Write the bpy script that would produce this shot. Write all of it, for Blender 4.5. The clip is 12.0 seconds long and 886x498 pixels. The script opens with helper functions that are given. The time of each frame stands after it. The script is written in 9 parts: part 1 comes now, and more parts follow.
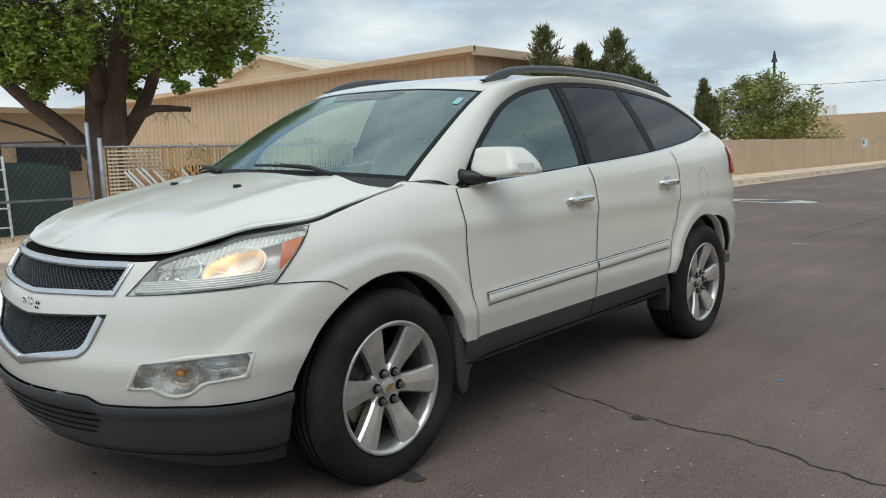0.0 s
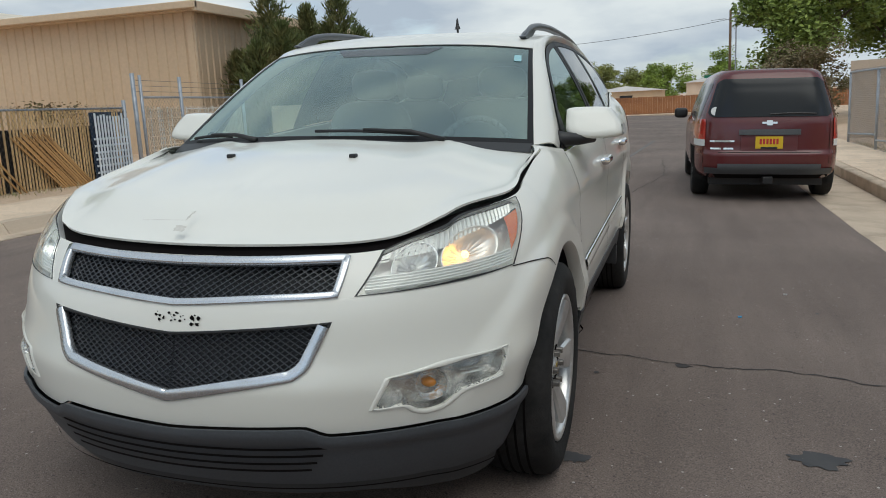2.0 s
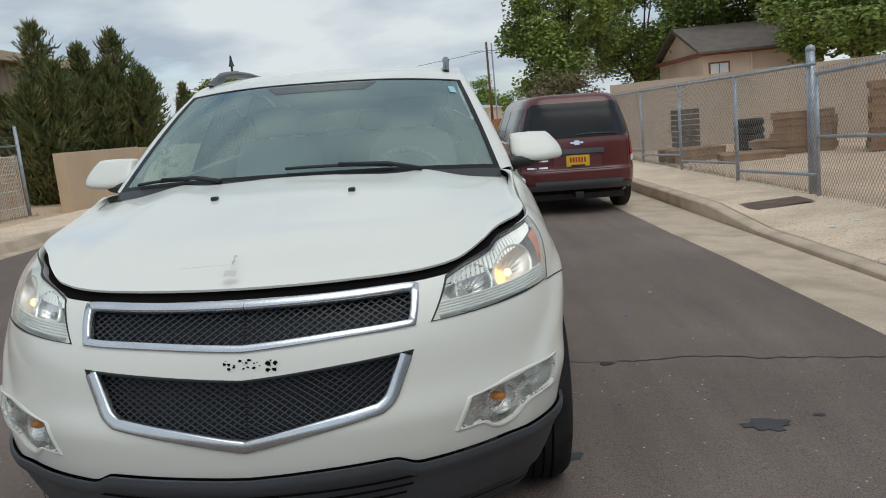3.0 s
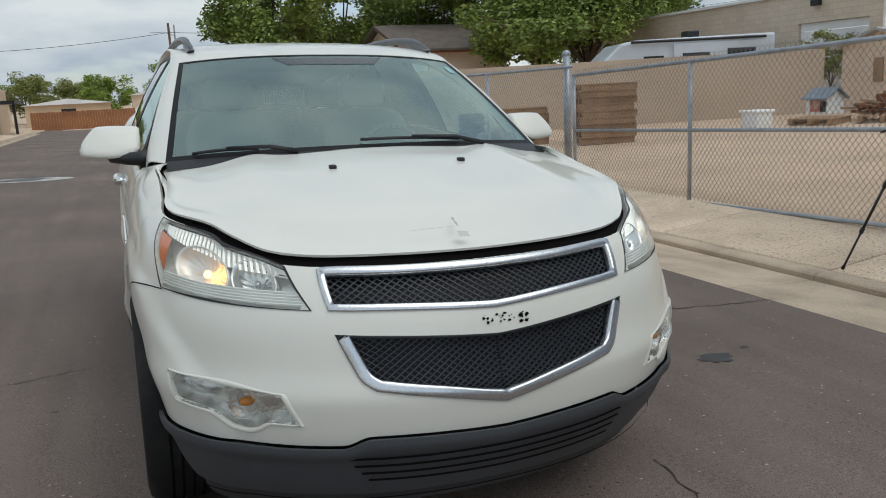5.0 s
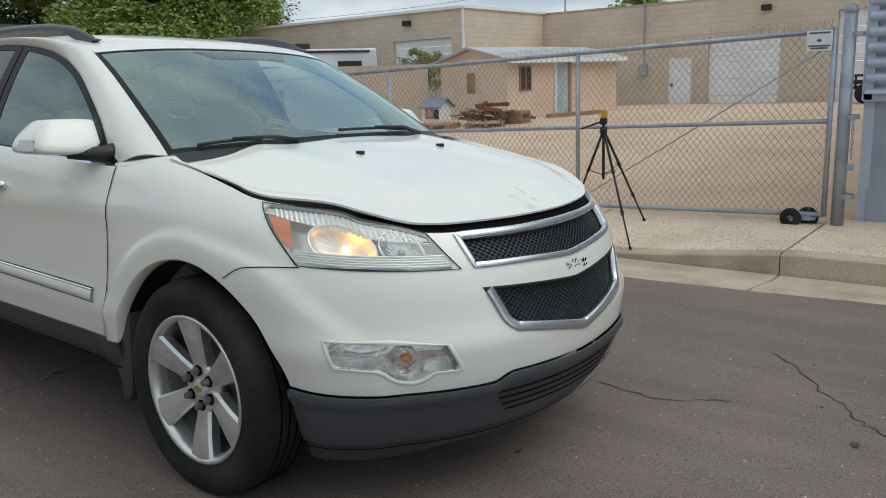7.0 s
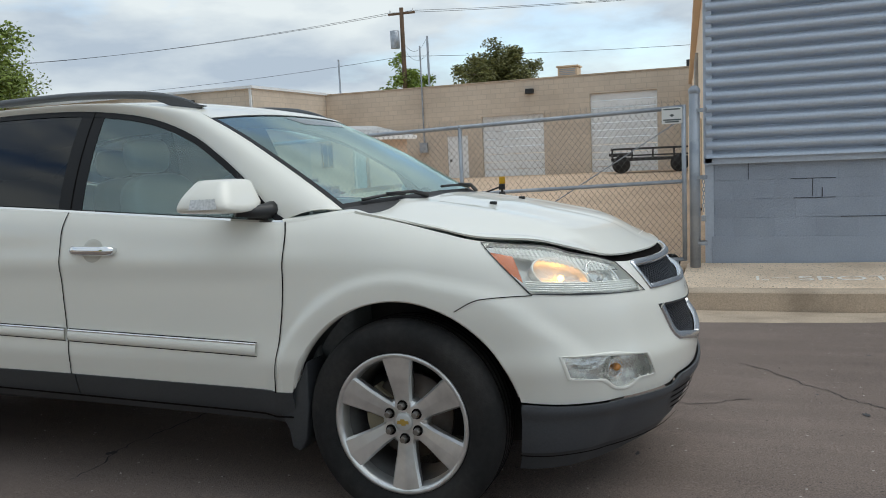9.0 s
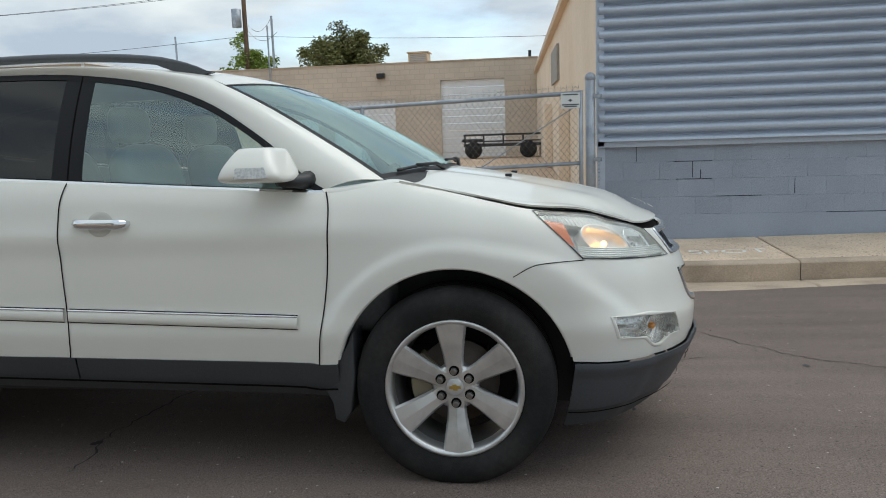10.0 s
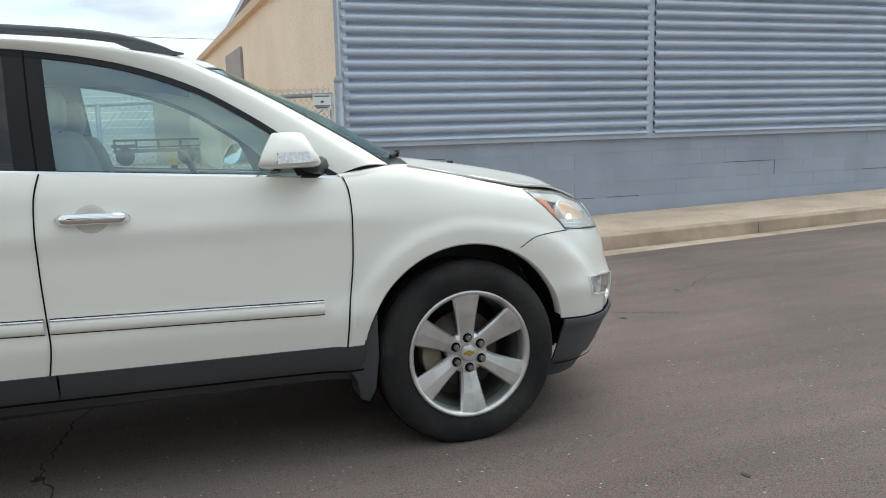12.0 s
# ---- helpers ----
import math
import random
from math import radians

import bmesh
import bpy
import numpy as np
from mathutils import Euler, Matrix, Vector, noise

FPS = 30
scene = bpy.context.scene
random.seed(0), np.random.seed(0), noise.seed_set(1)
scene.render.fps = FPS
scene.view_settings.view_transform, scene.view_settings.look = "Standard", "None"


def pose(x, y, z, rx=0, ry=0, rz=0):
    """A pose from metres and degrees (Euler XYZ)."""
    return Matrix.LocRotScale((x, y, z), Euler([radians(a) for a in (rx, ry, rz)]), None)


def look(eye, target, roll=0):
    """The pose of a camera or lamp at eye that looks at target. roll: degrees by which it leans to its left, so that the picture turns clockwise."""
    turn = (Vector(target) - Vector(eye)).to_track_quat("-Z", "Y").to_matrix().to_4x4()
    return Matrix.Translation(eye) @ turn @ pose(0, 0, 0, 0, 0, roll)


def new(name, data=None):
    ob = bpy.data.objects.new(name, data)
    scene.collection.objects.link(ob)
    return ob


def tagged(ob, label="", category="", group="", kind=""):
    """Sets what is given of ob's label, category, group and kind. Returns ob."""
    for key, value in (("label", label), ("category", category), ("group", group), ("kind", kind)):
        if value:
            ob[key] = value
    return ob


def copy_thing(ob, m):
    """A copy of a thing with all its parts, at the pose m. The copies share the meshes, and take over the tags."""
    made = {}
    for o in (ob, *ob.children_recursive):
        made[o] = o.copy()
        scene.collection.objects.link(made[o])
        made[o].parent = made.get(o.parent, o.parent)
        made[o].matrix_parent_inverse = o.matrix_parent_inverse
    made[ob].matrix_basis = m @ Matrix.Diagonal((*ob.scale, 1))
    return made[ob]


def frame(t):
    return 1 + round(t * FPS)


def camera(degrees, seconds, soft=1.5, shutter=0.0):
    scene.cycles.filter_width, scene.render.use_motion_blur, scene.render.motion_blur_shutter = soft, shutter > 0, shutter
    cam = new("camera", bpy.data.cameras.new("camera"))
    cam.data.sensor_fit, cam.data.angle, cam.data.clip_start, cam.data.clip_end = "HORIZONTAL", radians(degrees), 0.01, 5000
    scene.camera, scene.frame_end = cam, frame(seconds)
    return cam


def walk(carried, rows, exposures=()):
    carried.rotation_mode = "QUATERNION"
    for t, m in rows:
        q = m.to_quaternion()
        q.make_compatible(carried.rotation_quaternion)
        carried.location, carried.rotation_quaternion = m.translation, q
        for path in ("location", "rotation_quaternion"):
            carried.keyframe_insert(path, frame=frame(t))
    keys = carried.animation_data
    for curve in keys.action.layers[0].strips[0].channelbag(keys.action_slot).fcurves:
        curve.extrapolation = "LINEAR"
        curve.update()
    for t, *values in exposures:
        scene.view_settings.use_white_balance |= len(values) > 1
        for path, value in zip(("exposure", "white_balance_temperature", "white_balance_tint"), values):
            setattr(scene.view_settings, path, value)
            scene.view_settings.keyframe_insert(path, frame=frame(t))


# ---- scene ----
cam = camera(58.56, 12.0, 0.95)
# The car stands level in its own frame (front axle's middle at the origin, nose towards -y); the road falls to the kerb beside it.
UP = Vector((-0.0295, -0.0060, 1.0)).normalized()
LEVEL = UP.rotation_difference(Vector((0, 0, 1))).to_matrix().to_4x4()
PATH = [
    (0, (3.139, -2.152, 1.253), (1.833, -0.655, 1.020), -2.27),
    (0.5, (2.665, -2.329, 1.265), (1.450, -0.764, 0.994), -1.88),
    (1, (2.230, -2.540, 1.301), (1.271, -0.814, 0.981), -2.34),
    (1.5, (1.805, -2.680, 1.306), (1.043, -0.864, 0.961), -2.57),
    (2, (1.419, -2.793, 1.324), (0.823, -0.918, 0.966), -2.84),
    (2.5, (1.056, -2.934, 1.359), (0.725, -0.992, 1.010), -3.90),
    (3, (0.646, -3.019, 1.370), (0.597, -1.045, 1.053), -5.57),
    (3.2, (0.481, -3.046, 1.358), (0.541, -1.072, 1.040), -5.79),
    (4.8, (-0.775, -2.961, 1.422), (-0.124, -1.112, 1.026), -2.99),
    (5, (-0.928, -2.934, 1.428), (-0.198, -1.115, 1.030), -2.98),
    (5.5, (-1.297, -2.773, 1.430), (-0.331, -1.071, 1.020), -2.81),
    (6, (-1.699, -2.648, 1.421), (-0.514, -1.094, 0.995), -2.59),
    (6.5, (-2.075, -2.502, 1.421), (-0.694, -1.124, 0.981), -2.17),
    (7, (-2.440, -2.316, 1.434), (-0.906, -1.103, 1.018), -2.08),
    (7.5, (-2.805, -2.113, 1.439), (-1.202, -0.978, 1.063), -2.44),
    (7.7, (-2.917, -2.014, 1.428), (-1.282, -0.919, 1.071), -2.65),
    (9.3, (-3.654, -0.939, 1.406), (-1.754, -0.362, 1.164), -2.69),
    (9.5, (-3.708, -0.777, 1.389), (-1.786, -0.282, 1.142), -2.60),
    (10, (-3.829, -0.396, 1.389), (-1.872, -0.108, 1.090), -1.90),
    (10.5, (-3.853, -0.007, 1.361), (-1.880, 0.070, 1.046), -1.10),
    (11, (-3.892, 0.382, 1.343), (-1.918, 0.216, 1.063), -0.96),
    (11.5, (-3.933, 0.755, 1.347), (-1.997, 0.341, 1.061), -0.84),
    (12, (-3.943, 1.130, 1.351), (-2.071, 0.495, 1.044), -1.48),
]
walk(cam, [(t, look(eye, target, roll)) for t, eye, target, roll in PATH], [(0, 0.54, 6480, 4.5), (2, 0.37, 6470, 6.0), (3, 0.33, 6450, 6.5), (5.5, 0.30, 6490, 6.5), (7.5, 0.56, 6450, 6.0), (9.5, 0.49, 6430, 6.0), (10.5, 0.72, 6470, 5.8), (12, 0.95, 6480, 5.8)])


# ---- light ----
scene.view_settings.exposure = 0.0
world = bpy.data.worlds.new("sky")
scene.world = world
world.use_nodes = True
wn, wl = world.node_tree.nodes, world.node_tree.links
wn.clear()
w_out = wn.new("ShaderNodeOutputWorld")
w_bg = wn.new("ShaderNodeBackground")
w_sky = wn.new("ShaderNodeTexSky")
w_sky.sky_type, w_sky.sun_disc = "NISHITA", False
w_sky.sun_elevation, w_sky.sun_rotation = radians(60), radians(149)
w_sky.air_density, w_sky.dust_density = 1.0, 1.5
w_tc = wn.new("ShaderNodeTexCoord")
w_map = wn.new("ShaderNodeMapping")
w_map.inputs["Scale"].default_value = (1.0, 1.0, 3.2)
w_map.inputs["Rotation"].default_value = (0.0, 0.0, 2.3)
w_n1 = wn.new("ShaderNodeTexNoise")
w_n1.inputs["Scale"].default_value, w_n1.inputs["Detail"].default_value, w_n1.inputs["Roughness"].default_value = 2.4, 7.0, 0.55
w_n2 = wn.new("ShaderNodeTexNoise")
w_n2.inputs["Scale"].default_value, w_n2.inputs["Detail"].default_value = 4.2, 8.0
w_cov = wn.new("ShaderNodeValToRGB")
w_cov.color_ramp.elements[0].position, w_cov.color_ramp.elements[1].position = 0.33, 0.47
w_col = wn.new("ShaderNodeValToRGB")
w_col.color_ramp.elements[0].position, w_col.color_ramp.elements[0].color = 0.39, (2.25, 2.6, 3.1, 1)
w_col.color_ramp.elements[1].position, w_col.color_ramp.elements[1].color = 0.62, (3.85, 4.08, 4.22, 1)
w_mix = wn.new("ShaderNodeMix")
w_mix.data_type = "RGBA"
wl.new(w_tc.outputs["Generated"], w_map.inputs["Vector"])
wl.new(w_map.outputs["Vector"], w_n1.inputs["Vector"])
wl.new(w_map.outputs["Vector"], w_n2.inputs["Vector"])
wl.new(w_n1.outputs["Fac"], w_cov.inputs["Fac"])
wl.new(w_n2.outputs["Fac"], w_col.inputs["Fac"])
wl.new(w_cov.outputs["Color"], w_mix.inputs["Factor"])
wl.new(w_sky.outputs["Color"], w_mix.inputs["A"])
wl.new(w_col.outputs["Color"], w_mix.inputs["B"])
# an overcast sky grows brighter towards the zenith
w_sep = wn.new("ShaderNodeSeparateXYZ")
w_grad = wn.new("ShaderNodeMapRange")
w_grad.inputs["From Min"].default_value, w_grad.inputs["From Max"].default_value = 0.35, 1.0
w_grad.inputs["To Min"].default_value, w_grad.inputs["To Max"].default_value = 1.0, 1.1
w_mul = wn.new("ShaderNodeVectorMath")
w_mul.operation = "SCALE"
wl.new(w_tc.outputs["Generated"], w_sep.inputs["Vector"])
wl.new(w_sep.outputs["Z"], w_grad.inputs["Value"])
wl.new(w_mix.outputs["Result"], w_mul.inputs[0])
wl.new(w_grad.outputs["Result"], w_mul.inputs["Scale"])
wl.new(w_mul.outputs["Vector"], w_bg.inputs["Color"])
w_bg.inputs["Strength"].default_value = 0.15
wl.new(w_bg.outputs["Background"], w_out.inputs["Surface"])

sun = new("sun", bpy.data.lights.new("sun", "SUN"))
sun.data.energy, sun.data.angle, sun.data.color = 0.7, radians(50), (1.0, 0.97, 0.91)
sun.matrix_world = look((0, 0, 30), (-9.0, 15.0, 0))


# ---- tools ----
def G(x, y):
    """Height of the road's plane."""
    return -0.0295 * max(-60, min(60, x)) - 0.0060 * max(-60, min(90, y)) + 0.016 * max(0.0, min(20.0, -2.0 - y))


def thing(name, label="", category="", group="", kind="", m=None):
    ob = new(name)
    ob.empty_display_size = 0.2
    if m is not None:
        ob.matrix_world = m
    return tagged(ob, label, category, group, kind)


def part(name, bm, material, parent=None, label="", smooth=False):
    me = bpy.data.meshes.new(name)
    bm.to_mesh(me)
    bm.free()
    return link(name, me, material, parent, label, smooth)


def link(name, me, material, parent=None, label="", smooth=False):
    if material is not None and not me.materials:
        me.materials.append(material)
    if smooth:
        me.polygons.foreach_set("use_smooth", [True] * len(me.polygons))
    ob = new(name, me)
    if parent is not None:
        ob.parent = parent
    return tagged(ob, label)


def grid_mesh(name, pts, wrap_u=False):
    """A mesh over a table of points [rows][columns]."""
    nr, nc = len(pts), len(pts[0])
    verts = [tuple(p) for row in pts for p in row]
    faces = []
    for i in range(nr - 1 + (1 if wrap_u else 0)):
        a, b = i * nc, ((i + 1) % nr) * nc
        for j in range(nc - 1):
            faces.append((a + j, a + j + 1, b + j + 1, b + j))
    me = bpy.data.meshes.new(name)
    me.from_pydata(verts, [], faces)
    return me


def add_box(bm, lo, hi, m=None, bevel=0.0):
    c = [(a + b) / 2 for a, b in zip(lo, hi)]
    s = [abs(b - a) for a, b in zip(lo, hi)]
    mm = Matrix.Translation(c) @ Matrix.Diagonal((*s, 1))
    if m is not None:
        mm = m @ mm
    r = bmesh.ops.create_cube(bm, size=1, matrix=mm)
    if bevel:
        es = list({e for v in r["verts"] for e in v.link_edges})
        bmesh.ops.bevel(bm, geom=es, offset=bevel, segments=2, affect="EDGES", profile=0.5)
    return bm


def box(lo, hi, m=None, bevel=0.0):
    return add_box(bmesh.new(), lo, hi, m, bevel)


def add_tube(bm, p, q, r, n=8, r2=None, caps=True):
    p, q = Vector(p), Vector(q)
    d = q - p
    m = Matrix.Translation((p + q) / 2) @ d.to_track_quat("Z", "Y").to_matrix().to_4x4()
    bmesh.ops.create_cone(bm, cap_ends=caps, segments=n, radius1=r, radius2=r if r2 is None else r2, depth=d.length, matrix=m)
    return bm


def tube(p, q, r, n=8, r2=None):
    return add_tube(bmesh.new(), p, q, r, n, r2)


def add_path(bm, pts, r, n=6, radii=None):
    """A tube that follows a line of points."""
    pts = [Vector(p) for p in pts]
    rings = []
    for i, p in enumerate(pts):
        d = (pts[min(i + 1, len(pts) - 1)] - pts[max(i - 1, 0)]).normalized()
        q = d.to_track_quat("Z", "Y").to_matrix()
        rr = radii[i] if radii else r
        rings.append([bm.verts.new(p + q @ Vector((rr * math.cos(k * math.tau / n), rr * math.sin(k * math.tau / n), 0))) for k in range(n)])
    for a, b in zip(rings, rings[1:]):
        for k in range(n):
            bm.faces.new((a[k], a[(k + 1) % n], b[(k + 1) % n], b[k]))
    bm.faces.new(rings[0][::-1])
    bm.faces.new(rings[-1])
    return bm


def lathe(profile, n=48, axis="X"):
    """Turn a profile of (radius, along) round an axis; along X by default."""
    bm = bmesh.new()
    rings = []
    for k in range(n):
        c, s = math.cos(k * math.tau / n), math.sin(k * math.tau / n)
        row = []
        for r, a in profile:
            row.append(bm.verts.new((a, r * c, r * s) if axis == "X" else (r * c, r * s, a)))
        rings.append(row)
    for k in range(n):
        a, b = rings[k], rings[(k + 1) % n]
        for j in range(len(profile) - 1):
            bm.faces.new((a[j], b[j], b[j + 1], a[j + 1]))
    bmesh.ops.remove_doubles(bm, verts=bm.verts, dist=1e-5)
    bmesh.ops.recalc_face_normals(bm, faces=bm.faces)
    return bm


def prism(poly, lo, hi, axis="z"):
    """A flat outline pushed along an axis from lo to hi."""
    bm = bmesh.new()
    def at(a, b, c):
        return {"z": (a, b, c), "x": (c, a, b), "y": (a, c, b)}[axis]
    v0 = [bm.verts.new(at(a, b, lo)) for a, b in poly]
    v1 = [bm.verts.new(at(a, b, hi)) for a, b in poly]
    bm.faces.new(v0)
    bm.faces.new(v1[::-1])
    n = len(poly)
    for i in range(n):
        bm.faces.new((v0[i], v1[i], v1[(i + 1) % n], v0[(i + 1) % n]))
    bmesh.ops.recalc_face_normals(bm, faces=bm.faces)
    return bm


# ---- materials ----
def material(name, colour, rough=0.6, metal=0.0, grain=None, second=None, bump=0.0, bump_scale=60.0, spec=0.5, coat=0.0, mottle=0.25, mscale=1.5, island=0.0, obj_rand=0.0):
    """A surface with a base colour, blotches at a large scale (second colour), fine grain, and a fine relief."""
    m = bpy.data.materials.new(name)
    m.use_nodes = True
    n, l = m.node_tree.nodes, m.node_tree.links
    b = n["Principled BSDF"]
    b.inputs["Roughness"].default_value, b.inputs["Metallic"].default_value = rough, metal
    b.inputs["Specular IOR Level"].default_value = spec
    b.inputs["Coat Weight"].default_value = coat
    b.inputs["Coat Roughness"].default_value = 0.04
    tc = n.new("ShaderNodeTexCoord")
    big = n.new("ShaderNodeTexNoise")
    big.inputs["Scale"].default_value, big.inputs["Detail"].default_value = mscale, 6.0
    l.new(tc.outputs["Object"], big.inputs["Vector"])
    mix = n.new("ShaderNodeMix")
    mix.data_type = "RGBA"
    second = second or tuple(c * (1 - mottle) for c in colour)
    mix.inputs["A"].default_value, mix.inputs["B"].default_value = (*colour, 1), (*second, 1)
    ramp = n.new("ShaderNodeValToRGB")
    ramp.color_ramp.elements[0].position, ramp.color_ramp.elements[1].position = 0.42, 0.68
    l.new(big.outputs["Fac"], ramp.inputs["Fac"])
    l.new(ramp.outputs["Color"], mix.inputs["Factor"])
    last = mix.outputs["Result"]
    if grain:
        fine = n.new("ShaderNodeTexNoise")
        fine.inputs["Scale"].default_value, fine.inputs["Detail"].default_value = grain[0], 4.0
        l.new(tc.outputs["Object"], fine.inputs["Vector"])
        hs = n.new("ShaderNodeHueSaturation")
        mr = n.new("ShaderNodeMapRange")
        mr.inputs["From Min"].default_value, mr.inputs["From Max"].default_value = 0.25, 0.75
        mr.inputs["To Min"].default_value, mr.inputs["To Max"].default_value = 1 - grain[1], 1 + grain[1]
        l.new(fine.outputs["Fac"], mr.inputs["Value"])
        l.new(mr.outputs["Result"], hs.inputs["Value"])
        l.new(last, hs.inputs["Color"])
        last = hs.outputs["Color"]
    if island or obj_rand:
        hs2 = n.new("ShaderNodeHueSaturation")
        mr2 = n.new("ShaderNodeMapRange")
        a = island or obj_rand
        mr2.inputs["To Min"].default_value, mr2.inputs["To Max"].default_value = 1 - a, 1 + a
        if island:
            src = n.new("ShaderNodeNewGeometry").outputs["Random Per Island"]
        else:
            src = n.new("ShaderNodeObjectInfo").outputs["Random"]
        l.new(src, mr2.inputs["Value"])
        l.new(mr2.outputs["Result"], hs2.inputs["Value"])
        l.new(last, hs2.inputs["Color"])
        last = hs2.outputs["Color"]
    l.new(last, b.inputs["Base Color"])
    if bump:
        bn = n.new("ShaderNodeTexNoise")
        bn.inputs["Scale"].default_value, bn.inputs["Detail"].default_value = bump_scale, 5.0
        l.new(tc.outputs["Object"], bn.inputs["Vector"])
        bp = n.new("ShaderNodeBump")
        bp.inputs["Strength"].default_value, bp.inputs["Distance"].default_value = bump, 0.01
        l.new(bn.outputs["Fac"], bp.inputs["Height"])
        l.new(bp.outputs["Normal"], b.inputs["Normal"])
    return m


def glass(name, tint, gloss=0.02, f0=0.05, shine=(1, 1, 1), haze=0.0):
    """A thin pane: light passes straight through, tinted, and the surface mirrors the surroundings, more so at a slant."""
    m = bpy.data.materials.new(name)
    m.use_nodes = True
    n, l = m.node_tree.nodes, m.node_tree.links
    n.clear()
    out = n.new("ShaderNodeOutputMaterial")
    tr = n.new("ShaderNodeBsdfTransparent")
    tr.inputs["Color"].default_value = (*tint, 1)
    gl = n.new("ShaderNodeBsdfGlossy")
    gl.inputs["Roughness"].default_value = gloss
    gl.inputs["Color"].default_value = (*shine, 1)
    lw = n.new("ShaderNodeLayerWeight")
    lw.inputs["Blend"].default_value = 0.5
    pw = n.new("ShaderNodeMath")
    pw.operation = "POWER"
    pw.inputs[1].default_value = 5.0
    ma = n.new("ShaderNodeMath")
    ma.operation = "MULTIPLY_ADD"
    ma.inputs[1].default_value, ma.inputs[2].default_value = 1 - f0, f0
    mx = n.new("ShaderNodeMixShader")
    l.new(lw.outputs["Facing"], pw.inputs[0])
    l.new(pw.outputs[0], ma.inputs[0])
    l.new(ma.outputs[0], mx.inputs["Fac"])
    l.new(tr.outputs["BSDF"], mx.inputs[1])
    l.new(gl.outputs["BSDF"], mx.inputs[2])
    if haze:
        df = n.new("ShaderNodeBsdfDiffuse")
        df.inputs["Color"].default_value = (0.85, 0.84, 0.76, 1)
        hz_ = n.new("ShaderNodeMixShader")
        hz_.inputs["Fac"].default_value = haze
        l.new(mx.outputs["Shader"], hz_.inputs[1])
        l.new(df.outputs["BSDF"], hz_.inputs[2])
        mx = hz_
    l.new(mx.outputs[0], out.inputs["Surface"])
    return m


ASPHALT = material("asphalt", (0.160, 0.125, 0.107), 0.85, second=(0.212, 0.167, 0.142), grain=(150, 0.5), bump=0.5, bump_scale=160, mscale=0.45, spec=0.3)
def speckle(m, scale, light, dark, amount):
    """Scatter small light and dark stones over a material's colour."""
    n, l = m.node_tree.nodes, m.node_tree.links
    b = n["Principled BSDF"]
    old = b.inputs["Base Color"].links[0].from_socket
    tc = n.new("ShaderNodeTexCoord")
    vo = n.new("ShaderNodeTexVoronoi")
    vo.inputs["Scale"].default_value = scale
    l.new(tc.outputs["Object"], vo.inputs["Vector"])
    sep = n.new("ShaderNodeSeparateColor")
    l.new(vo.outputs["Color"], sep.inputs["Color"])
    for channel, lim, col in (("Red", 1 - amount, light), ("Green", 1 - amount * 1.5, dark)):
        gt = n.new("ShaderNodeMath")
        gt.operation = "GREATER_THAN"
        gt.inputs[1].default_value = lim
        l.new(sep.outputs[channel], gt.inputs[0])
        near = n.new("ShaderNodeMath")
        near.operation = "LESS_THAN"
        near.inputs[1].default_value = 0.42
        l.new(vo.outputs["Distance"], near.inputs[0])
        both = n.new("ShaderNodeMath")
        both.operation = "MULTIPLY"
        l.new(gt.outputs[0], both.inputs[0])
        l.new(near.outputs[0], both.inputs[1])
        mx = n.new("ShaderNodeMix")
        mx.data_type = "RGBA"
        mx.inputs["B"].default_value = (*col, 1)
        l.new(both.outputs[0], mx.inputs["Factor"])
        l.new(old, mx.inputs["A"])
        old = mx.outputs["Result"]
    l.new(old, b.inputs["Base Color"])


def streaks(m, sx, sy, amount):
    """Worn bands that run along the road."""
    n, l = m.node_tree.nodes, m.node_tree.links
    b = n["Principled BSDF"]
    old = b.inputs["Base Color"].links[0].from_socket
    tc, mp, nz = n.new("ShaderNodeTexCoord"), n.new("ShaderNodeMapping"), n.new("ShaderNodeTexNoise")
    mp.inputs["Scale"].default_value = (sx, sy, 1.0)
    nz.inputs["Scale"].default_value, nz.inputs["Detail"].default_value = 1.0, 6.0
    mr, vm = n.new("ShaderNodeMapRange"), n.new("ShaderNodeVectorMath")
    mr.inputs["From Min"].default_value, mr.inputs["From Max"].default_value = 0.3, 0.7
    mr.inputs["To Min"].default_value, mr.inputs["To Max"].default_value = 1 - amount, 1 + amount
    vm.operation = "SCALE"
    l.new(tc.outputs["Object"], mp.inputs["Vector"])
    l.new(mp.outputs["Vector"], nz.inputs["Vector"])
    l.new(nz.outputs["Fac"], mr.inputs["Value"])
    l.new(old, vm.inputs[0])
    l.new(mr.outputs["Result"], vm.inputs["Scale"])
    l.new(vm.outputs["Vector"], b.inputs["Base Color"])


streaks(ASPHALT, 5.0, 0.5, 0.10)
speckle(ASPHALT, 160, (0.28, 0.235, 0.21), (0.085, 0.066, 0.058), 0.03)
speckle(ASPHALT, 75, (0.46, 0.42, 0.38), (0.075, 0.058, 0.052), 0.004)
CONCRETE = material("concrete", (0.74, 0.585, 0.435), 0.9, second=(0.60, 0.465, 0.34), grain=(70, 0.28), bump=0.5, bump_scale=80, mscale=1.6, spec=0.25, obj_rand=0.06)
speckle(CONCRETE, 55, (0.72, 0.64, 0.53), (0.27, 0.22, 0.17), 0.10)
KERBSTONE = material("kerb_concrete", (0.56, 0.45, 0.34), 0.9, second=(0.40, 0.32, 0.24), grain=(90, 0.2), bump=0.3, bump_scale=120, mscale=2.2, spec=0.25, obj_rand=0.06)
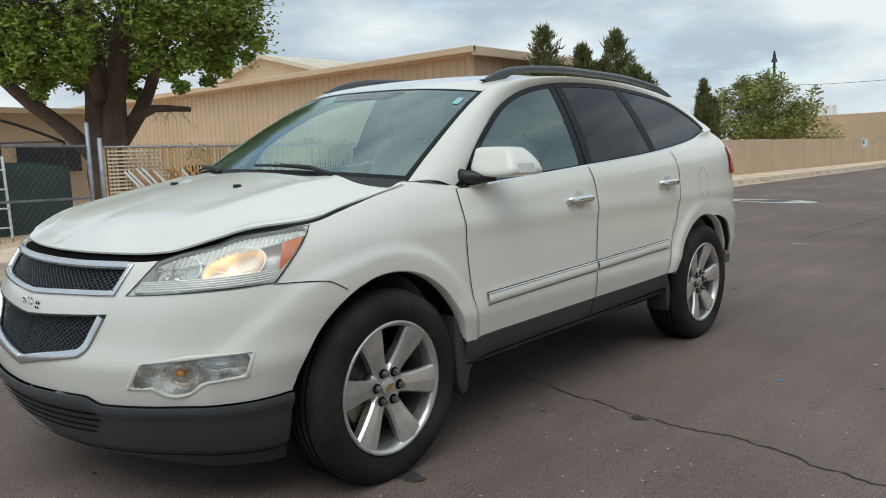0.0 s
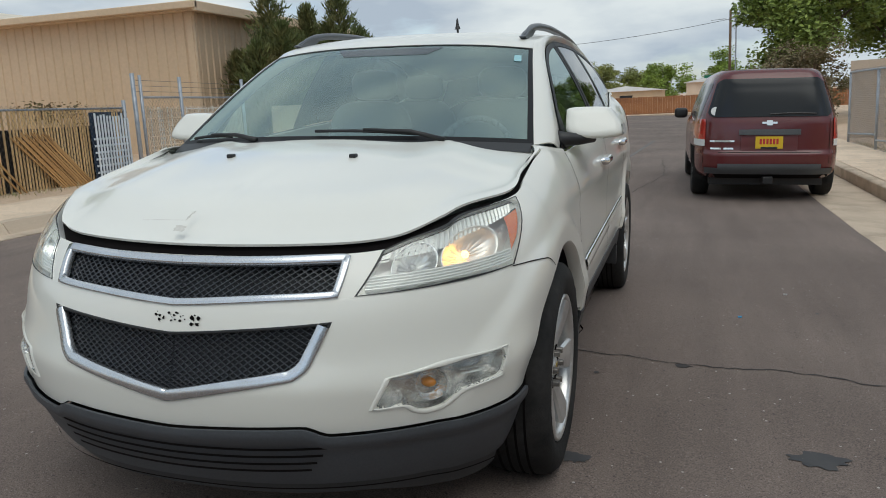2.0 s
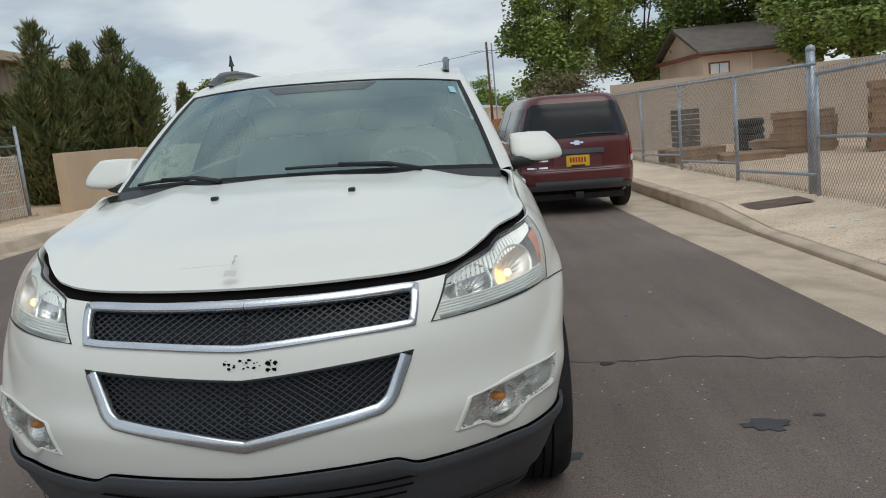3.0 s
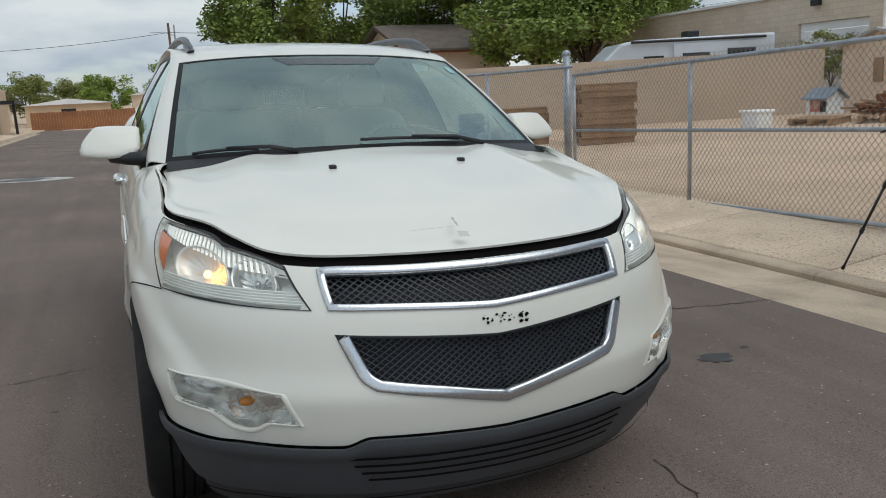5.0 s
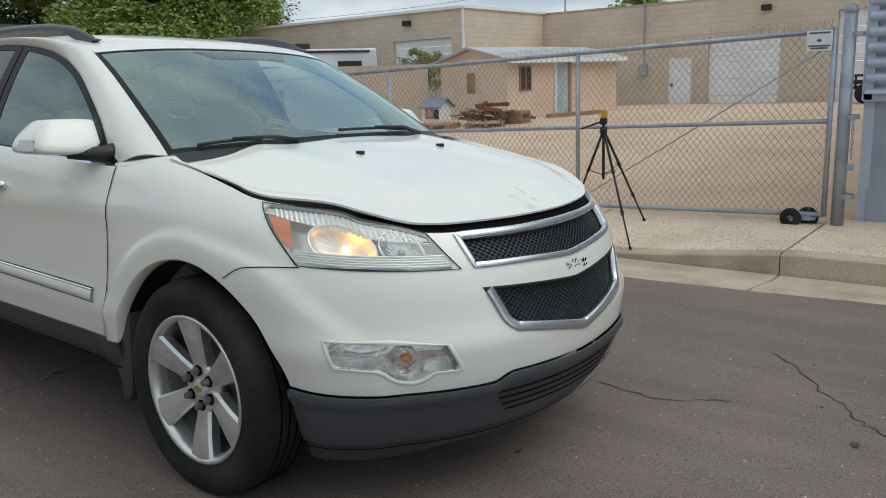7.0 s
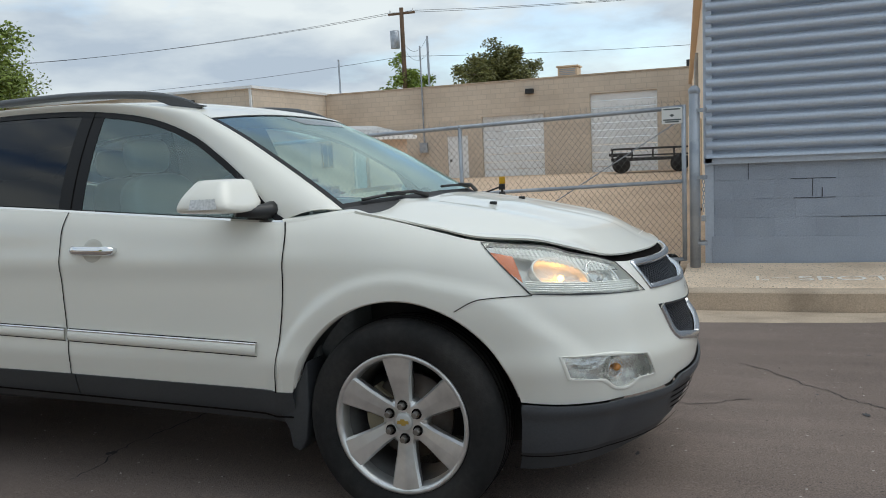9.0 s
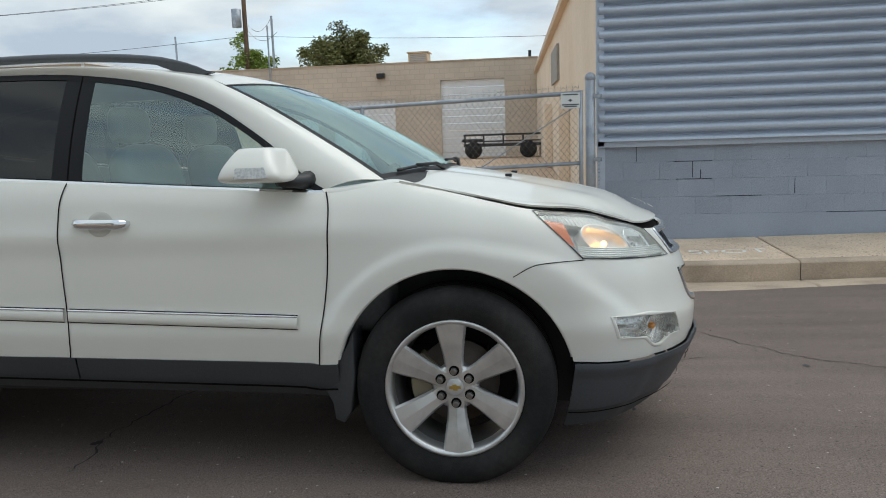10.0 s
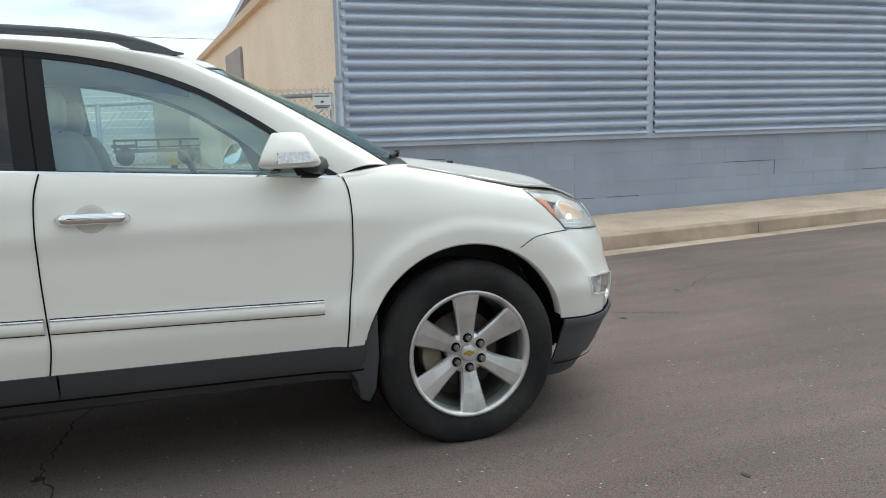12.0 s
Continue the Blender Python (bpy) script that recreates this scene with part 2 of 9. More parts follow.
DIRT = material("dirt", (0.60, 0.45, 0.325), 0.95, second=(0.50, 0.375, 0.27), grain=(30, 0.22), bump=0.6, bump_scale=40, mscale=0.5, spec=0.1)
TAN_METAL = material("tan_metal", (0.66, 0.50, 0.345), 0.6, second=(0.61, 0.46, 0.31), grain=(12, 0.05), mscale=0.4)
TAN_STUCCO = material("tan_stucco", (0.63, 0.47, 0.32), 0.92, second=(0.56, 0.415, 0.28), grain=(60, 0.1), bump=0.4, bump_scale=90, mscale=0.7)
STUCCO = material("pale_stucco", (0.78, 0.62, 0.485), 0.92, second=(0.70, 0.55, 0.425), grain=(60, 0.1), bump=0.3, bump_scale=90, mscale=0.7)
GREY_PAINT = material("blue_grey_paint", (0.49, 0.55, 0.635), 0.5, second=(0.43, 0.485, 0.565), grain=(40, 0.06), bump=0.05, mscale=1.0)
GREY_BLOCK = material("painted_block", (0.35, 0.395, 0.465), 0.6, second=(0.30, 0.34, 0.405), grain=(70, 0.1), bump=0.5, bump_scale=80, mscale=1.2, obj_rand=0.04)
CMU = material("bare_block", (0.68, 0.58, 0.47), 0.92, second=(0.58, 0.49, 0.395), grain=(50, 0.1), bump=0.4, bump_scale=60, mscale=0.5, obj_rand=0.07)
def courses(m, depth):
    """Rows of blocks 0.4 by 0.2 m with thin joints, on walls seen from afar."""
    n, l = m.node_tree.nodes, m.node_tree.links
    b = n["Principled BSDF"]
    old = b.inputs["Base Color"].links[0].from_socket
    tc = n.new("ShaderNodeTexCoord")
    sp = n.new("ShaderNodeSeparateXYZ")
    cb = n.new("ShaderNodeCombineXYZ")
    ad = n.new("ShaderNodeMath")
    l.new(tc.outputs["Object"], sp.inputs[0])
    l.new(sp.outputs["X"], ad.inputs[0])
    l.new(sp.outputs["Y"], ad.inputs[1])
    l.new(ad.outputs[0], cb.inputs["X"])
    l.new(sp.outputs["Z"], cb.inputs["Y"])
    br = n.new("ShaderNodeTexBrick")
    br.inputs["Scale"].default_value = 1.0
    br.inputs["Brick Width"].default_value, br.inputs["Row Height"].default_value = 0.4, 0.2
    br.inputs["Mortar Size"].default_value = 0.014
    br.inputs["Color1"].default_value, br.inputs["Color2"].default_value, br.inputs["Mortar"].default_value = (1.03, 1.03, 1.03, 1), (0.95, 0.95, 0.95, 1), (depth, depth, depth, 1)
    l.new(cb.outputs[0], br.inputs["Vector"])
    mx = n.new("ShaderNodeMix")
    mx.data_type, mx.blend_type = "RGBA", "MULTIPLY"
    mx.inputs["Factor"].default_value = 1.0
    l.new(old, mx.inputs["A"])
    l.new(br.outputs["Color"], mx.inputs["B"])
    l.new(mx.outputs["Result"], b.inputs["Base Color"])


courses(CMU, 0.87)
WHITE_METAL = material("white_metal", (0.84, 0.86, 0.87), 0.5, second=(0.74, 0.75, 0.75), grain=(20, 0.04), mscale=0.8)
GALV = material("galvanised", (0.40, 0.43, 0.47), 0.45, 0.5, second=(0.29, 0.32, 0.36), grain=(80, 0.12), mscale=6)
WIRE = material("fence_wire", (0.20, 0.20, 0.20), 0.5, 0.5, second=(0.13, 0.12, 0.11), mscale=3)
WOOD = material("weathered_wood", (0.32, 0.20, 0.11), 0.85, second=(0.22, 0.14, 0.085), grain=(25, 0.25), mscale=2, island=0.3)
FENCE_WOOD = material("fence_wood", (0.30, 0.13, 0.055), 0.85, second=(0.24, 0.10, 0.045), grain=(25, 0.2), mscale=1.5, island=0.2)
BARK = material("bark", (0.13, 0.095, 0.07), 0.95, second=(0.08, 0.06, 0.045), grain=(30, 0.3), bump=0.8, bump_scale=30, mscale=3)
LEAF = material("leaf", (0.24, 0.33, 0.05), 0.6, second=(0.15, 0.20, 0.03), mscale=0.8, island=0.35)
LEAF_YELLOW = material("yellow_green_leaf", (0.26, 0.28, 0.075), 0.6, second=(0.17, 0.19, 0.05), mscale=0.8, island=0.35)
LEAF_DARK = material("dark_leaf", (0.21, 0.27, 0.05), 0.6, second=(0.13, 0.18, 0.035), mscale=0.5, island=0.35)
LEAF_OLIVE = material("olive_leaf", (0.16, 0.165, 0.05), 0.6, second=(0.11, 0.105, 0.035), mscale=0.6, island=0.35)
NEEDLE = material("needle", (0.105, 0.135, 0.040), 0.7, second=(0.18, 0.155, 0.055), mscale=1.3, island=0.35)
DARK = material("black_plastic", (0.018, 0.018, 0.019), 0.45, grain=(60, 0.1))
RUBBER = material("rubber", (0.016, 0.016, 0.016), 0.8, spec=0.25, second=(0.036, 0.034, 0.032), grain=(50, 0.2), bump=0.2, bump_scale=150, mscale=5)


# ---- ground, road, pavements ----
def rise(x, y):
    """Height of the open ground above the road's plane."""
    if x < -5.9:
        return 0.10 + 0.03 * min(6, -5.9 - x) * 0.5
    if x < 3.8:
        return 0.0
    return float(np.interp(x, (3.8, 5.14, 5.26, 9.0, 17.0, 22.0, 28.0, 45.0), (-0.12, -0.12, 0.20, 0.42, 0.86, 1.03, 1.14, 1.6)))


def ground_z(x, y):
    return G(x, y) + rise(x, y)


def sheet(name, xs, ys, zf, mat, label, category):
    me = grid_mesh(name, [[(x, y, zf(x, y)) for x in xs] for y in ys])
    return tagged(link(name, me, mat, None, "", True), label, category, "", "structure")


FAR = [-4000, -1200, -400, -150, -80, -50, -35]
gx = FAR + [-25, -18, -14, -11, -9, -7.4, -7.2, -5.95, -5.9, 0, 3.9, 4.3, 5.14, 5.26, 6, 7, 9, 12, 15, 17, 20, 24, 28, 36, 45, 60, 90, 160, 400, 1200, 4000]
gy = FAR + [-25, -15, -8, -4, -2, 0, 2, 4, 6, 8, 11, 15, 20, 26, 34, 44, 56, 66, 90, 160, 400, 1200, 4000]
sheet("ground", gx, gy, lambda x, y: ground_z(x, y) - 0.035 + (0.02 * noise.noise(Vector((x * 0.7, y * 0.7, 0))) if x > 5.5 else 0), DIRT, "bare pale brown dirt and gravel ground of a yard", "ground")

ROAD_R, KERB_R, ROAD_L = 3.2, 3.87, -5.5
ROAD_EDGE = ((-60, 3.66), (-7, 3.6), (-3.3, 3.40), (-1.3, 3.15), (0, 3.05), (4, 3.06), (8, 3.0), (70, 3.0))


def road_edge(y):
    return float(np.interp(y, [a for a, b in ROAD_EDGE], [b for a, b in ROAD_EDGE]))


ry = [-60, -30, -20] + [i * 1.0 for i in range(-15, 40)] + [45, 52, 58, 64]
me = grid_mesh("road", [[(ROAD_L + i * (road_edge(y) - ROAD_L) / 12, y, G(ROAD_L + i * (road_edge(y) - ROAD_L) / 12, y)) for i in range(13)] for y in ry])
tagged(link("road", me, ASPHALT, None, "", True), "dark grey worn asphalt road with fine cracks", "road", "", "structure")
sheet("side_road", [-30, -20, -12, -6, 0, 6, 12], [56, 60, 64, 67], lambda x, y: G(x, y) + 0.004, ASPHALT, "dark asphalt street crossing at the far end", "road")


def gutter_h(x):
    return float(np.interp(x, (ROAD_R - 0.06, ROAD_R, ROAD_R + 0.1, KERB_R - 0.08, KERB_R), (-0.03, 0.006, 0.008, -0.035, -0.03)))


def kerb_top(y):
    """Height of the kerb along the street: it sinks to nearly nothing at the driveway."""
    return float(np.interp(y, (-60, -0.75, 0.55, 5.6, 7.3, 70), (0.155, 0.155, 0.03, 0.03, 0.15, 0.15)))


def walk_h(x, y):
    k = kerb_top(y)
    far = 0.19
    return k + (far - k) * max(0.0, (x - KERB_R - 0.15) / 1.25)


def slab(name, x0, x1, y0, y1, hf, mat, parent, gap=0.006, depth=0.3, nx=3, ny=5):
    """One cast piece between joints, with rounded rims, that follows the slope."""
    bm = bmesh.new()
    xs = [x0 + gap] + [x0 + gap + 0.012] + [x0 + (x1 - x0) * i / nx for i in range(1, nx)] + [x1 - gap - 0.012, x1 - gap]
    ys = [y0 + gap] + [y0 + gap + 0.012] + [y0 + (y1 - y0) * i / ny for i in range(1, ny)] + [y1 - gap - 0.012, y1 - gap]
    rows = []
    for j, y in enumerate(ys):
        rows.append([bm.verts.new((x, y, G(x, y) + hf(x, y) - (0.008 if i in (0, len(xs) - 1) or j in (0, len(ys) - 1) else 0))) for i, x in enumerate(xs)])
    for a, b in zip(rows, rows[1:]):
        for i in range(len(xs) - 1):
            bm.faces.new((a[i], a[i + 1], b[i + 1], b[i]))
    rim = [v for v in rows[0]] + [r[-1] for r in rows[1:]] + rows[-1][-2::-1] + [r[0] for r in rows[-2:0:-1]]
    low = [bm.verts.new((v.co.x, v.co.y, v.co.z - depth)) for v in rim]
    for i in range(len(rim)):
        k = (i + 1) % len(rim)
        bm.faces.new((rim[k], rim[i], low[i], low[k]))
    return part(name, bm, mat, parent)


gutter = thing("gutter", "pale concrete gutter pan beside the asphalt", "gutter", "", "structure")
kerb = thing("kerb", "weathered concrete kerb with open joints, dipping at a driveway", "kerb", "", "structure")
pavement = thing("pavement", "rough pale concrete pavement in jointed slabs", "pavement", "", "structure")
joints = [-24, -20.9, -17.8, -14.7, -11.6, -8.6, -5.6, -2.65, -0.66, 1.45, 3.5, 5.6, 7.6, 10.6, 13.6, 16.6, 19.6, 22.6, 26, 30, 34, 38, 42, 46, 50, 55]
for a, b in zip(joints, joints[1:]):
    slab("gutter_slab", 2.95, KERB_R, a, b, lambda x, y: gutter_h(x - road_edge(y) + ROAD_R), KERBSTONE, gutter, 0.006, 0.3, 12, 5)
    slab("kerb_stone", KERB_R, KERB_R + 0.17, a, b, lambda x, y: kerb_top(y) - 0.02 * max(0, (KERB_R + 0.05 - x) / 0.05), KERBSTONE, kerb, 0.004, 0.35, 5, 8)
    slab("paving_slab", KERB_R + 0.17, 5.30 if b > -0.5 else 5.56, a, b, walk_h, CONCRETE, pavement, 0.011, 0.3, 4, 6)

kerb_far = thing("kerb_far", "pale concrete kerb along the far side of the street", "kerb", "", "structure")
pave_far = thing("pavement_far", "pale concrete pavement along the far side of the street", "pavement", "", "structure")
for a in range(-20, 56, 4):
    slab("kerb_stone", -5.97, ROAD_L, a, a + 4, lambda x, y: 0.015 if x > -5.8 else 0.14, KERBSTONE, kerb_far, 0.004, 0.3, 6, 4)
    slab("paving_slab", -7.25, -5.97, a, a + 4, lambda x, y: 0.14, CONCRETE, pave_far, 0.006, 0.3, 2, 3)


# ---- grey building beside the pavement ----
WX = 5.55
def cz(x, y, h):
    return G(x, y) + h


corr_base = 1.15
grey_wall = thing("wall_grey_building", "blue-grey painted block wall under horizontal corrugated metal cladding", "wall", "", "structure")
part("wall_core", box((WX + 0.031, -24, -0.2), (WX + 0.28, -0.95, corr_base + 0.05)), GREY_BLOCK, grey_wall)
part("wall_core", box((WX + 0.02, -24, corr_base + 0.05), (WX + 0.28, -0.86, 4.6)), GREY_BLOCK, grey_wall)
part("plinth", box((WX + 0.02, -24, -0.2), (WX + 0.05, -0.93, 0.33)), GREY_BLOCK, grey_wall)
part("roof", box((WX, -24, 4.6), (30, -0.9, 4.75)), GREY_PAINT, grey_wall)
part("trim", box((WX - 0.05, -0.94, corr_base - 0.02), (WX + 0.03, -0.85, 4.6), None, 0.006), GREY_PAINT, grey_wall)
for y in (-5.11, -9.5, -13.9, -18.2):
    part("trim", box((WX - 0.055, y - 0.055, corr_base + 0.02), (WX + 0.03, y + 0.055, 4.6), None, 0.006), GREY_PAINT, grey_wall)
part("trim", box((WX - 0.05, -24, corr_base - 0.03), (WX + 0.03, -0.86, corr_base + 0.045), None, 0.006), GREY_PAINT, grey_wall)
PITCH = 0.1325
zs = []
z = corr_base + 0.038
while z < 4.6:
    for k in range(14):
        a = k / 14
        zs.append((z + a * PITCH, WX - 0.004 - 0.080 * (1 - math.exp(-((a - 0.5) / 0.17) ** 2)) - 0.014 * math.cos(a * math.tau)))
    z += PITCH
ends = [-0.88, -5.06, -5.16, -9.55, -9.65, -13.85, -13.95, -18.15, -18.25, -24]
for a, b in zip(ends[::2], ends[1::2]):
    ys = [a + (b - a) * i / 6 for i in range(7)]
    me = grid_mesh("corrugated_sheet", [[(x, y, zz) for y in ys] for zz, x in zs])
    link("corrugated_sheet", me, GREY_PAINT, grey_wall, "", True)
# block courses
row_h = 0.203
base = 0.33 - 0.203
for r in range(6):
    z0 = base + r * row_h
    y = -0.96 - (0.2 if r % 2 else 0.0)
    first = True
    while y > -16:
        y2 = y - (0.405 if not (first and r % 2) else 0.405)
        jut = random.uniform(0, 0.002)
        part("block", box((WX + 0.025 - jut, y2 + 0.0007, z0 + 0.0015), (WX + 0.04, y - 0.0007, min(z0 + row_h - 0.0015, corr_base - 0.03)), None, 0.0), GREY_BLOCK, grey_wall)
        y, first = y2, False
# open cracks along some joints
OPEN = material("open_joint", (0.03, 0.03, 0.033), 0.9)
for y0, y1, r0, r1 in ((-1.30, -1.306, 4.05, 4.9), (-1.72, -2.15, 4.0, 4.0), (-1.93, -1.936, 3.1, 4.0), (-1.75, -2.15, 3.0, 3.0), (-2.02, -2.028, 3.05, 3.5), (-2.2, -2.7, 2.0, 2.0), (-3.4, -4.3, 1.0, 1.0), (-4.5, -5.0, 1.0, 1.0), (-3.05, -3.054, 2.1, 2.9), (-6.4, -7.3, 3.0, 3.0), (-7.3, -7.306, 2.0, 3.0), (-9.0, -9.7, 2.0, 2.0)):
    za, zb = base + r0 * row_h, base + r1 * row_h
    part("crack", box((WX + 0.018, y1, za - 0.003), (WX + 0.03, y0, zb + 0.003)), OPEN, grey_wall)
part("corner_post", box((WX + 0.03, -0.95, -0.3), (WX + 0.14, -0.86, corr_base)), GREY_PAINT, grey_wall)

PEACH_STUCCO = material("peach_stucco", (0.86, 0.73, 0.58), 0.9, second=(0.80, 0.66, 0.50), grain=(40, 0.15), mscale=0.8, bump=0.2, bump_scale=60)
side_wall = thing("wall_tan_side", "pale peach stucco side wall with a louvre vent under a tan eave", "wall", "", "structure")
ALONG = Matrix.Translation((WX + 0.06, -0.93, 0)) @ Matrix.Rotation(math.atan2(1.28, 22.3), 4, "Z")
for name, bm, mat in (("wall_body", prism([(0, -0.6), (26.0, -0.3), (26.0, 3.40), (0, 3.65)], -0.18, 0.0, "y"), PEACH_STUCCO),
                      ("eave", prism([(0, 3.62), (22.3, 3.42), (22.3, 3.56), (0, 3.78)], -0.6, 0.12, "y"), TAN_METAL),
                      ("vent", box((8.0, 0.0, 2.36), (10.4, 0.06, 3.12), None, 0.01), material("vent_grey", (0.36, 0.34, 0.31), 0.6, second=(0.28, 0.26, 0.24), mscale=6)),
                      ("buttress", box((5.2, 0.0, 0.2), (5.6, 0.20, 1.75), None, 0.02), PEACH_STUCCO), ("buttress", box((11.2, 0.0, 0.4), (11.6, 0.20, 1.95), None, 0.02), PEACH_STUCCO)):
    bmesh.ops.transform(bm, verts=bm.verts, matrix=ALONG)
    part(name, bm, mat, side_wall)

# ---- block building at the back of the yard ----
BX = 28.0
cmu = thing("block_building", "long grey-brown concrete block warehouse with white roll-up doors", "building")
def wall_x(name, x, y0, y1, z0, z1, holes, mat, parent, t=0.25):
    """A wall in the plane x, with openings (y0, y1, z0, z1)."""
    ys = sorted({y0, y1, *[h[0] for h in holes], *[h[1] for h in holes]})
    zs_ = sorted({z0, z1, *[h[2] for h in holes], *[h[3] for h in holes]})
    bm = bmesh.new()
    for a, b in zip(ys, ys[1:]):
        for c, d in zip(zs_, zs_[1:]):
            if not any(h[0] <= a and b <= h[1] and h[2] <= c and d <= h[3] for h in holes):
                add_box(bm, (x, a, c), (x + t, b, d))
    bmesh.ops.remove_doubles(bm, verts=bm.verts, dist=1e-4)
    return part(name, bm, mat, parent)


bz = 0.19
holes = [(1.62, 4.18, bz - 0.3, bz + 3.14), (6.05, 8.65, bz - 0.3, bz + 2.5), (9.28, 10.2, bz - 0.3, bz + 1.79)]
wall_x("wall", BX, 0.32, 15.8, bz - 1, bz + 3.85, holes, CMU, cmu)
part("roof", box((BX + 0.254, 0.33, bz + 3.7), (BX + 14, 15.8, bz + 3.8)), CMU, cmu)
part("parapet_cap", box((BX - 0.03, 0.3, bz + 3.854), (BX + 0.3, 15.8, bz + 3.91)), KERBSTONE, cmu)

cooler = thing("roof_cooler", "beige metal evaporative cooler on the warehouse roof", "cooler")
part("cabinet", box((BX + 0.6, 4.75, bz + 3.8), (BX + 1.4, 5.55, bz + 4.30), None, 0.03), TAN_METAL, cooler)
part("lid", box((BX + 0.55, 4.70, bz + 4.30), (BX + 1.45, 5.60, bz + 4.36), None, 0.01), TAN_METAL, cooler)
for k in range(5):
    part("louvre", box((BX + 0.585, 4.83, bz + 3.92 + 0.07 * k), (BX + 0.6, 5.47, bz + 3.95 + 0.07 * k)), GALV, cooler)


def roll_door(y0, y1, z0, z1, x):
    d = thing("roll_up_door", "closed white ribbed sectional garage door", "garage door", "garage doors of the warehouse")
    n = max(4, int((z1 - z0) / 0.28))
    for i in range(n):
        a, b = z0 + (z1 - z0) * i / n, z0 + (z1 - z0) * (i + 1) / n
        part("panel", box((x, y0, a + 0.008), (x + 0.05, y1, b - 0.008), None, 0.01), WHITE_METAL, d)
    return d


roll_door(1.62, 4.18, bz - 0.3, bz + 3.14, BX + 0.12)
roll_door(6.05, 8.65, bz - 0.3, bz + 2.5, BX + 0.12)
door = thing("steel_door", "white steel personnel door, closed, slightly stained", "door")
part("leaf", box((BX + 0.05, 9.28, bz - 0.3), (BX + 0.1, 10.2, bz + 1.79)), WHITE_METAL, door)
part("handle", box((BX + 0.0, 10.02, bz + 0.72), (BX + 0.06, 10.1, bz + 0.82)), DARK, door)

# wing that stands forward of it
WGX = 22.27
wing = thing("warehouse_wing", "grey block warehouse wing with a pale metal roof edge", "building")
wz = 0.16
wall_x("wall", WGX, 15.8, 34, wz - 1, wz + 3.9, [(16.45, 19.4, wz - 1, wz + 2.88)], CMU, wing)
part("end_wall", box((WGX + 0.25, 15.806, wz - 1), (BX + 6, 16.05, wz + 3.9)), CMU, wing)
part("roof", box((WGX - 0.12, 15.72, wz + 3.9), (BX + 8, 34, wz + 4.0)), WHITE_METAL, wing)
part("downspout", box((WGX - 0.08, 15.82, wz), (WGX, 15.90, wz + 3.9)), WHITE_METAL, wing)
roll_door(16.45, 19.4, wz - 0.6, wz + 2.88, WGX + 0.12)

# shed
SHED_ROOF = material("dull_white_metal", (0.46, 0.46, 0.45), 0.6, second=(0.36, 0.355, 0.34), mscale=1.2)
shed = thing("shed", "low pink-beige stucco shed with a white metal roof", "shed", m=Matrix.Translation((17.2, 10.62, 0.30)) @ Matrix.Rotation(math.atan2(-0.2, 0.98), 4, "Z"))
SL, SW, SH = 5.1, 2.95, 1.68
part("wall", box((0, 0, -0.7), (SL, SW, SH)), STUCCO, shed)
part("gable", prism([(0.0, SH), (SW, SH), (SW / 2, SH + 0.34)], 0.002, SL - 0.002, "x"), STUCCO, shed)
part("roof", prism([(-0.28, SH - 0.06), (-0.28, SH + 0.0), (SW / 2, SH + 0.42), (SW + 0.28, SH + 0.0), (SW + 0.28, SH - 0.06), (SW / 2, SH + 0.35)], -0.22, SL + 0.2, "x"), SHED_ROOF, shed)
part("eave_board", box((-0.2, -0.30, SH - 0.12), (SL + 0.2, -0.27, SH + 0.01)), WHITE_METAL, shed)

# yard wall
YARD_STUCCO = material("grey_tan_stucco", (0.58, 0.465, 0.36), 0.92, second=(0.51, 0.41, 0.315), grain=(60, 0.1), bump=0.3, bump_scale=90, mscale=0.5)
yard_wall = thing("wall_yard", "smooth tan stucco boundary wall", "wall", "", "structure")
a, b = Vector((17.2, 13.6, 0)), Vector((5.6, 21.5, 0))
d = (b - a).normalized()
m = Matrix.Translation((a.x, a.y, cz(a.x, a.y, 1.4))) @ Matrix.Rotation(math.atan2(d.y, d.x), 4, "Z")
part("wall_body", box((0, -0.1, -1.5), ((b - a).length, 0.1, 1.15), m), YARD_STUCCO, yard_wall)

# ---- chain-link gate and fence ----
FX = 5.2


def chain_link(p, q, z0, z1, wire=0.0027, cell=0.066):
    """Woven wire between two uprights: zigzag wires that cross in diamonds. Heights above the road's plane at each end."""
    p, q = Vector(p), Vector(q)
    L = (q - p).length
    d = (q - p) / L
    nrm = Vector((-d.y, d.x, 0))
    n = int(L / (cell / 2))
    rows = int((z1 - z0) / (cell * 0.62))
    V, F = [], []
    for i in range(n):
        for s in (0, 1):
            if (i + s) % 2:
                continue
            pts = []
            for r in range(rows + 1):
                k = (r + s) % 2
                u = min(L, max(0, (i + (k if s == 0 else k)) * cell / 2))
                x, y = p.x + d.x * u, p.y + d.y * u
                pts.append(Vector((x, y, (fp(y, 0, x)[2] if x > 4 else G(x, y)) + z0 + (z1 - z0) * r / rows)) + nrm * (0.003 if k else -0.003))
            b0 = len(V)
            for c in pts:
                V += [c + d * wire, c - d * wire * 0.5 + nrm * wire, c - d * wire * 0.5 - nrm * wire]
            for r in range(rows):
                for k in range(3):
                    o = b0 + r * 3
                    F.append((o + k, o + (k + 1) % 3, o + 3 + (k + 1) % 3, o + 3 + k))
    me = bpy.data.meshes.new("chain_link")
    me.from_pydata([tuple(v) for v in V], [], F)
    return me


def fp(y, h, x=FX):
    return (x, y, G(x, 0) + h - 0.03 * max(-2.0, min(y, 7.2)))


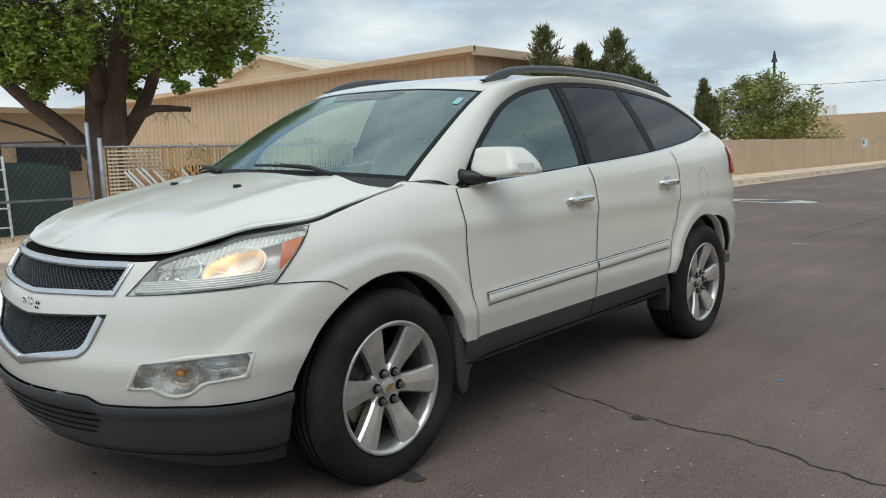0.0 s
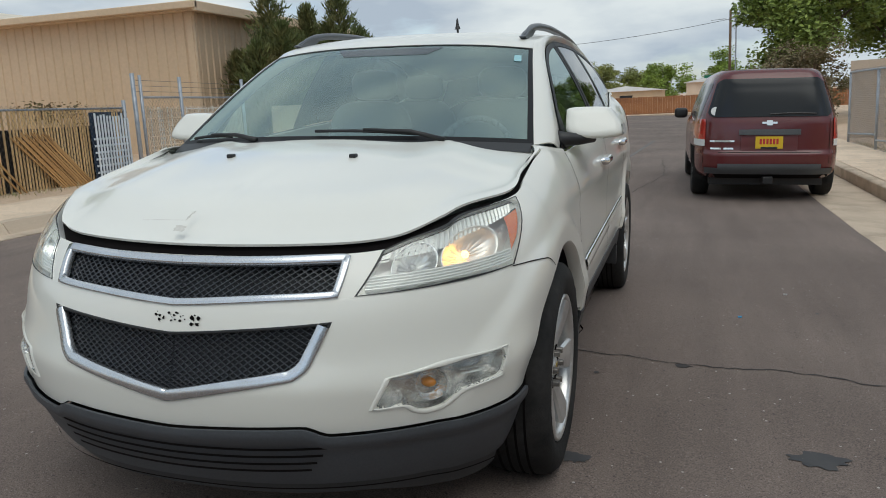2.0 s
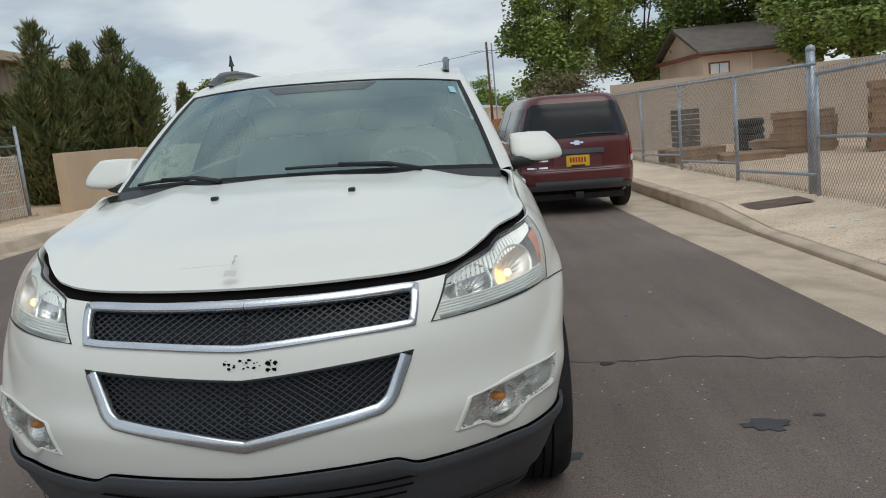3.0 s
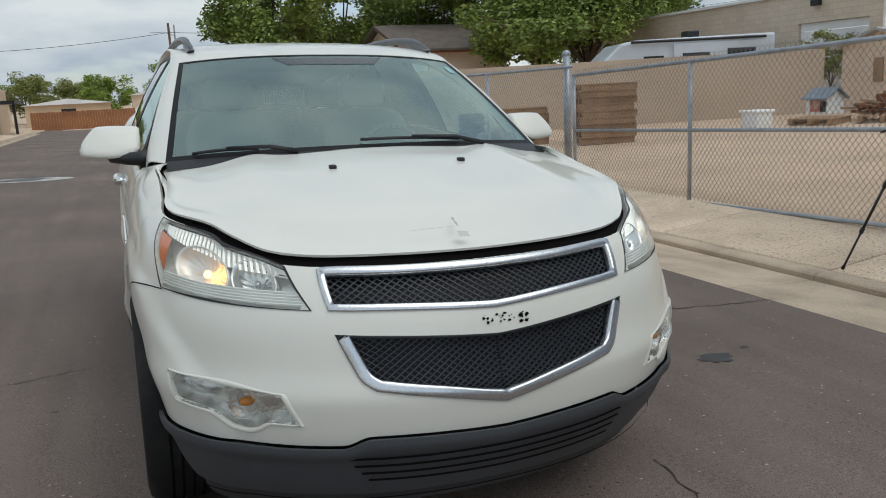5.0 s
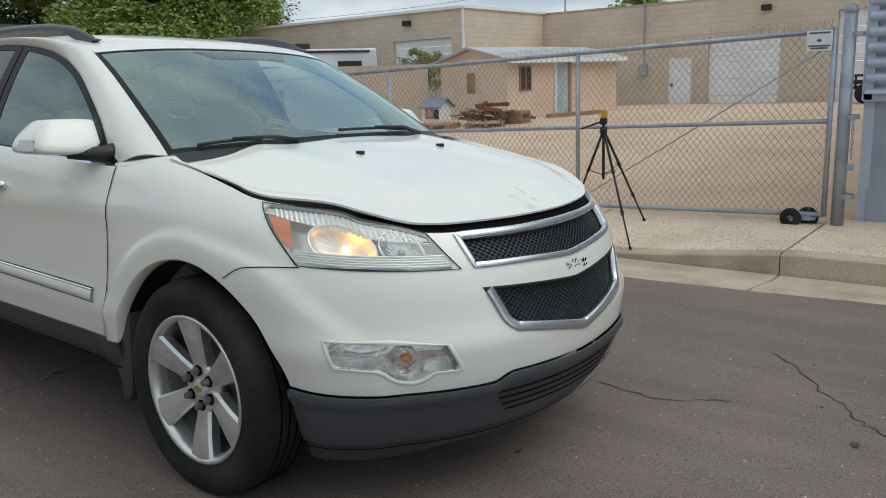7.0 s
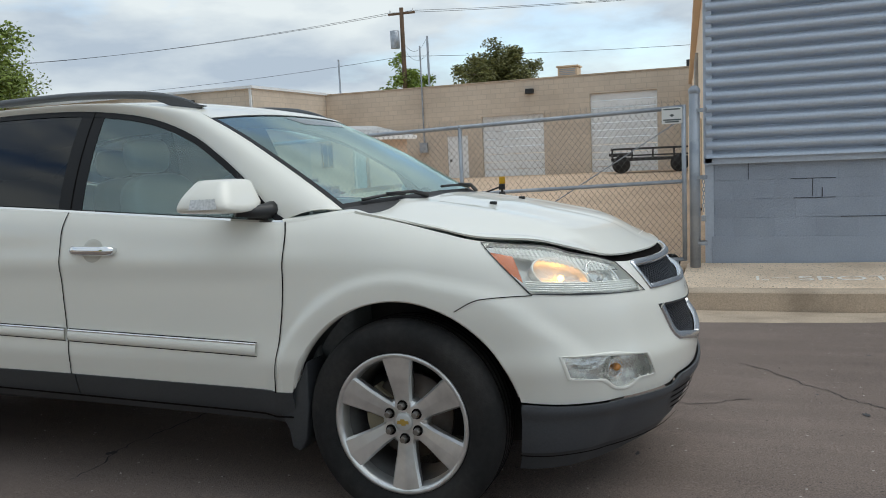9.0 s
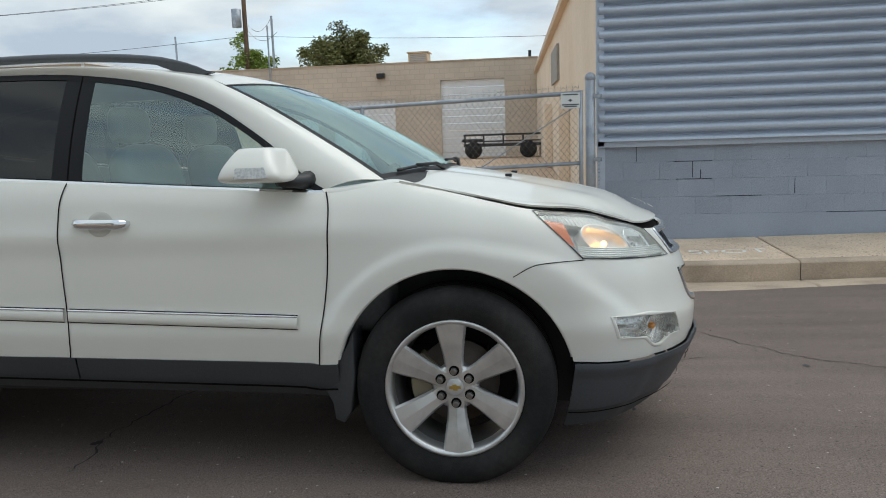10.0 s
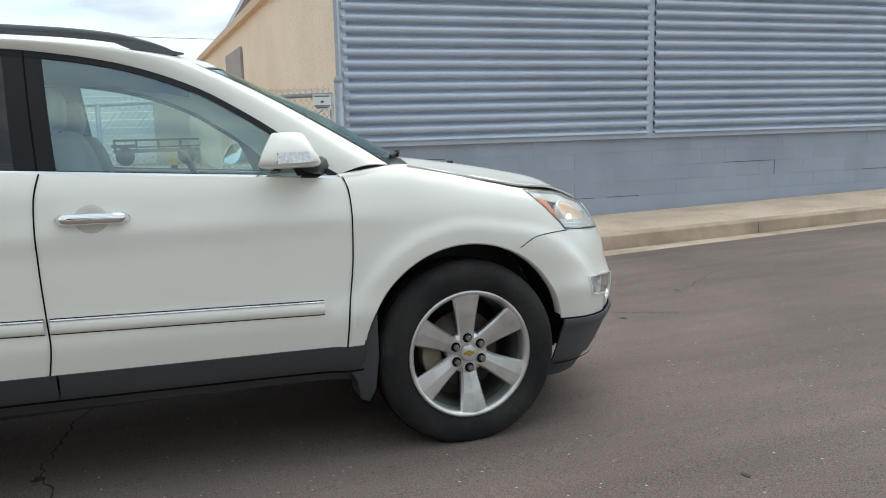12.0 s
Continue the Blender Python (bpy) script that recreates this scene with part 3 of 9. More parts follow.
gate = thing("rolling_gate", "galvanised chain-link rolling gate, closed and chained, on pavement", "gate")
for h, r in ((1.875, 0.024), (1.10, 0.021), (0.265, 0.021)):
    part("rail", tube(fp(-0.665, h), fp(7.0, h), r, 10), GALV, gate, "", True)
for y in (-0.665, 1.82, 4.50, 7.0):
    part("upright", tube(fp(y, 0.25), fp(y, 1.9), 0.024, 10), GALV, gate, "", True)
part("brace", tube(fp(-0.64, 1.75), fp(1.80, 0.33), 0.006, 6), GALV, gate)
tagged(link("mesh", chain_link((FX, -0.64, 0), (FX, 6.96, 0), 0.27, 1.95), WIRE, gate), "", "", "", "stuff")


def wire_ends(y0, y1, top, parent):
    """Twisted wire ends that stand up above the top rail."""
    V, F = [], []
    y = y0
    while y < y1:
        for dy in (-0.008, 0.008):
            b0 = len(V)
            z = fp(y, top)[2]
            V += [(FX - 0.002, y - 0.002, z - 0.01), (FX + 0.002, y, z - 0.01), (FX, y + 0.002, z - 0.01), (FX, y + dy, z + 0.045)]
            F += [(b0, b0 + 1, b0 + 3), (b0 + 1, b0 + 2, b0 + 3), (b0 + 2, b0, b0 + 3)]
        y += 0.066
    me = bpy.data.meshes.new("wire_ends")
    me.from_pydata(V, [], F)
    tagged(link("wire_ends", me, WIRE, parent), "", "", "", "stuff")


wire_ends(-0.64, 6.96, 1.94, gate)


def fence_post(x, y, top, r, h0=0.1):
    p = thing("fence_post", "grey galvanised steel fence post with a domed cap", "fence post", "posts of the yard fence")
    part("post", tube((x, y, G(x, y) + h0), (x, y, G(x, y) + top), r, 16), GALV, p, "", True)
    bm = bmesh.new()
    bmesh.ops.create_uvsphere(bm, u_segments=12, v_segments=8, radius=r * 1.12, matrix=Matrix.Translation((x, y, G(x, y) + top)))
    part("cap", bm, GALV, p, "", True)
    return p


fence_post(FX + 0.05, -0.77, 2.05, 0.055)
fence_post(FX + 0.05, 7.27, 2.02, 0.055)
fence = thing("chain_link_fence", "galvanised chain-link fence with bent rails around the yard", "fence")
for y in (9.85, 13.0, 16.2, 19.3):
    part("post", tube(fp(y, 0.1), fp(y, 2.0), 0.03, 10), GALV, fence, "", True)
for a_, b_ in ((7.05, 9.85), (9.85, 13.0), (13.0, 16.2), (16.2, 19.3)):
    part("rail", tube(fp(a_, 2.0), fp(b_, 2.0), 0.022, 8), GALV, fence, "", True)
    part("rail", tube(fp(a_, 0.62), fp(b_, 0.5), 0.022, 8), GALV, fence, "", True)
tagged(link("mesh", chain_link((FX, 7.05, 0), (FX, 19.3, 0), 0.2, 2.05, 0.0022, 0.075), WIRE, fence), "", "", "", "stuff")


# ---- far side of the street ----
TX, TY, TH = -10.7, 15.2, 3.74
tz = G(TX, TY)
tan = thing("metal_building", "tan ribbed metal warehouse with a low sloped roof", "building")
ribs = []
x = -46.0
while x < TX:
    ribs += [(x, 0.0), (x + 0.20, 0.0), (x + 0.225, -0.035), (x + 0.275, -0.035), (x + 0.30, 0.0)]
    x += 0.30
me = grid_mesh("wall", [[(a, TY + b, z) for a, b in ribs] for z in (tz - 0.6, tz + TH)])
link("wall", me, TAN_METAL, tan)
ribs = []
y = TY
while y < TY + 9:
    ribs += [(y, 0.0), (y + 0.20, 0.0), (y + 0.225, 0.035), (y + 0.275, 0.035), (y + 0.30, 0.0)]
    y += 0.30
me = grid_mesh("wall", [[(TX + b, a, z) for a, b in ribs] for z in (tz - 0.6, tz + TH)])
link("wall", me, TAN_METAL, tan)
part("corner_trim", box((TX - 0.12, TY - 0.05, tz - 0.6), (TX + 0.05, TY + 0.12, tz + TH)), TAN_METAL, tan)
part("roof", prism([(-46, tz + TH), (TX + 0.35, tz + TH), (TX + 0.35, tz + TH + 0.16), (-46, tz + TH + 0.16)], TY - 0.35, TY + 9.3, "y"), TAN_METAL, tan)
part("gutter", box((-46, TY - 0.50, tz + TH + 0.02), (TX + 0.45, TY - 0.35, tz + TH + 0.20), None, 0.02), TAN_METAL, tan)
part("fascia", box((TX + 0.35, TY - 0.45, tz + TH - 0.05), (TX + 0.45, TY + 9.3, tz + TH + 0.20), None, 0.02), TAN_METAL, tan)
back = thing("metal_building", "tan metal warehouse with a gabled roof behind another", "building")
part("wall", prism([(-44, 0), (-22, 0), (-22, 4.22), (-33, 6.95), (-44, 4.22)], 25, 40, "y"), TAN_METAL, back)
part("roof_edge", prism([(-21.6, 4.12), (-21.6, 4.34), (-33, 7.17), (-44.4, 4.34), (-44.4, 4.12), (-33, 6.95)], 24.7, 40.3, "y"), material("cream_trim", (0.70, 0.62, 0.50), 0.6, second=(0.62, 0.54, 0.43), mscale=1.0), back)
low = thing("low_building", "low tan stucco building with a flat roof behind the tree", "building")
part("wall", box((-24, 2.5, -0.5), (-15.5, 7.6, G(-15, 6) + 2.15)), TAN_STUCCO, low)
part("roof_edge", box((-24.2, 2.3, G(-15, 6) + 2.15), (-15.3, 7.8, G(-15, 6) + 2.27)), TAN_METAL, low)
part("window", box((-15.52, 5.0, 1.25), (-15.44, 6.4, 1.85)), DARK, low)
wall_far = thing("wall_far", "tan stucco garden wall along the street", "wall", "", "structure")
yy = 13.6
while yy < 46:
    zt_ = G(-7.6, yy + 2) + 1.36
    part("wall_panel", box((-7.75, yy, -1.2), (-7.5, yy + 4.0, zt_), None, 0.012), TAN_STUCCO, wall_far)
    yy += 4.05
SIGN_BLUE = material("sign_blue", (0.10, 0.25, 0.50), 0.5)
sign_far = thing("wall_sign", "small white notice with a blue corner on the wall", "sign")
part("plate", box((-7.49, 43.5, 0.86), (-7.47, 44.6, 1.30)), WHITE_METAL, sign_far)
part("mark", box((-7.468, 43.6, 1.03), (-7.465, 43.95, 1.23)), SIGN_BLUE, sign_far)
store = thing("flat_roofed_house", "tan flat-roofed house beyond the wall", "house")
part("wall", box((-16, 50, -1.5), (-7.6, 60, G(-8, 52) + 2.9), None, 0.03), TAN_STUCCO, store)
part("cooler", box((-12.5, 52, G(-8, 52) + 2.9), (-11.2, 53, G(-8, 52) + 3.6), None, 0.03), WHITE_METAL, store)
part("porch_roof", box((-7.7, 50.5, G(-8, 52) + 1.9), (-6.2, 55, G(-8, 52) + 2.1)), DARK, store)
part("porch_post", box((-6.4, 51, -1.4), (-6.25, 51.15, G(-8, 52) + 1.9)), DARK, store)
metal_gate = thing("metal_gate", "grey sheet metal gate in the far wall", "gate")
part("leaf", box((-7.6, 46.2, -1.2), (-7.52, 49.6, G(-7.6, 48) + 1.4)), GALV, metal_gate)

# fence with tan slats
SLAT = material("tan_slat", (0.68, 0.47, 0.24), 0.6, second=(0.54, 0.36, 0.17), mscale=2, obj_rand=0.15)
SLAT_GREY = material("pale_slat", (0.80, 0.79, 0.75), 0.6, second=(0.66, 0.65, 0.60), mscale=2, obj_rand=0.12)
slat_fence = thing("slatted_fence", "chain-link fence threaded with tan plastic slats, some broken", "fence")
rnd = random.Random(8)


def fence_x(y):
    return -8.50 + 0.02 * (y - 3.5)


def upright_slat(y, h0, h1, w_, lean, mat, parent, dx=0.0):
    x = fence_x(y) + dx
    bm = box((-0.004, -w_ / 2, h0), (0.004, w_ / 2, h1))
    bmesh.ops.transform(bm, verts=bm.verts, matrix=Matrix.Translation((x, y, G(x, y))) @ Matrix.Rotation(lean, 4, "X"))
    return part("slat", bm, mat, parent)


y = 3.55
while y < 9.4:
    miss = rnd.random() < (0.10 if y < 4.9 else 0.22)
    if not miss:
        upright_slat(y, 0.06 + rnd.uniform(0, 0.04), 1.36 + rnd.uniform(-0.03, 0.03), 0.038, rnd.gauss(0, 0.006), SLAT, slat_fence)
    y += 0.062
part("backing", box((fence_x(6) - 0.12, 4.9, -0.05), (fence_x(6) - 0.10, 9.4, 1.27)), DARK, slat_fence, "dark torn screen behind the slats")
for y in (3.5, 6.4, 9.4):
    part("post", tube((fence_x(y), y, G(-8.4, y)), (fence_x(y), y, G(-8.4, y) + 1.5), 0.035, 12), GALV, slat_fence, "", True)
part("rail", tube((fence_x(3.5), 3.5, G(-8.4, 3.5) + 1.36), (fence_x(9.4), 9.4, G(-8.4, 9.4) + 1.36), 0.018, 8), GALV, slat_fence, "", True)
link("mesh", chain_link((fence_x(3.5) + 0.02, 3.5, 0), (fence_x(9.4) + 0.02, 9.4, 0), 0.03, 1.42, 0.0022, 0.085), WIRE, slat_fence)["kind"] = "stuff"
WEAVE = material("faded_cross_slat", (0.74, 0.64, 0.50), 0.6, second=(0.62, 0.50, 0.36), mscale=2, obj_rand=0.12)
for k in range(20):
    h, y1 = 0.22 + 0.056 * k, 4.80 + (0.35 * (k % 3) if k < 9 else -0.02 * k)
    part("cross_slat", box((fence_x(4.1) + 0.012, 3.58, G(-8.4, 4) + h), (fence_x(4.1) + 0.018, y1, G(-8.4, 4) + h + 0.026)), WEAVE, slat_fence)
# loose slats threaded and leaning slantwise on the fence
ORANGE_SLAT = material("orange_slat", (0.47, 0.265, 0.10), 0.65, second=(0.38, 0.20, 0.07), mscale=2, obj_rand=0.18)
WHITE_SLAT = material("white_slat", (0.78, 0.79, 0.79), 0.5, second=(0.66, 0.66, 0.65), mscale=2, obj_rand=0.08)
PINK_SLAT = material("faded_slat", (0.76, 0.64, 0.50), 0.6, second=(0.64, 0.52, 0.39), mscale=2, obj_rand=0.12)
BLUE_SLAT = material("pale_blue_slat", (0.72, 0.78, 0.84), 0.5, second=(0.58, 0.64, 0.70), mscale=2, obj_rand=0.1)
for y0, n_, gap_, lean, kinds in ((4.55, 7, 0.085, 40, (WHITE_SLAT, WHITE_SLAT, ORANGE_SLAT)), (5.30, 9, 0.115, 40, (ORANGE_SLAT, ORANGE_SLAT, WHITE_SLAT)), (6.75, 2, 0.12, 38, (ORANGE_SLAT,)), (7.62, 12, 0.064, 42, (ORANGE_SLAT,))):
    for i in range(n_):
        mat = kinds[i % len(kinds)]
        lb = thing("loose_slat", "white plastic slat slanting against the fence" if mat == WHITE_SLAT else "orange-brown slat slanting against the fence", "slat", "loose slats")
        x = -8.3
        bm = box((-0.006, -0.017, 0.0), (0.006, 0.017, 1.20 + rnd.uniform(-0.06, 0.06)))
        m = Matrix.Translation((x, y0 + gap_ * i, G(x, y0) + 0.10)) @ Matrix.Rotation(radians(lean + rnd.uniform(-1.2, 1.2)), 4, "X") @ Matrix.Rotation(radians(-6), 4, "Y")
        bmesh.ops.transform(bm, verts=bm.verts, matrix=m)
        part("board", bm, mat, lb)

# double gate with slats
slat_gate = thing("slatted_gate", "tall steel double gate filled with pale slats", "gate")
for y, r_, h in ((9.55, 0.04, 1.98), (9.75, 0.03, 1.95), (10.95, 0.035, 1.95), (13.25, 0.035, 1.95)):
    part("post", tube((-8.25, y, G(-8.2, y) - 0.1), (-8.25, y, G(-8.2, y) + h), r_, 12), GALV, slat_gate, "", True)
for a, b in ((9.8, 10.9), (11.0, 13.2)):
    for h in (0.1, 1.55):
        part("rail", tube((-8.25, a, G(-8.2, a) + h), (-8.25, b, G(-8.2, b) + h), 0.02, 8), GALV, slat_gate, "", True)
    y = a + 0.05
    while y < b - 0.02:
        part("slat", box((-8.26, y - 0.018, G(-8.2, y) + 0.12), (-8.252, y + 0.018, G(-8.2, y) + 1.36 + rnd.uniform(-0.03, 0.03))), SLAT_GREY if rnd.random() < 0.3 else PINK_SLAT, slat_gate)
        y += 0.058
    link("mesh", chain_link((-8.23, a, 0), (-8.23, b, 0), 0.1, 1.58, 0.002, 0.085), WIRE, slat_gate)["kind"] = "stuff"
for k in range(13):
    h = 0.30 + 0.085 * k
    part("cross_slat", box((-8.24, 9.85, G(-8.2, 10.4) + h), (-8.232, 10.88, G(-8.2, 10.4) + h + 0.022)), PINK_SLAT, slat_gate)
    part("cross_slat", box((-8.24, 11.05, G(-8.2, 12) + h), (-8.232, 13.1 - 0.05 * (k % 5), G(-8.2, 12) + h + 0.022)), PINK_SLAT if k % 4 else SLAT_GREY, slat_gate)
for h in (1.66, 1.76, 1.86):
    part("barbed_wire", tube((-8.25, 9.6, G(-8.2, 9.6) + h), (-8.25, 13.25, G(-8.2, 13) + h - 0.03), 0.004, 4), WIRE, slat_gate)
# leaning stack of blue-grey pickets beside the gate
for k in range(12):
    pk = thing("picket", "weathered pale blue picket propped against the fence", "picket", "pickets beside the gate")
    y = 8.55 + 0.075 * k
    part("board", box((-8.34, y, G(-8.3, y) + 0.02), (-8.325, y + 0.035, G(-8.3, y) + 1.25 + rnd.uniform(-0.08, 0.05))), BLUE_SLAT, pk)

NAVY = material("dark_blue_sheet", (0.03, 0.055, 0.10), 0.7, second=(0.02, 0.035, 0.065), mscale=3)
tarp = thing("blue_sheet", "dark blue plastic sheet hung behind pale pickets", "sheet")
part("sheet", box((-8.40, 8.50, G(-8.4, 9) + 0.02), (-8.385, 9.46, G(-8.4, 9) + 1.30)), NAVY, tarp)
for k in range(6):
    pk = thing("crossbar", "pale blue crossbar behind the pickets", "crossbar", "crossbars behind the pickets")
    part("board", box((-8.365, 8.52, G(-8.4, 9) + 0.25 + 0.115 * k), (-8.352, 9.44, G(-8.4, 9) + 0.285 + 0.115 * k)), BLUE_SLAT, pk)

# chain-link with a green screen and a shelter frame
SCREEN = material("green_screen", (0.035, 0.065, 0.06), 0.8, second=(0.025, 0.045, 0.042), grain=(30, 0.2), mscale=2)
screen_fence = thing("screened_fence", "chain-link fence with a sagging dark green screen", "fence")
for y in (3.3, 0.4, -2.5, -5.4):
    part("post", tube((-8.45, y, G(-8.4, y)), (-8.45, y, G(-8.4, y) + (1.72 if y > 3 else 1.42)), 0.03, 10), GALV, screen_fence, "", True)
for h in (1.38, 0.62):
    part("rail", tube((-8.45, 3.3, G(-8.4, 3.3) + h), (-8.45, -5.4, G(-8.4, -5.4) + h), 0.018, 8), GALV, screen_fence, "", True)
link("mesh", chain_link((-8.43, -5.4, 0), (-8.43, 3.3, 0), 0.05, 1.42, 0.0022, 0.085), WIRE, screen_fence)["kind"] = "stuff"
rows_ = []
for j in range(7):
    rows_.append([Vector((-8.9 - 0.05 * math.sin(i * 0.9), 3.2 - 8.6 * i / 30, G(-8.8, 0) + 0.05 + (1.12 + 0.10 * math.sin(i * 0.55) - 0.12 * (i < 6)) * j / 6)) for i in range(31)])
link("screen", grid_mesh("screen", rows_), SCREEN, screen_fence, "dark green mesh screen", True)
shelter = thing("shelter_frame", "dark bent-tube carport frame behind the fence", "shelter")
for x in (-9.6, -12.2):
    pts = [(x, 3.46 - 3.3 * i / 14, G(x, 2) + 1.44 + 0.44 * math.sin(math.pi * i / 14)) for i in range(15)]
    part("bow", add_path(bmesh.new(), pts, 0.022, 8), DARK, shelter, "", True)
    for y in (3.46, 0.16):
        part("leg", tube((x, y, G(x, y) - 0.1), (x, y, G(x, 2) + 1.45), 0.022, 8), DARK, shelter)
for y, h in ((3.46, 1.45), (1.81, 1.88), (0.16, 1.45)):
    part("purlin", tube((-9.6, y, G(-9.6, 2) + h), (-12.2, y, G(-12.2, 2) + h), 0.018, 8), DARK, shelter)
ladder = thing("ladder", "pale metal ladder leaning behind the fence", "ladder")
for y in (1.95, 2.25):
    part("stile", tube((-8.75, y, G(-8.7, y)), (-8.85, y, G(-8.7, y) + 1.25), 0.02, 8), WHITE_METAL, ladder)
for k in range(4):
    part("rung", tube((-8.77, 1.95, G(-8.7, 2) + 0.25 + 0.27 * k), (-8.77, 2.25, G(-8.7, 2) + 0.25 + 0.27 * k), 0.012, 6), WHITE_METAL, ladder)

# ---- end of the street ----
wood_fence = thing("wooden_fence", "reddish-brown wooden board fence at the end of the street", "fence")
x = -6.8
while x < 16:
    part("board", box((x, 66.0, -2.5), (x + 0.19, 66.03, G(0, 66) + 1.55 + rnd.uniform(-0.03, 0.03))), FENCE_WOOD, wood_fence)
    x += 0.2
far_kerb = thing("kerb_end", "pale concrete kerb across the end of the street", "kerb", "", "structure")
part("kerb_run", box((-40, 64.2, -1.6), (30, 65.9, G(0, 65) + 0.14)), CONCRETE, far_kerb)
for k, (x, y, w_, h) in enumerate(((-4.5, 76, 7.0, 2.7), (3.5, 80, 5.0, 3.3), (10, 74, 6, 2.9), (-14, 80, 8, 3.0))):
    hs_ = thing("mobile_home", "low pale mobile home beyond the wooden fence", "house", "homes beyond the fence")
    zb = G(0, y)
    part("wall", box((x - w_ / 2, y, zb - 1), (x + w_ / 2, y + 4, zb + h - 0.5)), STUCCO if k % 2 else TAN_STUCCO, hs_)
    part("roof", prism([(x - w_ / 2 - 0.3, zb + h - 0.5), (x + w_ / 2 + 0.3, zb + h - 0.5), (x, zb + h)], y - 0.3, y + 4.3, "y"), WHITE_METAL, hs_)
    win = part("window", box((x - 0.6, y - 0.03, zb + 1.1), (x + 0.6, y, zb + 1.8)), DARK, hs_)
STOP_RED = material("stop_red", (0.50, 0.03, 0.03), 0.5)
stop = thing("stop_sign", "red octagonal stop sign on a post", "road sign")
part("post", tube((3.0, 62.5, -2), (3.0, 62.5, G(0, 62) + 2.6), 0.03, 8), GALV, stop)
part("plate", prism([(3.0 + 0.38 * math.cos(k * math.tau / 8 + math.pi / 8), G(0, 62) + 2.3 + 0.38 * math.sin(k * math.tau / 8 + math.pi / 8)) for k in range(8)], 62.40, 62.43, "y"), STOP_RED, stop)
GREEN_SIGN = material("sign_green", (0.02, 0.22, 0.13), 0.5)
part("street_blade", box((2.4, 62.45, G(0, 62) + 2.75), (3.6, 62.48, G(0, 62) + 2.95)), GREEN_SIGN, stop)
# painted marks on the road
PAINT_WHITE = material("road_paint", (0.55, 0.54, 0.50), 0.8, second=(0.30, 0.29, 0.27), mscale=4)
mark = thing("road_marking", "worn white ring painted round a manhole", "road marking", "", "structure")
ring_bm = bmesh.new()
prev = None
first = None
for k in range(33):
    a = k * math.tau / 32
    o = ring_bm.verts.new((-2.8 + 0.95 * math.cos(a), 15.7 + 0.55 * math.sin(a), G(-2.8 + 0.95 * math.cos(a), 15.7 + 0.55 * math.sin(a)) + 0.005))
    i_ = ring_bm.verts.new((-2.8 + 0.42 * math.cos(a), 15.75 + 0.24 * math.sin(a), G(-2.8, 15.75) + 0.005))
    if prev:
        ring_bm.faces.new((prev[0], o, i_, prev[1]))
    prev = (o, i_)
part("painted_ring", ring_bm, PAINT_WHITE, mark)
part("manhole", lathe([(0.0, 0.008), (0.40, 0.008), (0.41, 0.0)], 32, "Z"), DARK, mark).location = (-2.8, 15.75, G(-2.8, 15.75))
part("painted_stroke", prism([(-0.12, 8.42), (0.10, 8.46), (0.10, 8.50), (-0.12, 8.46)], G(0, 8.45) + 0.002, G(0, 8.45) + 0.006, "z"), PAINT_WHITE, mark)
part("painted_line", prism([(-0.25, 9.0), (-0.19, 9.0), (0.35, 24), (0.25, 24)], 0, 0.004, "z"), material("faded_paint", (0.16, 0.15, 0.14), 0.85, second=(0.10, 0.092, 0.086), mscale=6), mark)
for v in bpy.data.objects["painted_line"].data.vertices:
    v.co.z += G(v.co.x, v.co.y) + 0.001


# ---- things in the yard and on the pavement ----
rnd = random.Random(21)


def yz(x, y):
    return ground_z(x, y) - 0.03


def pallet_mesh():
    """One wooden pallet, 1.2 by 1.0 by 0.14 m, as parts shared by all pallets."""
    t = thing("pallet_pattern")
    for k in range(7):
        part("deck_board", box((-0.6, -0.5 + k * 0.15, 0.12), (0.6, -0.5 + k * 0.15 + 0.10, 0.14)), WOOD, t)
    for yy_ in (-0.48, -0.045, 0.39):
        part("bearer", box((-0.6, yy_, 0.02), (0.6, yy_ + 0.09, 0.12)), WOOD, t)
    for yy_ in (-0.5, -0.05, 0.40):
        part("base_board", box((-0.6, yy_, 0.0), (0.6, yy_ + 0.10, 0.02)), WOOD, t)
    return t


PALLET = pallet_mesh()


def pallet_stack(x, y, n_, turn, label="stacked weathered wooden pallet"):
    for k in range(n_):
        p = copy_thing(PALLET, Matrix.Translation((x + rnd.uniform(-0.04, 0.04), y + rnd.uniform(-0.04, 0.04), yz(x, y) + 0.145 * k)) @ Matrix.Rotation(radians(turn + rnd.uniform(-4, 4)), 4, "Z"))
        p.name = "pallet"
        tagged(p, label, "pallet", "pallets in the yard")


pallet_stack(9.25, 12.3, 9, -25)
pallet_stack(7.9, 14.6, 2, -30)
pallet_stack(8.2, 14.2, 6, -30)
pallet_stack(6.9, 13.8, 1, -12)
pallet_stack(6.1, 15.3, 2, 10)
pallet_stack(14.2, 10.9, 1, 20)
pallet_stack(15.0, 9.9, 1, 35)
for o in list(PALLET.children_recursive) + [PALLET]:
    bpy.data.objects.remove(o)
for k, (x, y) in enumerate(((7.75, 16.2),)):
    for i in range(4):
        ty = thing("tyre", "black tyre lying in a stack", "tyre", "stacked tyres")
        part("rubber", lathe([(0.19, -0.08), (0.30, -0.09), (0.34, -0.05), (0.35, 0), (0.34, 0.05), (0.30, 0.09), (0.19, 0.08)], 28, "Z"), RUBBER, ty, "", True).location = (x, y, yz(x, y) + 0.10 + 0.185 * i)
crate = thing("slatted_crate", "tall dark brown slatted wooden crate", "crate")
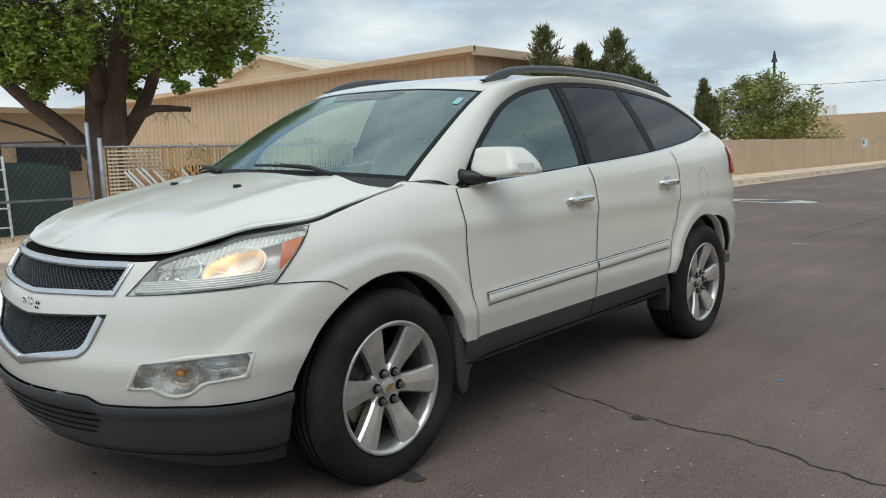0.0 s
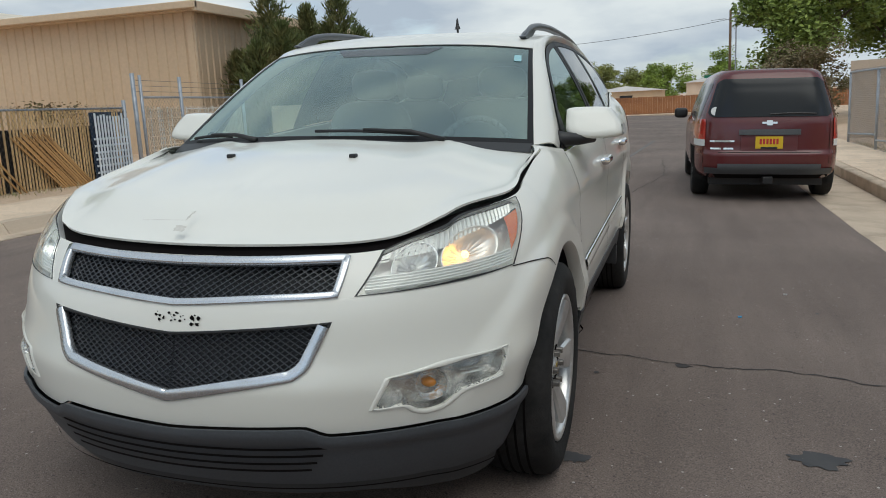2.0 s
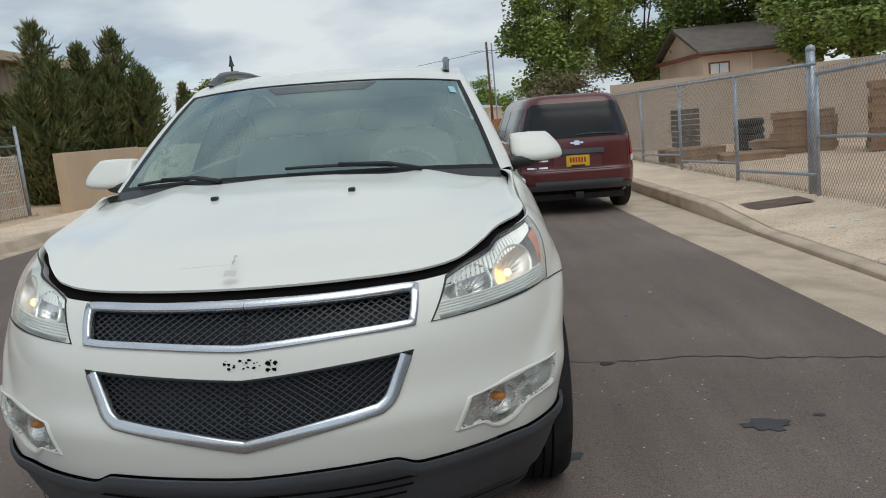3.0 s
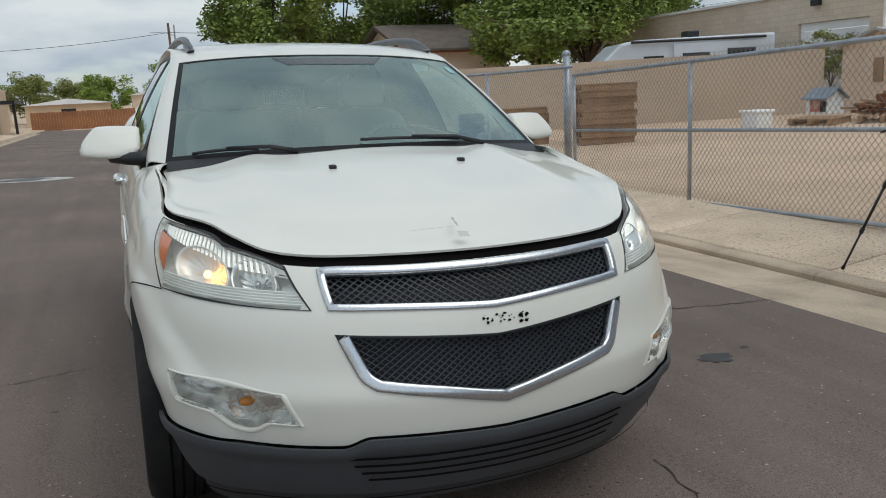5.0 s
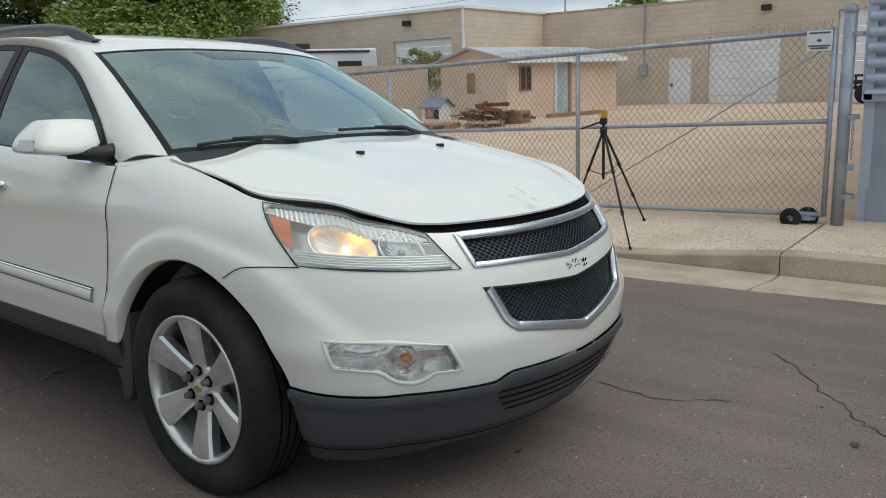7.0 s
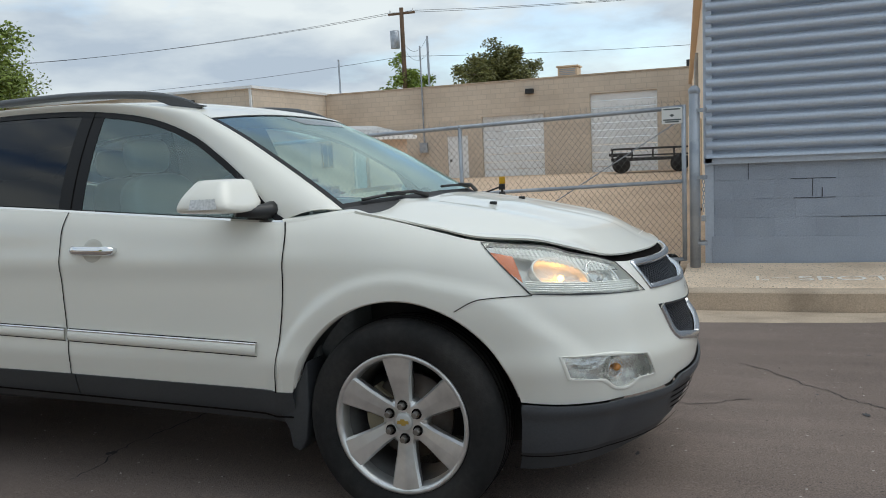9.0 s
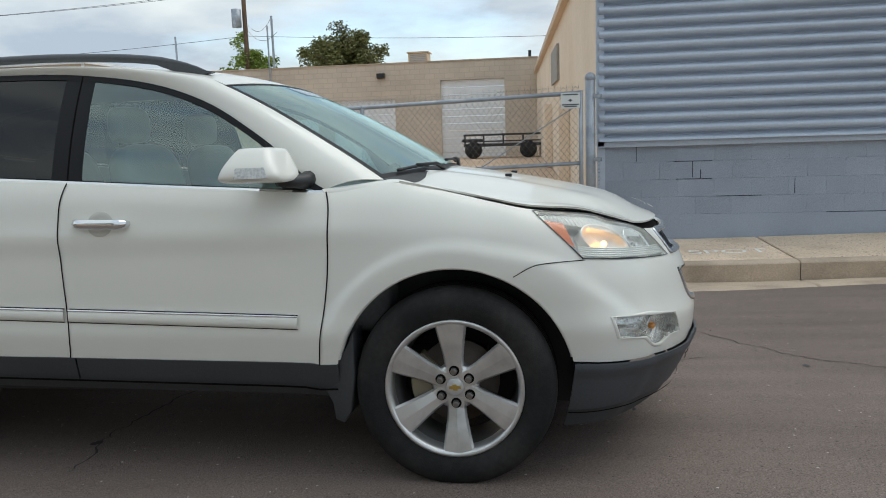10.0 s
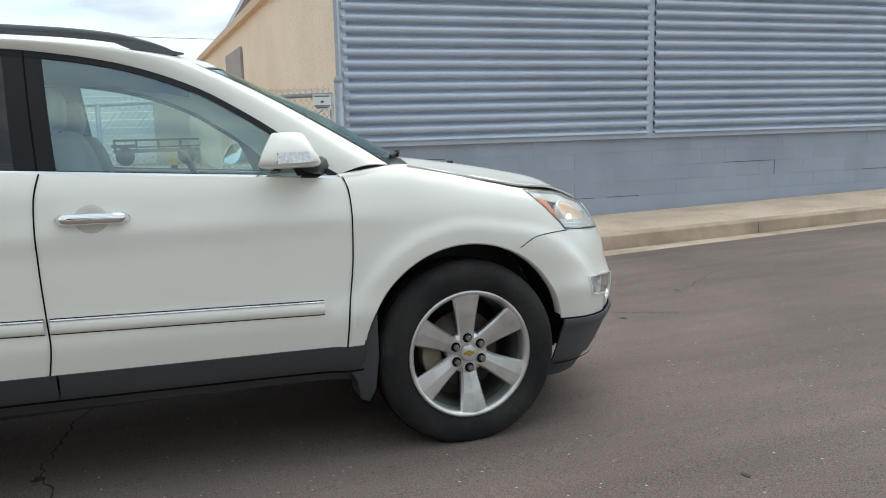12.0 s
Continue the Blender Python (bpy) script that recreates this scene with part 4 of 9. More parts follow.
for k in range(9):
    part("slat", box((5.98, 16.0, yz(6, 16) + 0.02 + 0.13 * k), (6.52, 16.5, yz(6, 16) + 0.12 + 0.13 * k)), BARK, crate)
bucket = thing("white_tub", "small white plastic tub on the dirt", "tub")
part("body", box((12.3, 10.90, yz(12.5, 11)), (12.8, 11.38, yz(12.5, 11) + 0.42), None, 0.05), WHITE_METAL, bucket, "", True)
part("rim", box((12.26, 10.86, yz(12.5, 11) + 0.38), (12.84, 11.42, yz(12.5, 11) + 0.44), None, 0.02), WHITE_METAL, bucket)
# dog house
BLUE_ROOF = material("blue_grey_shingle", (0.24, 0.29, 0.34), 0.8, grain=(30, 0.2))
RED_FLECK = material("faded_red", (0.50, 0.17, 0.12), 0.8, second=(0.60, 0.5, 0.45), mscale=8)
kennel = thing("dog_house", "small white and red dog house with a blue-grey roof", "dog house")
kx, ky = 14.9, 11.35
kz = yz(kx, ky) + 0.15
part("wall", box((kx, ky, kz), (kx + 0.558, ky + 0.620, kz + 0.384)), WHITE_METAL, kennel)
part("front_panel", box((kx - 0.015, ky + 0.093, kz + 0.050), (kx, ky + 0.496, kz + 0.341)), RED_FLECK, kennel)
part("doorway", box((kx - 0.02, ky + 0.025, kz + 0.050), (kx - 0.005, ky + 0.186, kz + 0.298)), DARK, kennel)
part("gable", prism([(kx, kz + 0.384), (kx + 0.558, kz + 0.384), (kx + 0.279, kz + 0.577)], ky, ky + 0.620, "y"), WHITE_METAL, kennel)
part("roof", prism([(kx - 0.12, kz + 0.341), (kx - 0.12, kz + 0.372), (kx + 0.279, kz + 0.620), (kx + 0.632, kz + 0.372), (kx + 0.632, kz + 0.341), (kx + 0.279, kz + 0.589)], ky - 0.1, ky + 0.682, "y"), BLUE_ROOF, kennel)
# scrap pile
RUST = material("rusty_iron", (0.20, 0.075, 0.03), 0.85, second=(0.10, 0.045, 0.025), mscale=4, island=0.3)
for k in range(30):
    sc = thing("scrap_board", "broken timber and rusty scrap in a heap", "scrap", "scrap heap")
    L = rnd.uniform(0.3, 0.9)
    x, y = 15.5 + rnd.uniform(-0.4, 0.4), 10.15 + rnd.uniform(-0.8, 0.7)
    bm = box((-L / 2, -rnd.uniform(0.04, 0.1), -0.02), (L / 2, 0.05, 0.02 + 0.03 * (k % 3)))
    m = Matrix.Translation((x, y, yz(x, y) + 0.12 + rnd.uniform(0, 0.5) * (1 - abs(y - 10.15) / 1.3))) @ Matrix.Rotation(rnd.uniform(0, 6.28), 4, "Z") @ Matrix.Rotation(rnd.uniform(-0.25, 0.25), 4, "Y")
    bmesh.ops.transform(bm, verts=bm.verts, matrix=m)
    part("piece", bm, RUST if k % 3 else WOOD, sc)
chest = thing("wooden_box", "open brown wooden box on the ground", "box")
part("body", box((15.6, 9.15, yz(15.5, 9.3)), (16.1, 9.75, yz(15.5, 9.3) + 0.34), None, 0.01), WOOD, chest)
# shed details
part("board_window", box((-0.03, 1.36, 0.72), (0, 1.70, 1.34)), WOOD, shed, "boarded small window")
win = part("window", box((0.50, -0.035, 0.74), (1.0, 0, 1.48)), WOOD, shed)
for a in (0.55, 0.78):
    part("pane", box((a, -0.042, 0.79), (a + 0.18, -0.036, 1.43)), DARK, win)
part("door", box((2.1, -0.04, -0.05), (2.62, 0, 1.58)), material("pale_blue_door", (0.50, 0.60, 0.64), 0.6), shed, "pale blue wooden door")
part("door_post", box((2.64, -0.06, -0.05), (2.78, 0, 1.58)), WOOD, shed)
part("door_post", box((2.02, -0.06, -0.05), (2.10, 0, 1.58)), WHITE_METAL, shed)
SX = 17.2
step = thing("timber_step", "long rotten timber lying by the shed", "timber")
part("beam", box((17.5, 9.35, yz(SX, 10)), (19.9, 9.52, yz(SX, 10) + 0.13), Matrix.Translation((17.5, 9.4, 0)) @ Matrix.Rotation(-0.2, 4, "Z") @ Matrix.Translation((-17.5, -9.4, 0))), WOOD, step)

# caravan behind the yard wall
RV_WHITE = material("caravan_white", (0.62, 0.68, 0.75), 0.35, second=(0.5, 0.53, 0.56), mscale=0.5, coat=0.3)
RV_BLUE = material("caravan_blue", (0.28, 0.36, 0.45), 0.4)
rv = thing("caravan", "long white travel trailer with dark windows behind the wall", "caravan", m=Matrix.Translation((21.3, 20.9, ground_z(18, 19) - 0.15)) @ Matrix.Rotation(radians(160), 4, "Z") @ Matrix.Diagonal((0.78, 1.0, 0.93, 1.0)))
prof = [(0, 0.6), (7.6, 0.6), (8.5, 1.2), (8.2, 1.7), (6.9, 2.7), (6.2, 2.8), (0, 2.85)]
bm = prism(prof, 0, 2.4, "y")
bmesh.ops.bevel(bm, geom=bm.edges, offset=0.1, segments=3, affect="EDGES", profile=0.5)
part("body", bm, RV_WHITE, rv)
for a, b, c, d in ((0.9, 2.2, 1.65, 2.35), (3.0, 4.2, 1.6, 2.25), (5.0, 5.9, 1.7, 2.2)):
    part("window", box((a, 2.38, c), (b, 2.43, d), None, 0.02), DARK, rv)
part("stripe", box((0.2, 2.38, 1.25), (7.2, 2.42, 1.45)), RV_BLUE, rv)
part("slide_out", box((0.6, 2.3, 0.9), (4.6, 2.5, 2.6), None, 0.02), RV_WHITE, rv)
for a, b, c, d in ((0.95, 2.2, 1.65, 2.35), (3.0, 4.2, 1.6, 2.25)):
    part("window", box((a, 2.48, c), (b, 2.53, d), None, 0.02), DARK, rv)
part("awning", tube((0.5, 2.5, 2.72), (6.5, 2.5, 2.72), 0.05, 10), DARK, rv)
part("vent", box((3.0, 0.9, 2.85), (3.6, 1.5, 3.1), None, 0.04), DARK, rv)
for a in (3.2, 4.1):
    part("wheel", tube((a, 0.1, 0.35), (a, 2.3, 0.35), 0.35, 20), RUBBER, rv)

# flat trailer by the warehouse
trailer = thing("flat_trailer", "black steel utility trailer with stake sides", "trailer")
tx, tz_ = 24.5, yz(24.5, 1.5)
part("frame", box((tx, 0.0, tz_ + 0.42), (tx + 1.6, 2.9, tz_ + 0.52)), DARK, trailer)
for y in (0.05, 0.75, 1.45, 2.15, 2.82):
    part("stake", box((tx, y, tz_ + 0.5), (tx + 0.05, y + 0.06, tz_ + 0.86)), DARK, trailer)
part("rail", box((tx - 0.01, 0.0, tz_ + 0.80), (tx + 0.05, 2.9, tz_ + 0.87)), DARK, trailer)
part("rail", box((tx - 0.01, 0.0, tz_ + 0.58), (tx + 0.05, 2.9, tz_ + 0.63)), DARK, trailer)
for y in (0.6, 2.55):
    part("wheel", tube((tx - 0.1, y, tz_ + 0.3), (tx + 0.12, y, tz_ + 0.3), 0.30, 20), RUBBER, trailer, "", True)
part("fender", box((tx - 0.12, 2.2, tz_ + 0.60), (tx + 0.15, 2.95, tz_ + 0.70)), DARK, trailer)

# fittings on the warehouse
box_e = thing("meter_box", "grey electric meter box with a conduit on the block wall", "meter box")
part("body", box((BX - 0.16, 11.05, bz + 1.15), (BX, 11.40, bz + 1.58), None, 0.02), GALV, box_e)
part("conduit", tube((BX - 0.06, 11.2, bz + 1.5), (BX - 0.06, 11.2, bz + 5.6), 0.035, 8), GALV, box_e)
for y, z in ((6.4, 3.30), (18.4, 3.4)):
    fl = thing("wall_lamp", "small dark wall lamp on the block building", "wall lamp")
    part("body", box((BX - 0.22 if y < 12 else WGX - 0.22, y, bz + z), (BX if y < 12 else WGX, y + 0.32, bz + z + 0.2), None, 0.02), DARK, fl)
stack = thing("vent_pipe", "dark roof vent pipe", "pipe")
part("pipe", tube((BX + 6, 0.8, bz + 3.7), (BX + 6, 0.8, bz + 4.7), 0.07, 8), DARK, stack)

# rectangular sign and lock chain on the gate
gsign = thing("gate_sign", "small white fence company notice on the gate", "sign")
SIGN_W = material("sign_white", (0.75, 0.76, 0.74), 0.5)
SIGN_T = material("sign_dark", (0.10, 0.12, 0.12), 0.6)
part("plate", box((FX - 0.035, -0.655, fp(-0.55, 1.71)[2]), (FX - 0.028, -0.445, fp(-0.55, 1.88)[2]), None, 0.002), SIGN_W, gsign)
for z, w_ in ((1.955, 0.17), (1.845, 0.18), (1.825, 0.14)):
    part("text_bar", box((FX - 0.0375, -0.55 - w_ / 2, fp(-0.55, z - 0.10)[2]), (FX - 0.0355, -0.55 + w_ / 2, fp(-0.55, z - 0.086)[2])), SIGN_T, gsign)
part("emblem", prism([(-0.55, 1.915), (-0.525, 1.898), (-0.55, 1.881), (-0.575, 1.898)], FX - 0.0375, FX - 0.0355, "x"), SIGN_T, gsign).location = (0, 0, fp(-0.55, -0.10)[2])
chain = thing("lock_chain", "steel chain and padlock holding the gate shut", "chain")
for k in range(9):
    bm = bmesh.new()
    c = Vector((FX + 0.06, -0.86, fp(-0.8, 1.13)[2] - 0.042 * k))
    m = Matrix.Translation(c) @ Matrix.Rotation(math.pi / 2 * (k % 2), 4, "Z")
    pts = [m @ Vector((0.011 * math.cos(a), 0, 0.026 * math.sin(a))) + Vector((-0.075, 0, 0)) for a in [i * math.tau / 12 for i in range(13)]]
    part("link", add_path(bm, pts, 0.0045, 6), GALV, chain)
part("padlock", box((FX - 0.04, -0.885, fp(-0.8, 0.67)[2]), (FX, -0.835, fp(-0.8, 0.73)[2]), None, 0.006), CHROME if "chrome" in bpy.data.materials else GALV, chain)
for h in (0.55, 1.25, 1.95):
    part("hinge_band", lathe([(0.058, -0.02), (0.062, -0.02), (0.062, 0.02), (0.058, 0.02)], 20, "Z"), GALV, chain).location = (FX + 0.05, -0.835, fp(-0.8, h - 0.12)[2])
# gate wheel
gw = part("wheel_bracket", box((FX - 0.04, -0.60, (G(FX, -0.5) + 0.12) + 0.11), (FX + 0.04, -0.30, (G(FX, -0.5) + 0.12) + 0.14)), GALV, gate)
for y in (-0.40, -0.52):
    part("tyre", lathe([(0.03, -0.025), (0.085, -0.028), (0.095, 0.0), (0.085, 0.028), (0.03, 0.025)], 24, "X"), RUBBER, gw, "", True).location = (FX - 0.06 + 0.12 * (y < -0.5), y, (G(FX, y) + 0.12) + 0.12)
part("bracket", box((FX - 0.03, -0.56, (G(FX, -0.5) + 0.12) + 0.10), (FX + 0.03, -0.34, (G(FX, -0.5) + 0.12) + 0.16)), GALV, gw)

# tripod on the pavement
YELLOW = material("yellow_plastic", (0.75, 0.42, 0.02), 0.4)
tp = thing("tripod", "black camera tripod with a yellow device, standing on the pavement", "tripod")
def ph(x, y):
    return G(x, y) + walk_h(x, y)


head = Vector((4.37, 1.10, 0.93))
for fx, fy in ((4.10, 1.39), (3.95, 0.62), (4.92, 0.92)):
    foot = Vector((fx, fy, ph(fx, fy)))
    a, b = head.lerp(foot, 0.36), head.lerp(foot, 0.70)
    part("leg", add_path(bmesh.new(), [head + (foot - head) * 0.02, a], 0.013, 8), DARK, tp, "", True)
    part("leg", add_path(bmesh.new(), [a, b], 0.0105, 8), DARK, tp, "", True)
    part("leg", add_path(bmesh.new(), [b, foot], 0.0085, 8), DARK, tp, "", True)
    for c in (a, b):
        part("clamp", add_path(bmesh.new(), [c - (foot - head).normalized() * 0.02, c + (foot - head).normalized() * 0.02], 0.017, 8), DARK, tp)
    part("foot", add_path(bmesh.new(), [foot + (head - foot).normalized() * 0.03, foot], 0.013, 8), RUBBER, tp)
    part("spreader", tube(head + Vector((0, 0, -0.42)), head.lerp(foot, 0.36), 0.004, 6), DARK, tp)
part("column", tube(head + Vector((0, 0, -0.46)), head + Vector((0, 0, 0.06)), 0.014, 10), DARK, tp, "", True)
part("collar", tube(head + Vector((0, 0, -0.03)), head + Vector((0, 0, 0.03)), 0.035, 12), DARK, tp, "", True)
part("head", add_box(bmesh.new(), head + Vector((-0.025, -0.03, 0.05)), head + Vector((0.025, 0.03, 0.11)), None, 0.008), DARK, tp)
part("pan_handle", add_path(bmesh.new(), [head + Vector((0, 0.02, 0.08)), head + Vector((-0.03, 0.22, 0.01))], 0.009, 8), DARK, tp, "", True)
part("device", add_box(bmesh.new(), head + Vector((-0.02, -0.035, 0.11)), head + Vector((0.02, 0.025, 0.185)), None, 0.008), YELLOW, tp, "small yellow device")

# faint chalk writing on the pavement before the grey wall
CHALK = material("chalk", (0.93, 0.89, 0.82), 0.95, second=(0.84, 0.77, 0.67), mscale=9)
chalk = thing("chalk_writing", "faint white chalk writing on the concrete pavement", "writing")
fc = bpy.data.curves.new("word", "FONT")
fc.body, fc.size = "SPOT", 0.34
fo = bpy.data.objects.new("word", fc)
letters = bpy.data.meshes.new_from_object(fo)
bpy.data.objects.remove(fo)
wide = 0.80 / max(v.co.x for v in letters.vertices)
for v in letters.vertices:
    x, y = 4.42 + v.co.y, -1.72 - v.co.x * wide
    v.co = Vector((x, y, ph(x, y) + 0.004))
link("word", letters, CHALK, chalk)
for y0, y1, x0, x1 in ((-1.36, -1.385, 4.42, 4.66), (-1.40, -1.47, 4.42, 4.445), (-1.50, -1.66, 4.53, 4.56)):
    bm = bmesh.new()
    bm.faces.new([bm.verts.new((a, b, ph(a, b) + 0.004)) for a, b in ((x0, y0), (x1, y0), (x1, y1), (x0, y1))])
    part("bar", bm, CHALK, chalk)

# drain grate and painted dots on the far pavement
grate = thing("drain_cover", "rusty brown steel drain cover in the pavement", "drain cover", "", "structure")
rows_ = [[(4.2 + 0.75 * i / 4, 6.55 + 0.50 * j / 3, G(4.4, 6.8) + walk_h(4.2 + 0.75 * i / 4, 6.55 + 0.5 * j / 3) + 0.006) for i in range(5)] for j in range(4)]
link("plate", grid_mesh("plate", rows_), material("rusted_plate", (0.12, 0.075, 0.055), 0.8, second=(0.18, 0.12, 0.09), mscale=6), grate)
for x, y in ((4.45, 5.05), (4.75, 5.15)):
    dm = thing("survey_dot", "small white survey disc on the pavement", "disc")
    part("disc", lathe([(0.0, 0.004), (0.035, 0.004), (0.037, 0.0)], 16, "Z"), SIGN_W, dm).location = (x, y, ph(x, y) + 0.002)


# ---- the white SUV ----
PAINT = material("pearl_white_paint", (0.80, 0.792, 0.725), 0.36, second=(0.78, 0.772, 0.70), mscale=0.6, coat=0.7, spec=0.4)
CLAD = material("grey_cladding", (0.070, 0.077, 0.086), 0.5, second=(0.058, 0.063, 0.070), grain=(120, 0.12), bump=0.08, bump_scale=300)
CLAD_DARK = material("dark_cladding", (0.045, 0.048, 0.052), 0.5, second=(0.036, 0.039, 0.042), grain=(120, 0.12), bump=0.08, bump_scale=300)
CHROME = material("chrome", (0.80, 0.81, 0.82), 0.08, 1.0, mottle=0.05)
SATIN = material("satin_chrome", (0.66, 0.68, 0.70), 0.27, 0.95, mottle=0.08, mscale=12)
ALLOY = material("alloy", (0.74, 0.74, 0.725), 0.30, 0.75, second=(0.52, 0.52, 0.51), mscale=8)
BLACK_GLOSS = material("gloss_black", (0.009, 0.009, 0.010), 0.45, spec=0.2)
# near-black for shut lines; also paints the shade in slots, recesses and arches
GAP = material("black_and_gap_shade", (0.010, 0.0085, 0.0085), 0.9, spec=0.05)
SEAT = material("grey_leather", (0.17, 0.17, 0.165), 0.5, second=(0.14, 0.15, 0.14), grain=(40, 0.1), bump=0.1)
DASH = material("dashboard_plastic", (0.20, 0.205, 0.20), 0.6, grain=(60, 0.15))
GLASS_FRONT = glass("windscreen_glass", (0.74, 0.90, 0.87), 0.11, 0.27, (0.82, 1.0, 0.96))
GLASS_SIDE = glass("side_glass", (0.74, 0.92, 0.91), 0.03, 0.17, (0.84, 1.0, 0.98))
GLASS_DARK = glass("privacy_glass", (0.05, 0.055, 0.06), 0.03, 0.045)
LENS = glass("lamp_lens", (0.97, 0.98, 0.96), 0.03, 0.06, (1, 1, 1), 0.09)
FOG_LENS = glass("fog_lens", (0.96, 0.97, 0.96), 0.02, 0.05)
AMBER = material("amber_lens", (0.75, 0.16, 0.02), 0.2, coat=0.6)
REFLECTOR = material("lamp_reflector", (0.88, 0.89, 0.88), 0.22, 0.75, mottle=0.06)
RED_LENS = material("red_lens", (0.45, 0.015, 0.012), 0.15, coat=0.6)
DISC = material("brake_steel", (0.20, 0.17, 0.15), 0.5, 0.6, second=(0.13, 0.09, 0.06), mscale=10)
GOLD = material("gold_badge", (0.62, 0.45, 0.12), 0.3, 0.8)
MESH_BLACK = material("grille_mesh", (0.055, 0.060, 0.070), 0.4)
BACKING = material("grille_backing", (0.014, 0.016, 0.021), 0.6)


def curve(xs, ys):
    """A smooth curve through points (cubic, with slopes that do not overshoot)."""
    xs, ys = np.array(xs, float), np.array(ys, float)
    h, dl = np.diff(xs), np.diff(ys) / np.diff(xs)
    m = np.zeros(len(xs))
    m[0], m[-1] = dl[0], dl[-1]
    for i in range(1, len(xs) - 1):
        m[i] = 0 if dl[i - 1] * dl[i] <= 0 else (h[i - 1] + h[i]) / (h[i - 1] / dl[i] + h[i] / dl[i - 1])
    def f(x):
        x = min(max(x, xs[0]), xs[-1])
        i = min(int(np.searchsorted(xs, x, side="right")) - 1, len(xs) - 2)
        t = (x - xs[i]) / h[i]
        return float(ys[i] * (1 + 2 * t) * (1 - t) ** 2 + ys[i + 1] * t * t * (3 - 2 * t) + h[i] * (m[i] * t * (1 - t) ** 2 - m[i + 1] * t * t * (1 - t)))
    return f


NOSE = curve((0.15, 0.22, 0.30, 0.40, 0.50, 0.57, 0.66, 0.78, 0.86, 0.92, 0.97, 1.05, 1.3), (-0.86, -0.91, -0.95, -0.99, -1.015, -1.02, -0.995, -0.965, -0.925, -0.885, -0.84, -0.74, -0.5))
TAIL = curve((0.2, 0.4, 0.6, 0.8, 1.0, 1.3, 1.6), (3.98, 4.04, 4.07, 4.09, 4.06, 3.95, 3.70))
BELT = curve((-1.1, -0.9, -0.75, -0.53, -0.32, -0.18, 0.05, 0.2, 0.49, 0.88, 1.55, 2.4, 2.85, 3.1, 3.36, 3.7, 4.2), (0.90, 0.915, 0.955, 1.03, 1.07, 1.095, 1.147, 1.172, 1.140, 1.162, 1.206, 1.264, 1.308, 1.342, 1.395, 1.42, 1.42))
TOPX = curve((-0.9, -0.3, 0.1, 0.35, 0.6, 1.5, 2.3, 3.3, 4.2), (0.80, 0.82, 0.82, 0.86, 0.895, 0.905, 0.89, 0.80, 0.70))
YC, NF, YR, NR = -0.15, 2.3, 3.15, 3.2
AX = ((0.0, 0.385), (3.02, 0.385))


def ease(t):
    t = min(1.0, max(0.0, t))
    return t * t * (3 - 2 * t)


def half_width(y, z):
    d = max(0.0, BELT(y) - z)
    top = TOPX(y)
    full = 0.957 - 0.03 * max(0, (y - 1.9) / 2.2) ** 2
    x = top + (full - top) * (1 - math.exp(-d / 0.085))
    x += 0.010 * math.exp(-((z - 0.985) / 0.05) ** 2) * (0.3 + 0.7 * ease((y - 0.1) / 0.6))
    if z < 0.62:
        x -= 0.075 * ((0.62 - z) / 0.35) ** 2
    x += 0.010 * math.exp(-((z - 0.60) / 0.06) ** 2)
    for ay, az in AX:
        r = math.hypot(y - ay, z - az)
        if r < 1.0:
            crest = (1 - ease((r - 0.525) / 0.050)) if r > 0.525 else 1 - 8.0 * (0.525 - r)
            front = ease((-0.26 - y) / 0.14)
            crest = crest * (1 - front) + (1 - ease((r - 0.492) / 0.050)) * front
            x += ((0.021 if ay == 0 else 0.017) * crest + 0.012 * math.exp(-((r - 0.46) / 0.16) ** 2)) * (1 - 0.40 * ease((z - 0.70) / 0.25))
    return x


def S(s, z, out=0.0):
    """The body's flank: s runs along it (its y from -0.15 to 3.15), round the nose's corner below that and round the tail's above."""
    if s < YC:
        th = math.pi / 2 * (1 - (YC - s) / 1.25)
        th = max(th, 0.0)
        w = half_width(max(YC - (YC - s) * 0.62, -0.9), z)
        f = NOSE(z)
        n = NF
        x = w * max(0, math.sin(th)) ** (2 / n)
        y = YC - (YC - f) * max(0, math.cos(th)) ** (2 / n)
    elif s > YR:
        th = math.pi / 2 * min(1.0, (s - YR) / 1.5)
        w = half_width(YR + (s - YR) * 0.5, z)
        x = w * max(0, math.cos(th)) ** (2 / NR)
        y = YR + (TAIL(z) - YR) * max(0, math.sin(th)) ** (2 / NR)
    else:
        x, y = half_width(s, z), s
    p = Vector((x, y, z))
    if out:
        e = 0.01
        n = (S(s + e, z) - S(s - e, z)).cross(S(s, z + e) - S(s, z - e))
        if n.length > 1e-9:
            n.normalize()
            if n.dot(p - Vector((0, 1.6 if 0 < p.y < 3.2 else (0.2 if p.y <= 0 else 3.0), z))) < 0:
                n = -n
            p = p + n * out
    return p


def front_s(x, z):
    """The s at which the nose has a given half-width."""
    lo, hi = YC - 1.25, YC
    for _ in range(40):
        mid = (lo + hi) / 2
        if S(mid, z).x > x:
            hi = mid
        else:
            lo = mid
    return (lo + hi) / 2


def side_s(y, z):
    """The s at which the flank has a given y."""
    if YC <= y <= YR:
        return y
    lo, hi = (YC - 1.25, YC) if y < YC else (YR, YR + 1.5)
    for _ in range(40):
        mid = (lo + hi) / 2
        if S(mid, z).y > y:
            hi = mid
        else:
            lo = mid
    return (lo + hi) / 2


GLASS_X = curve((0.3, 1.5, 2.2, 2.8, 3.3, 3.7), (0.0, 0.0, 0.0, 0.035, 0.085, 0.14))


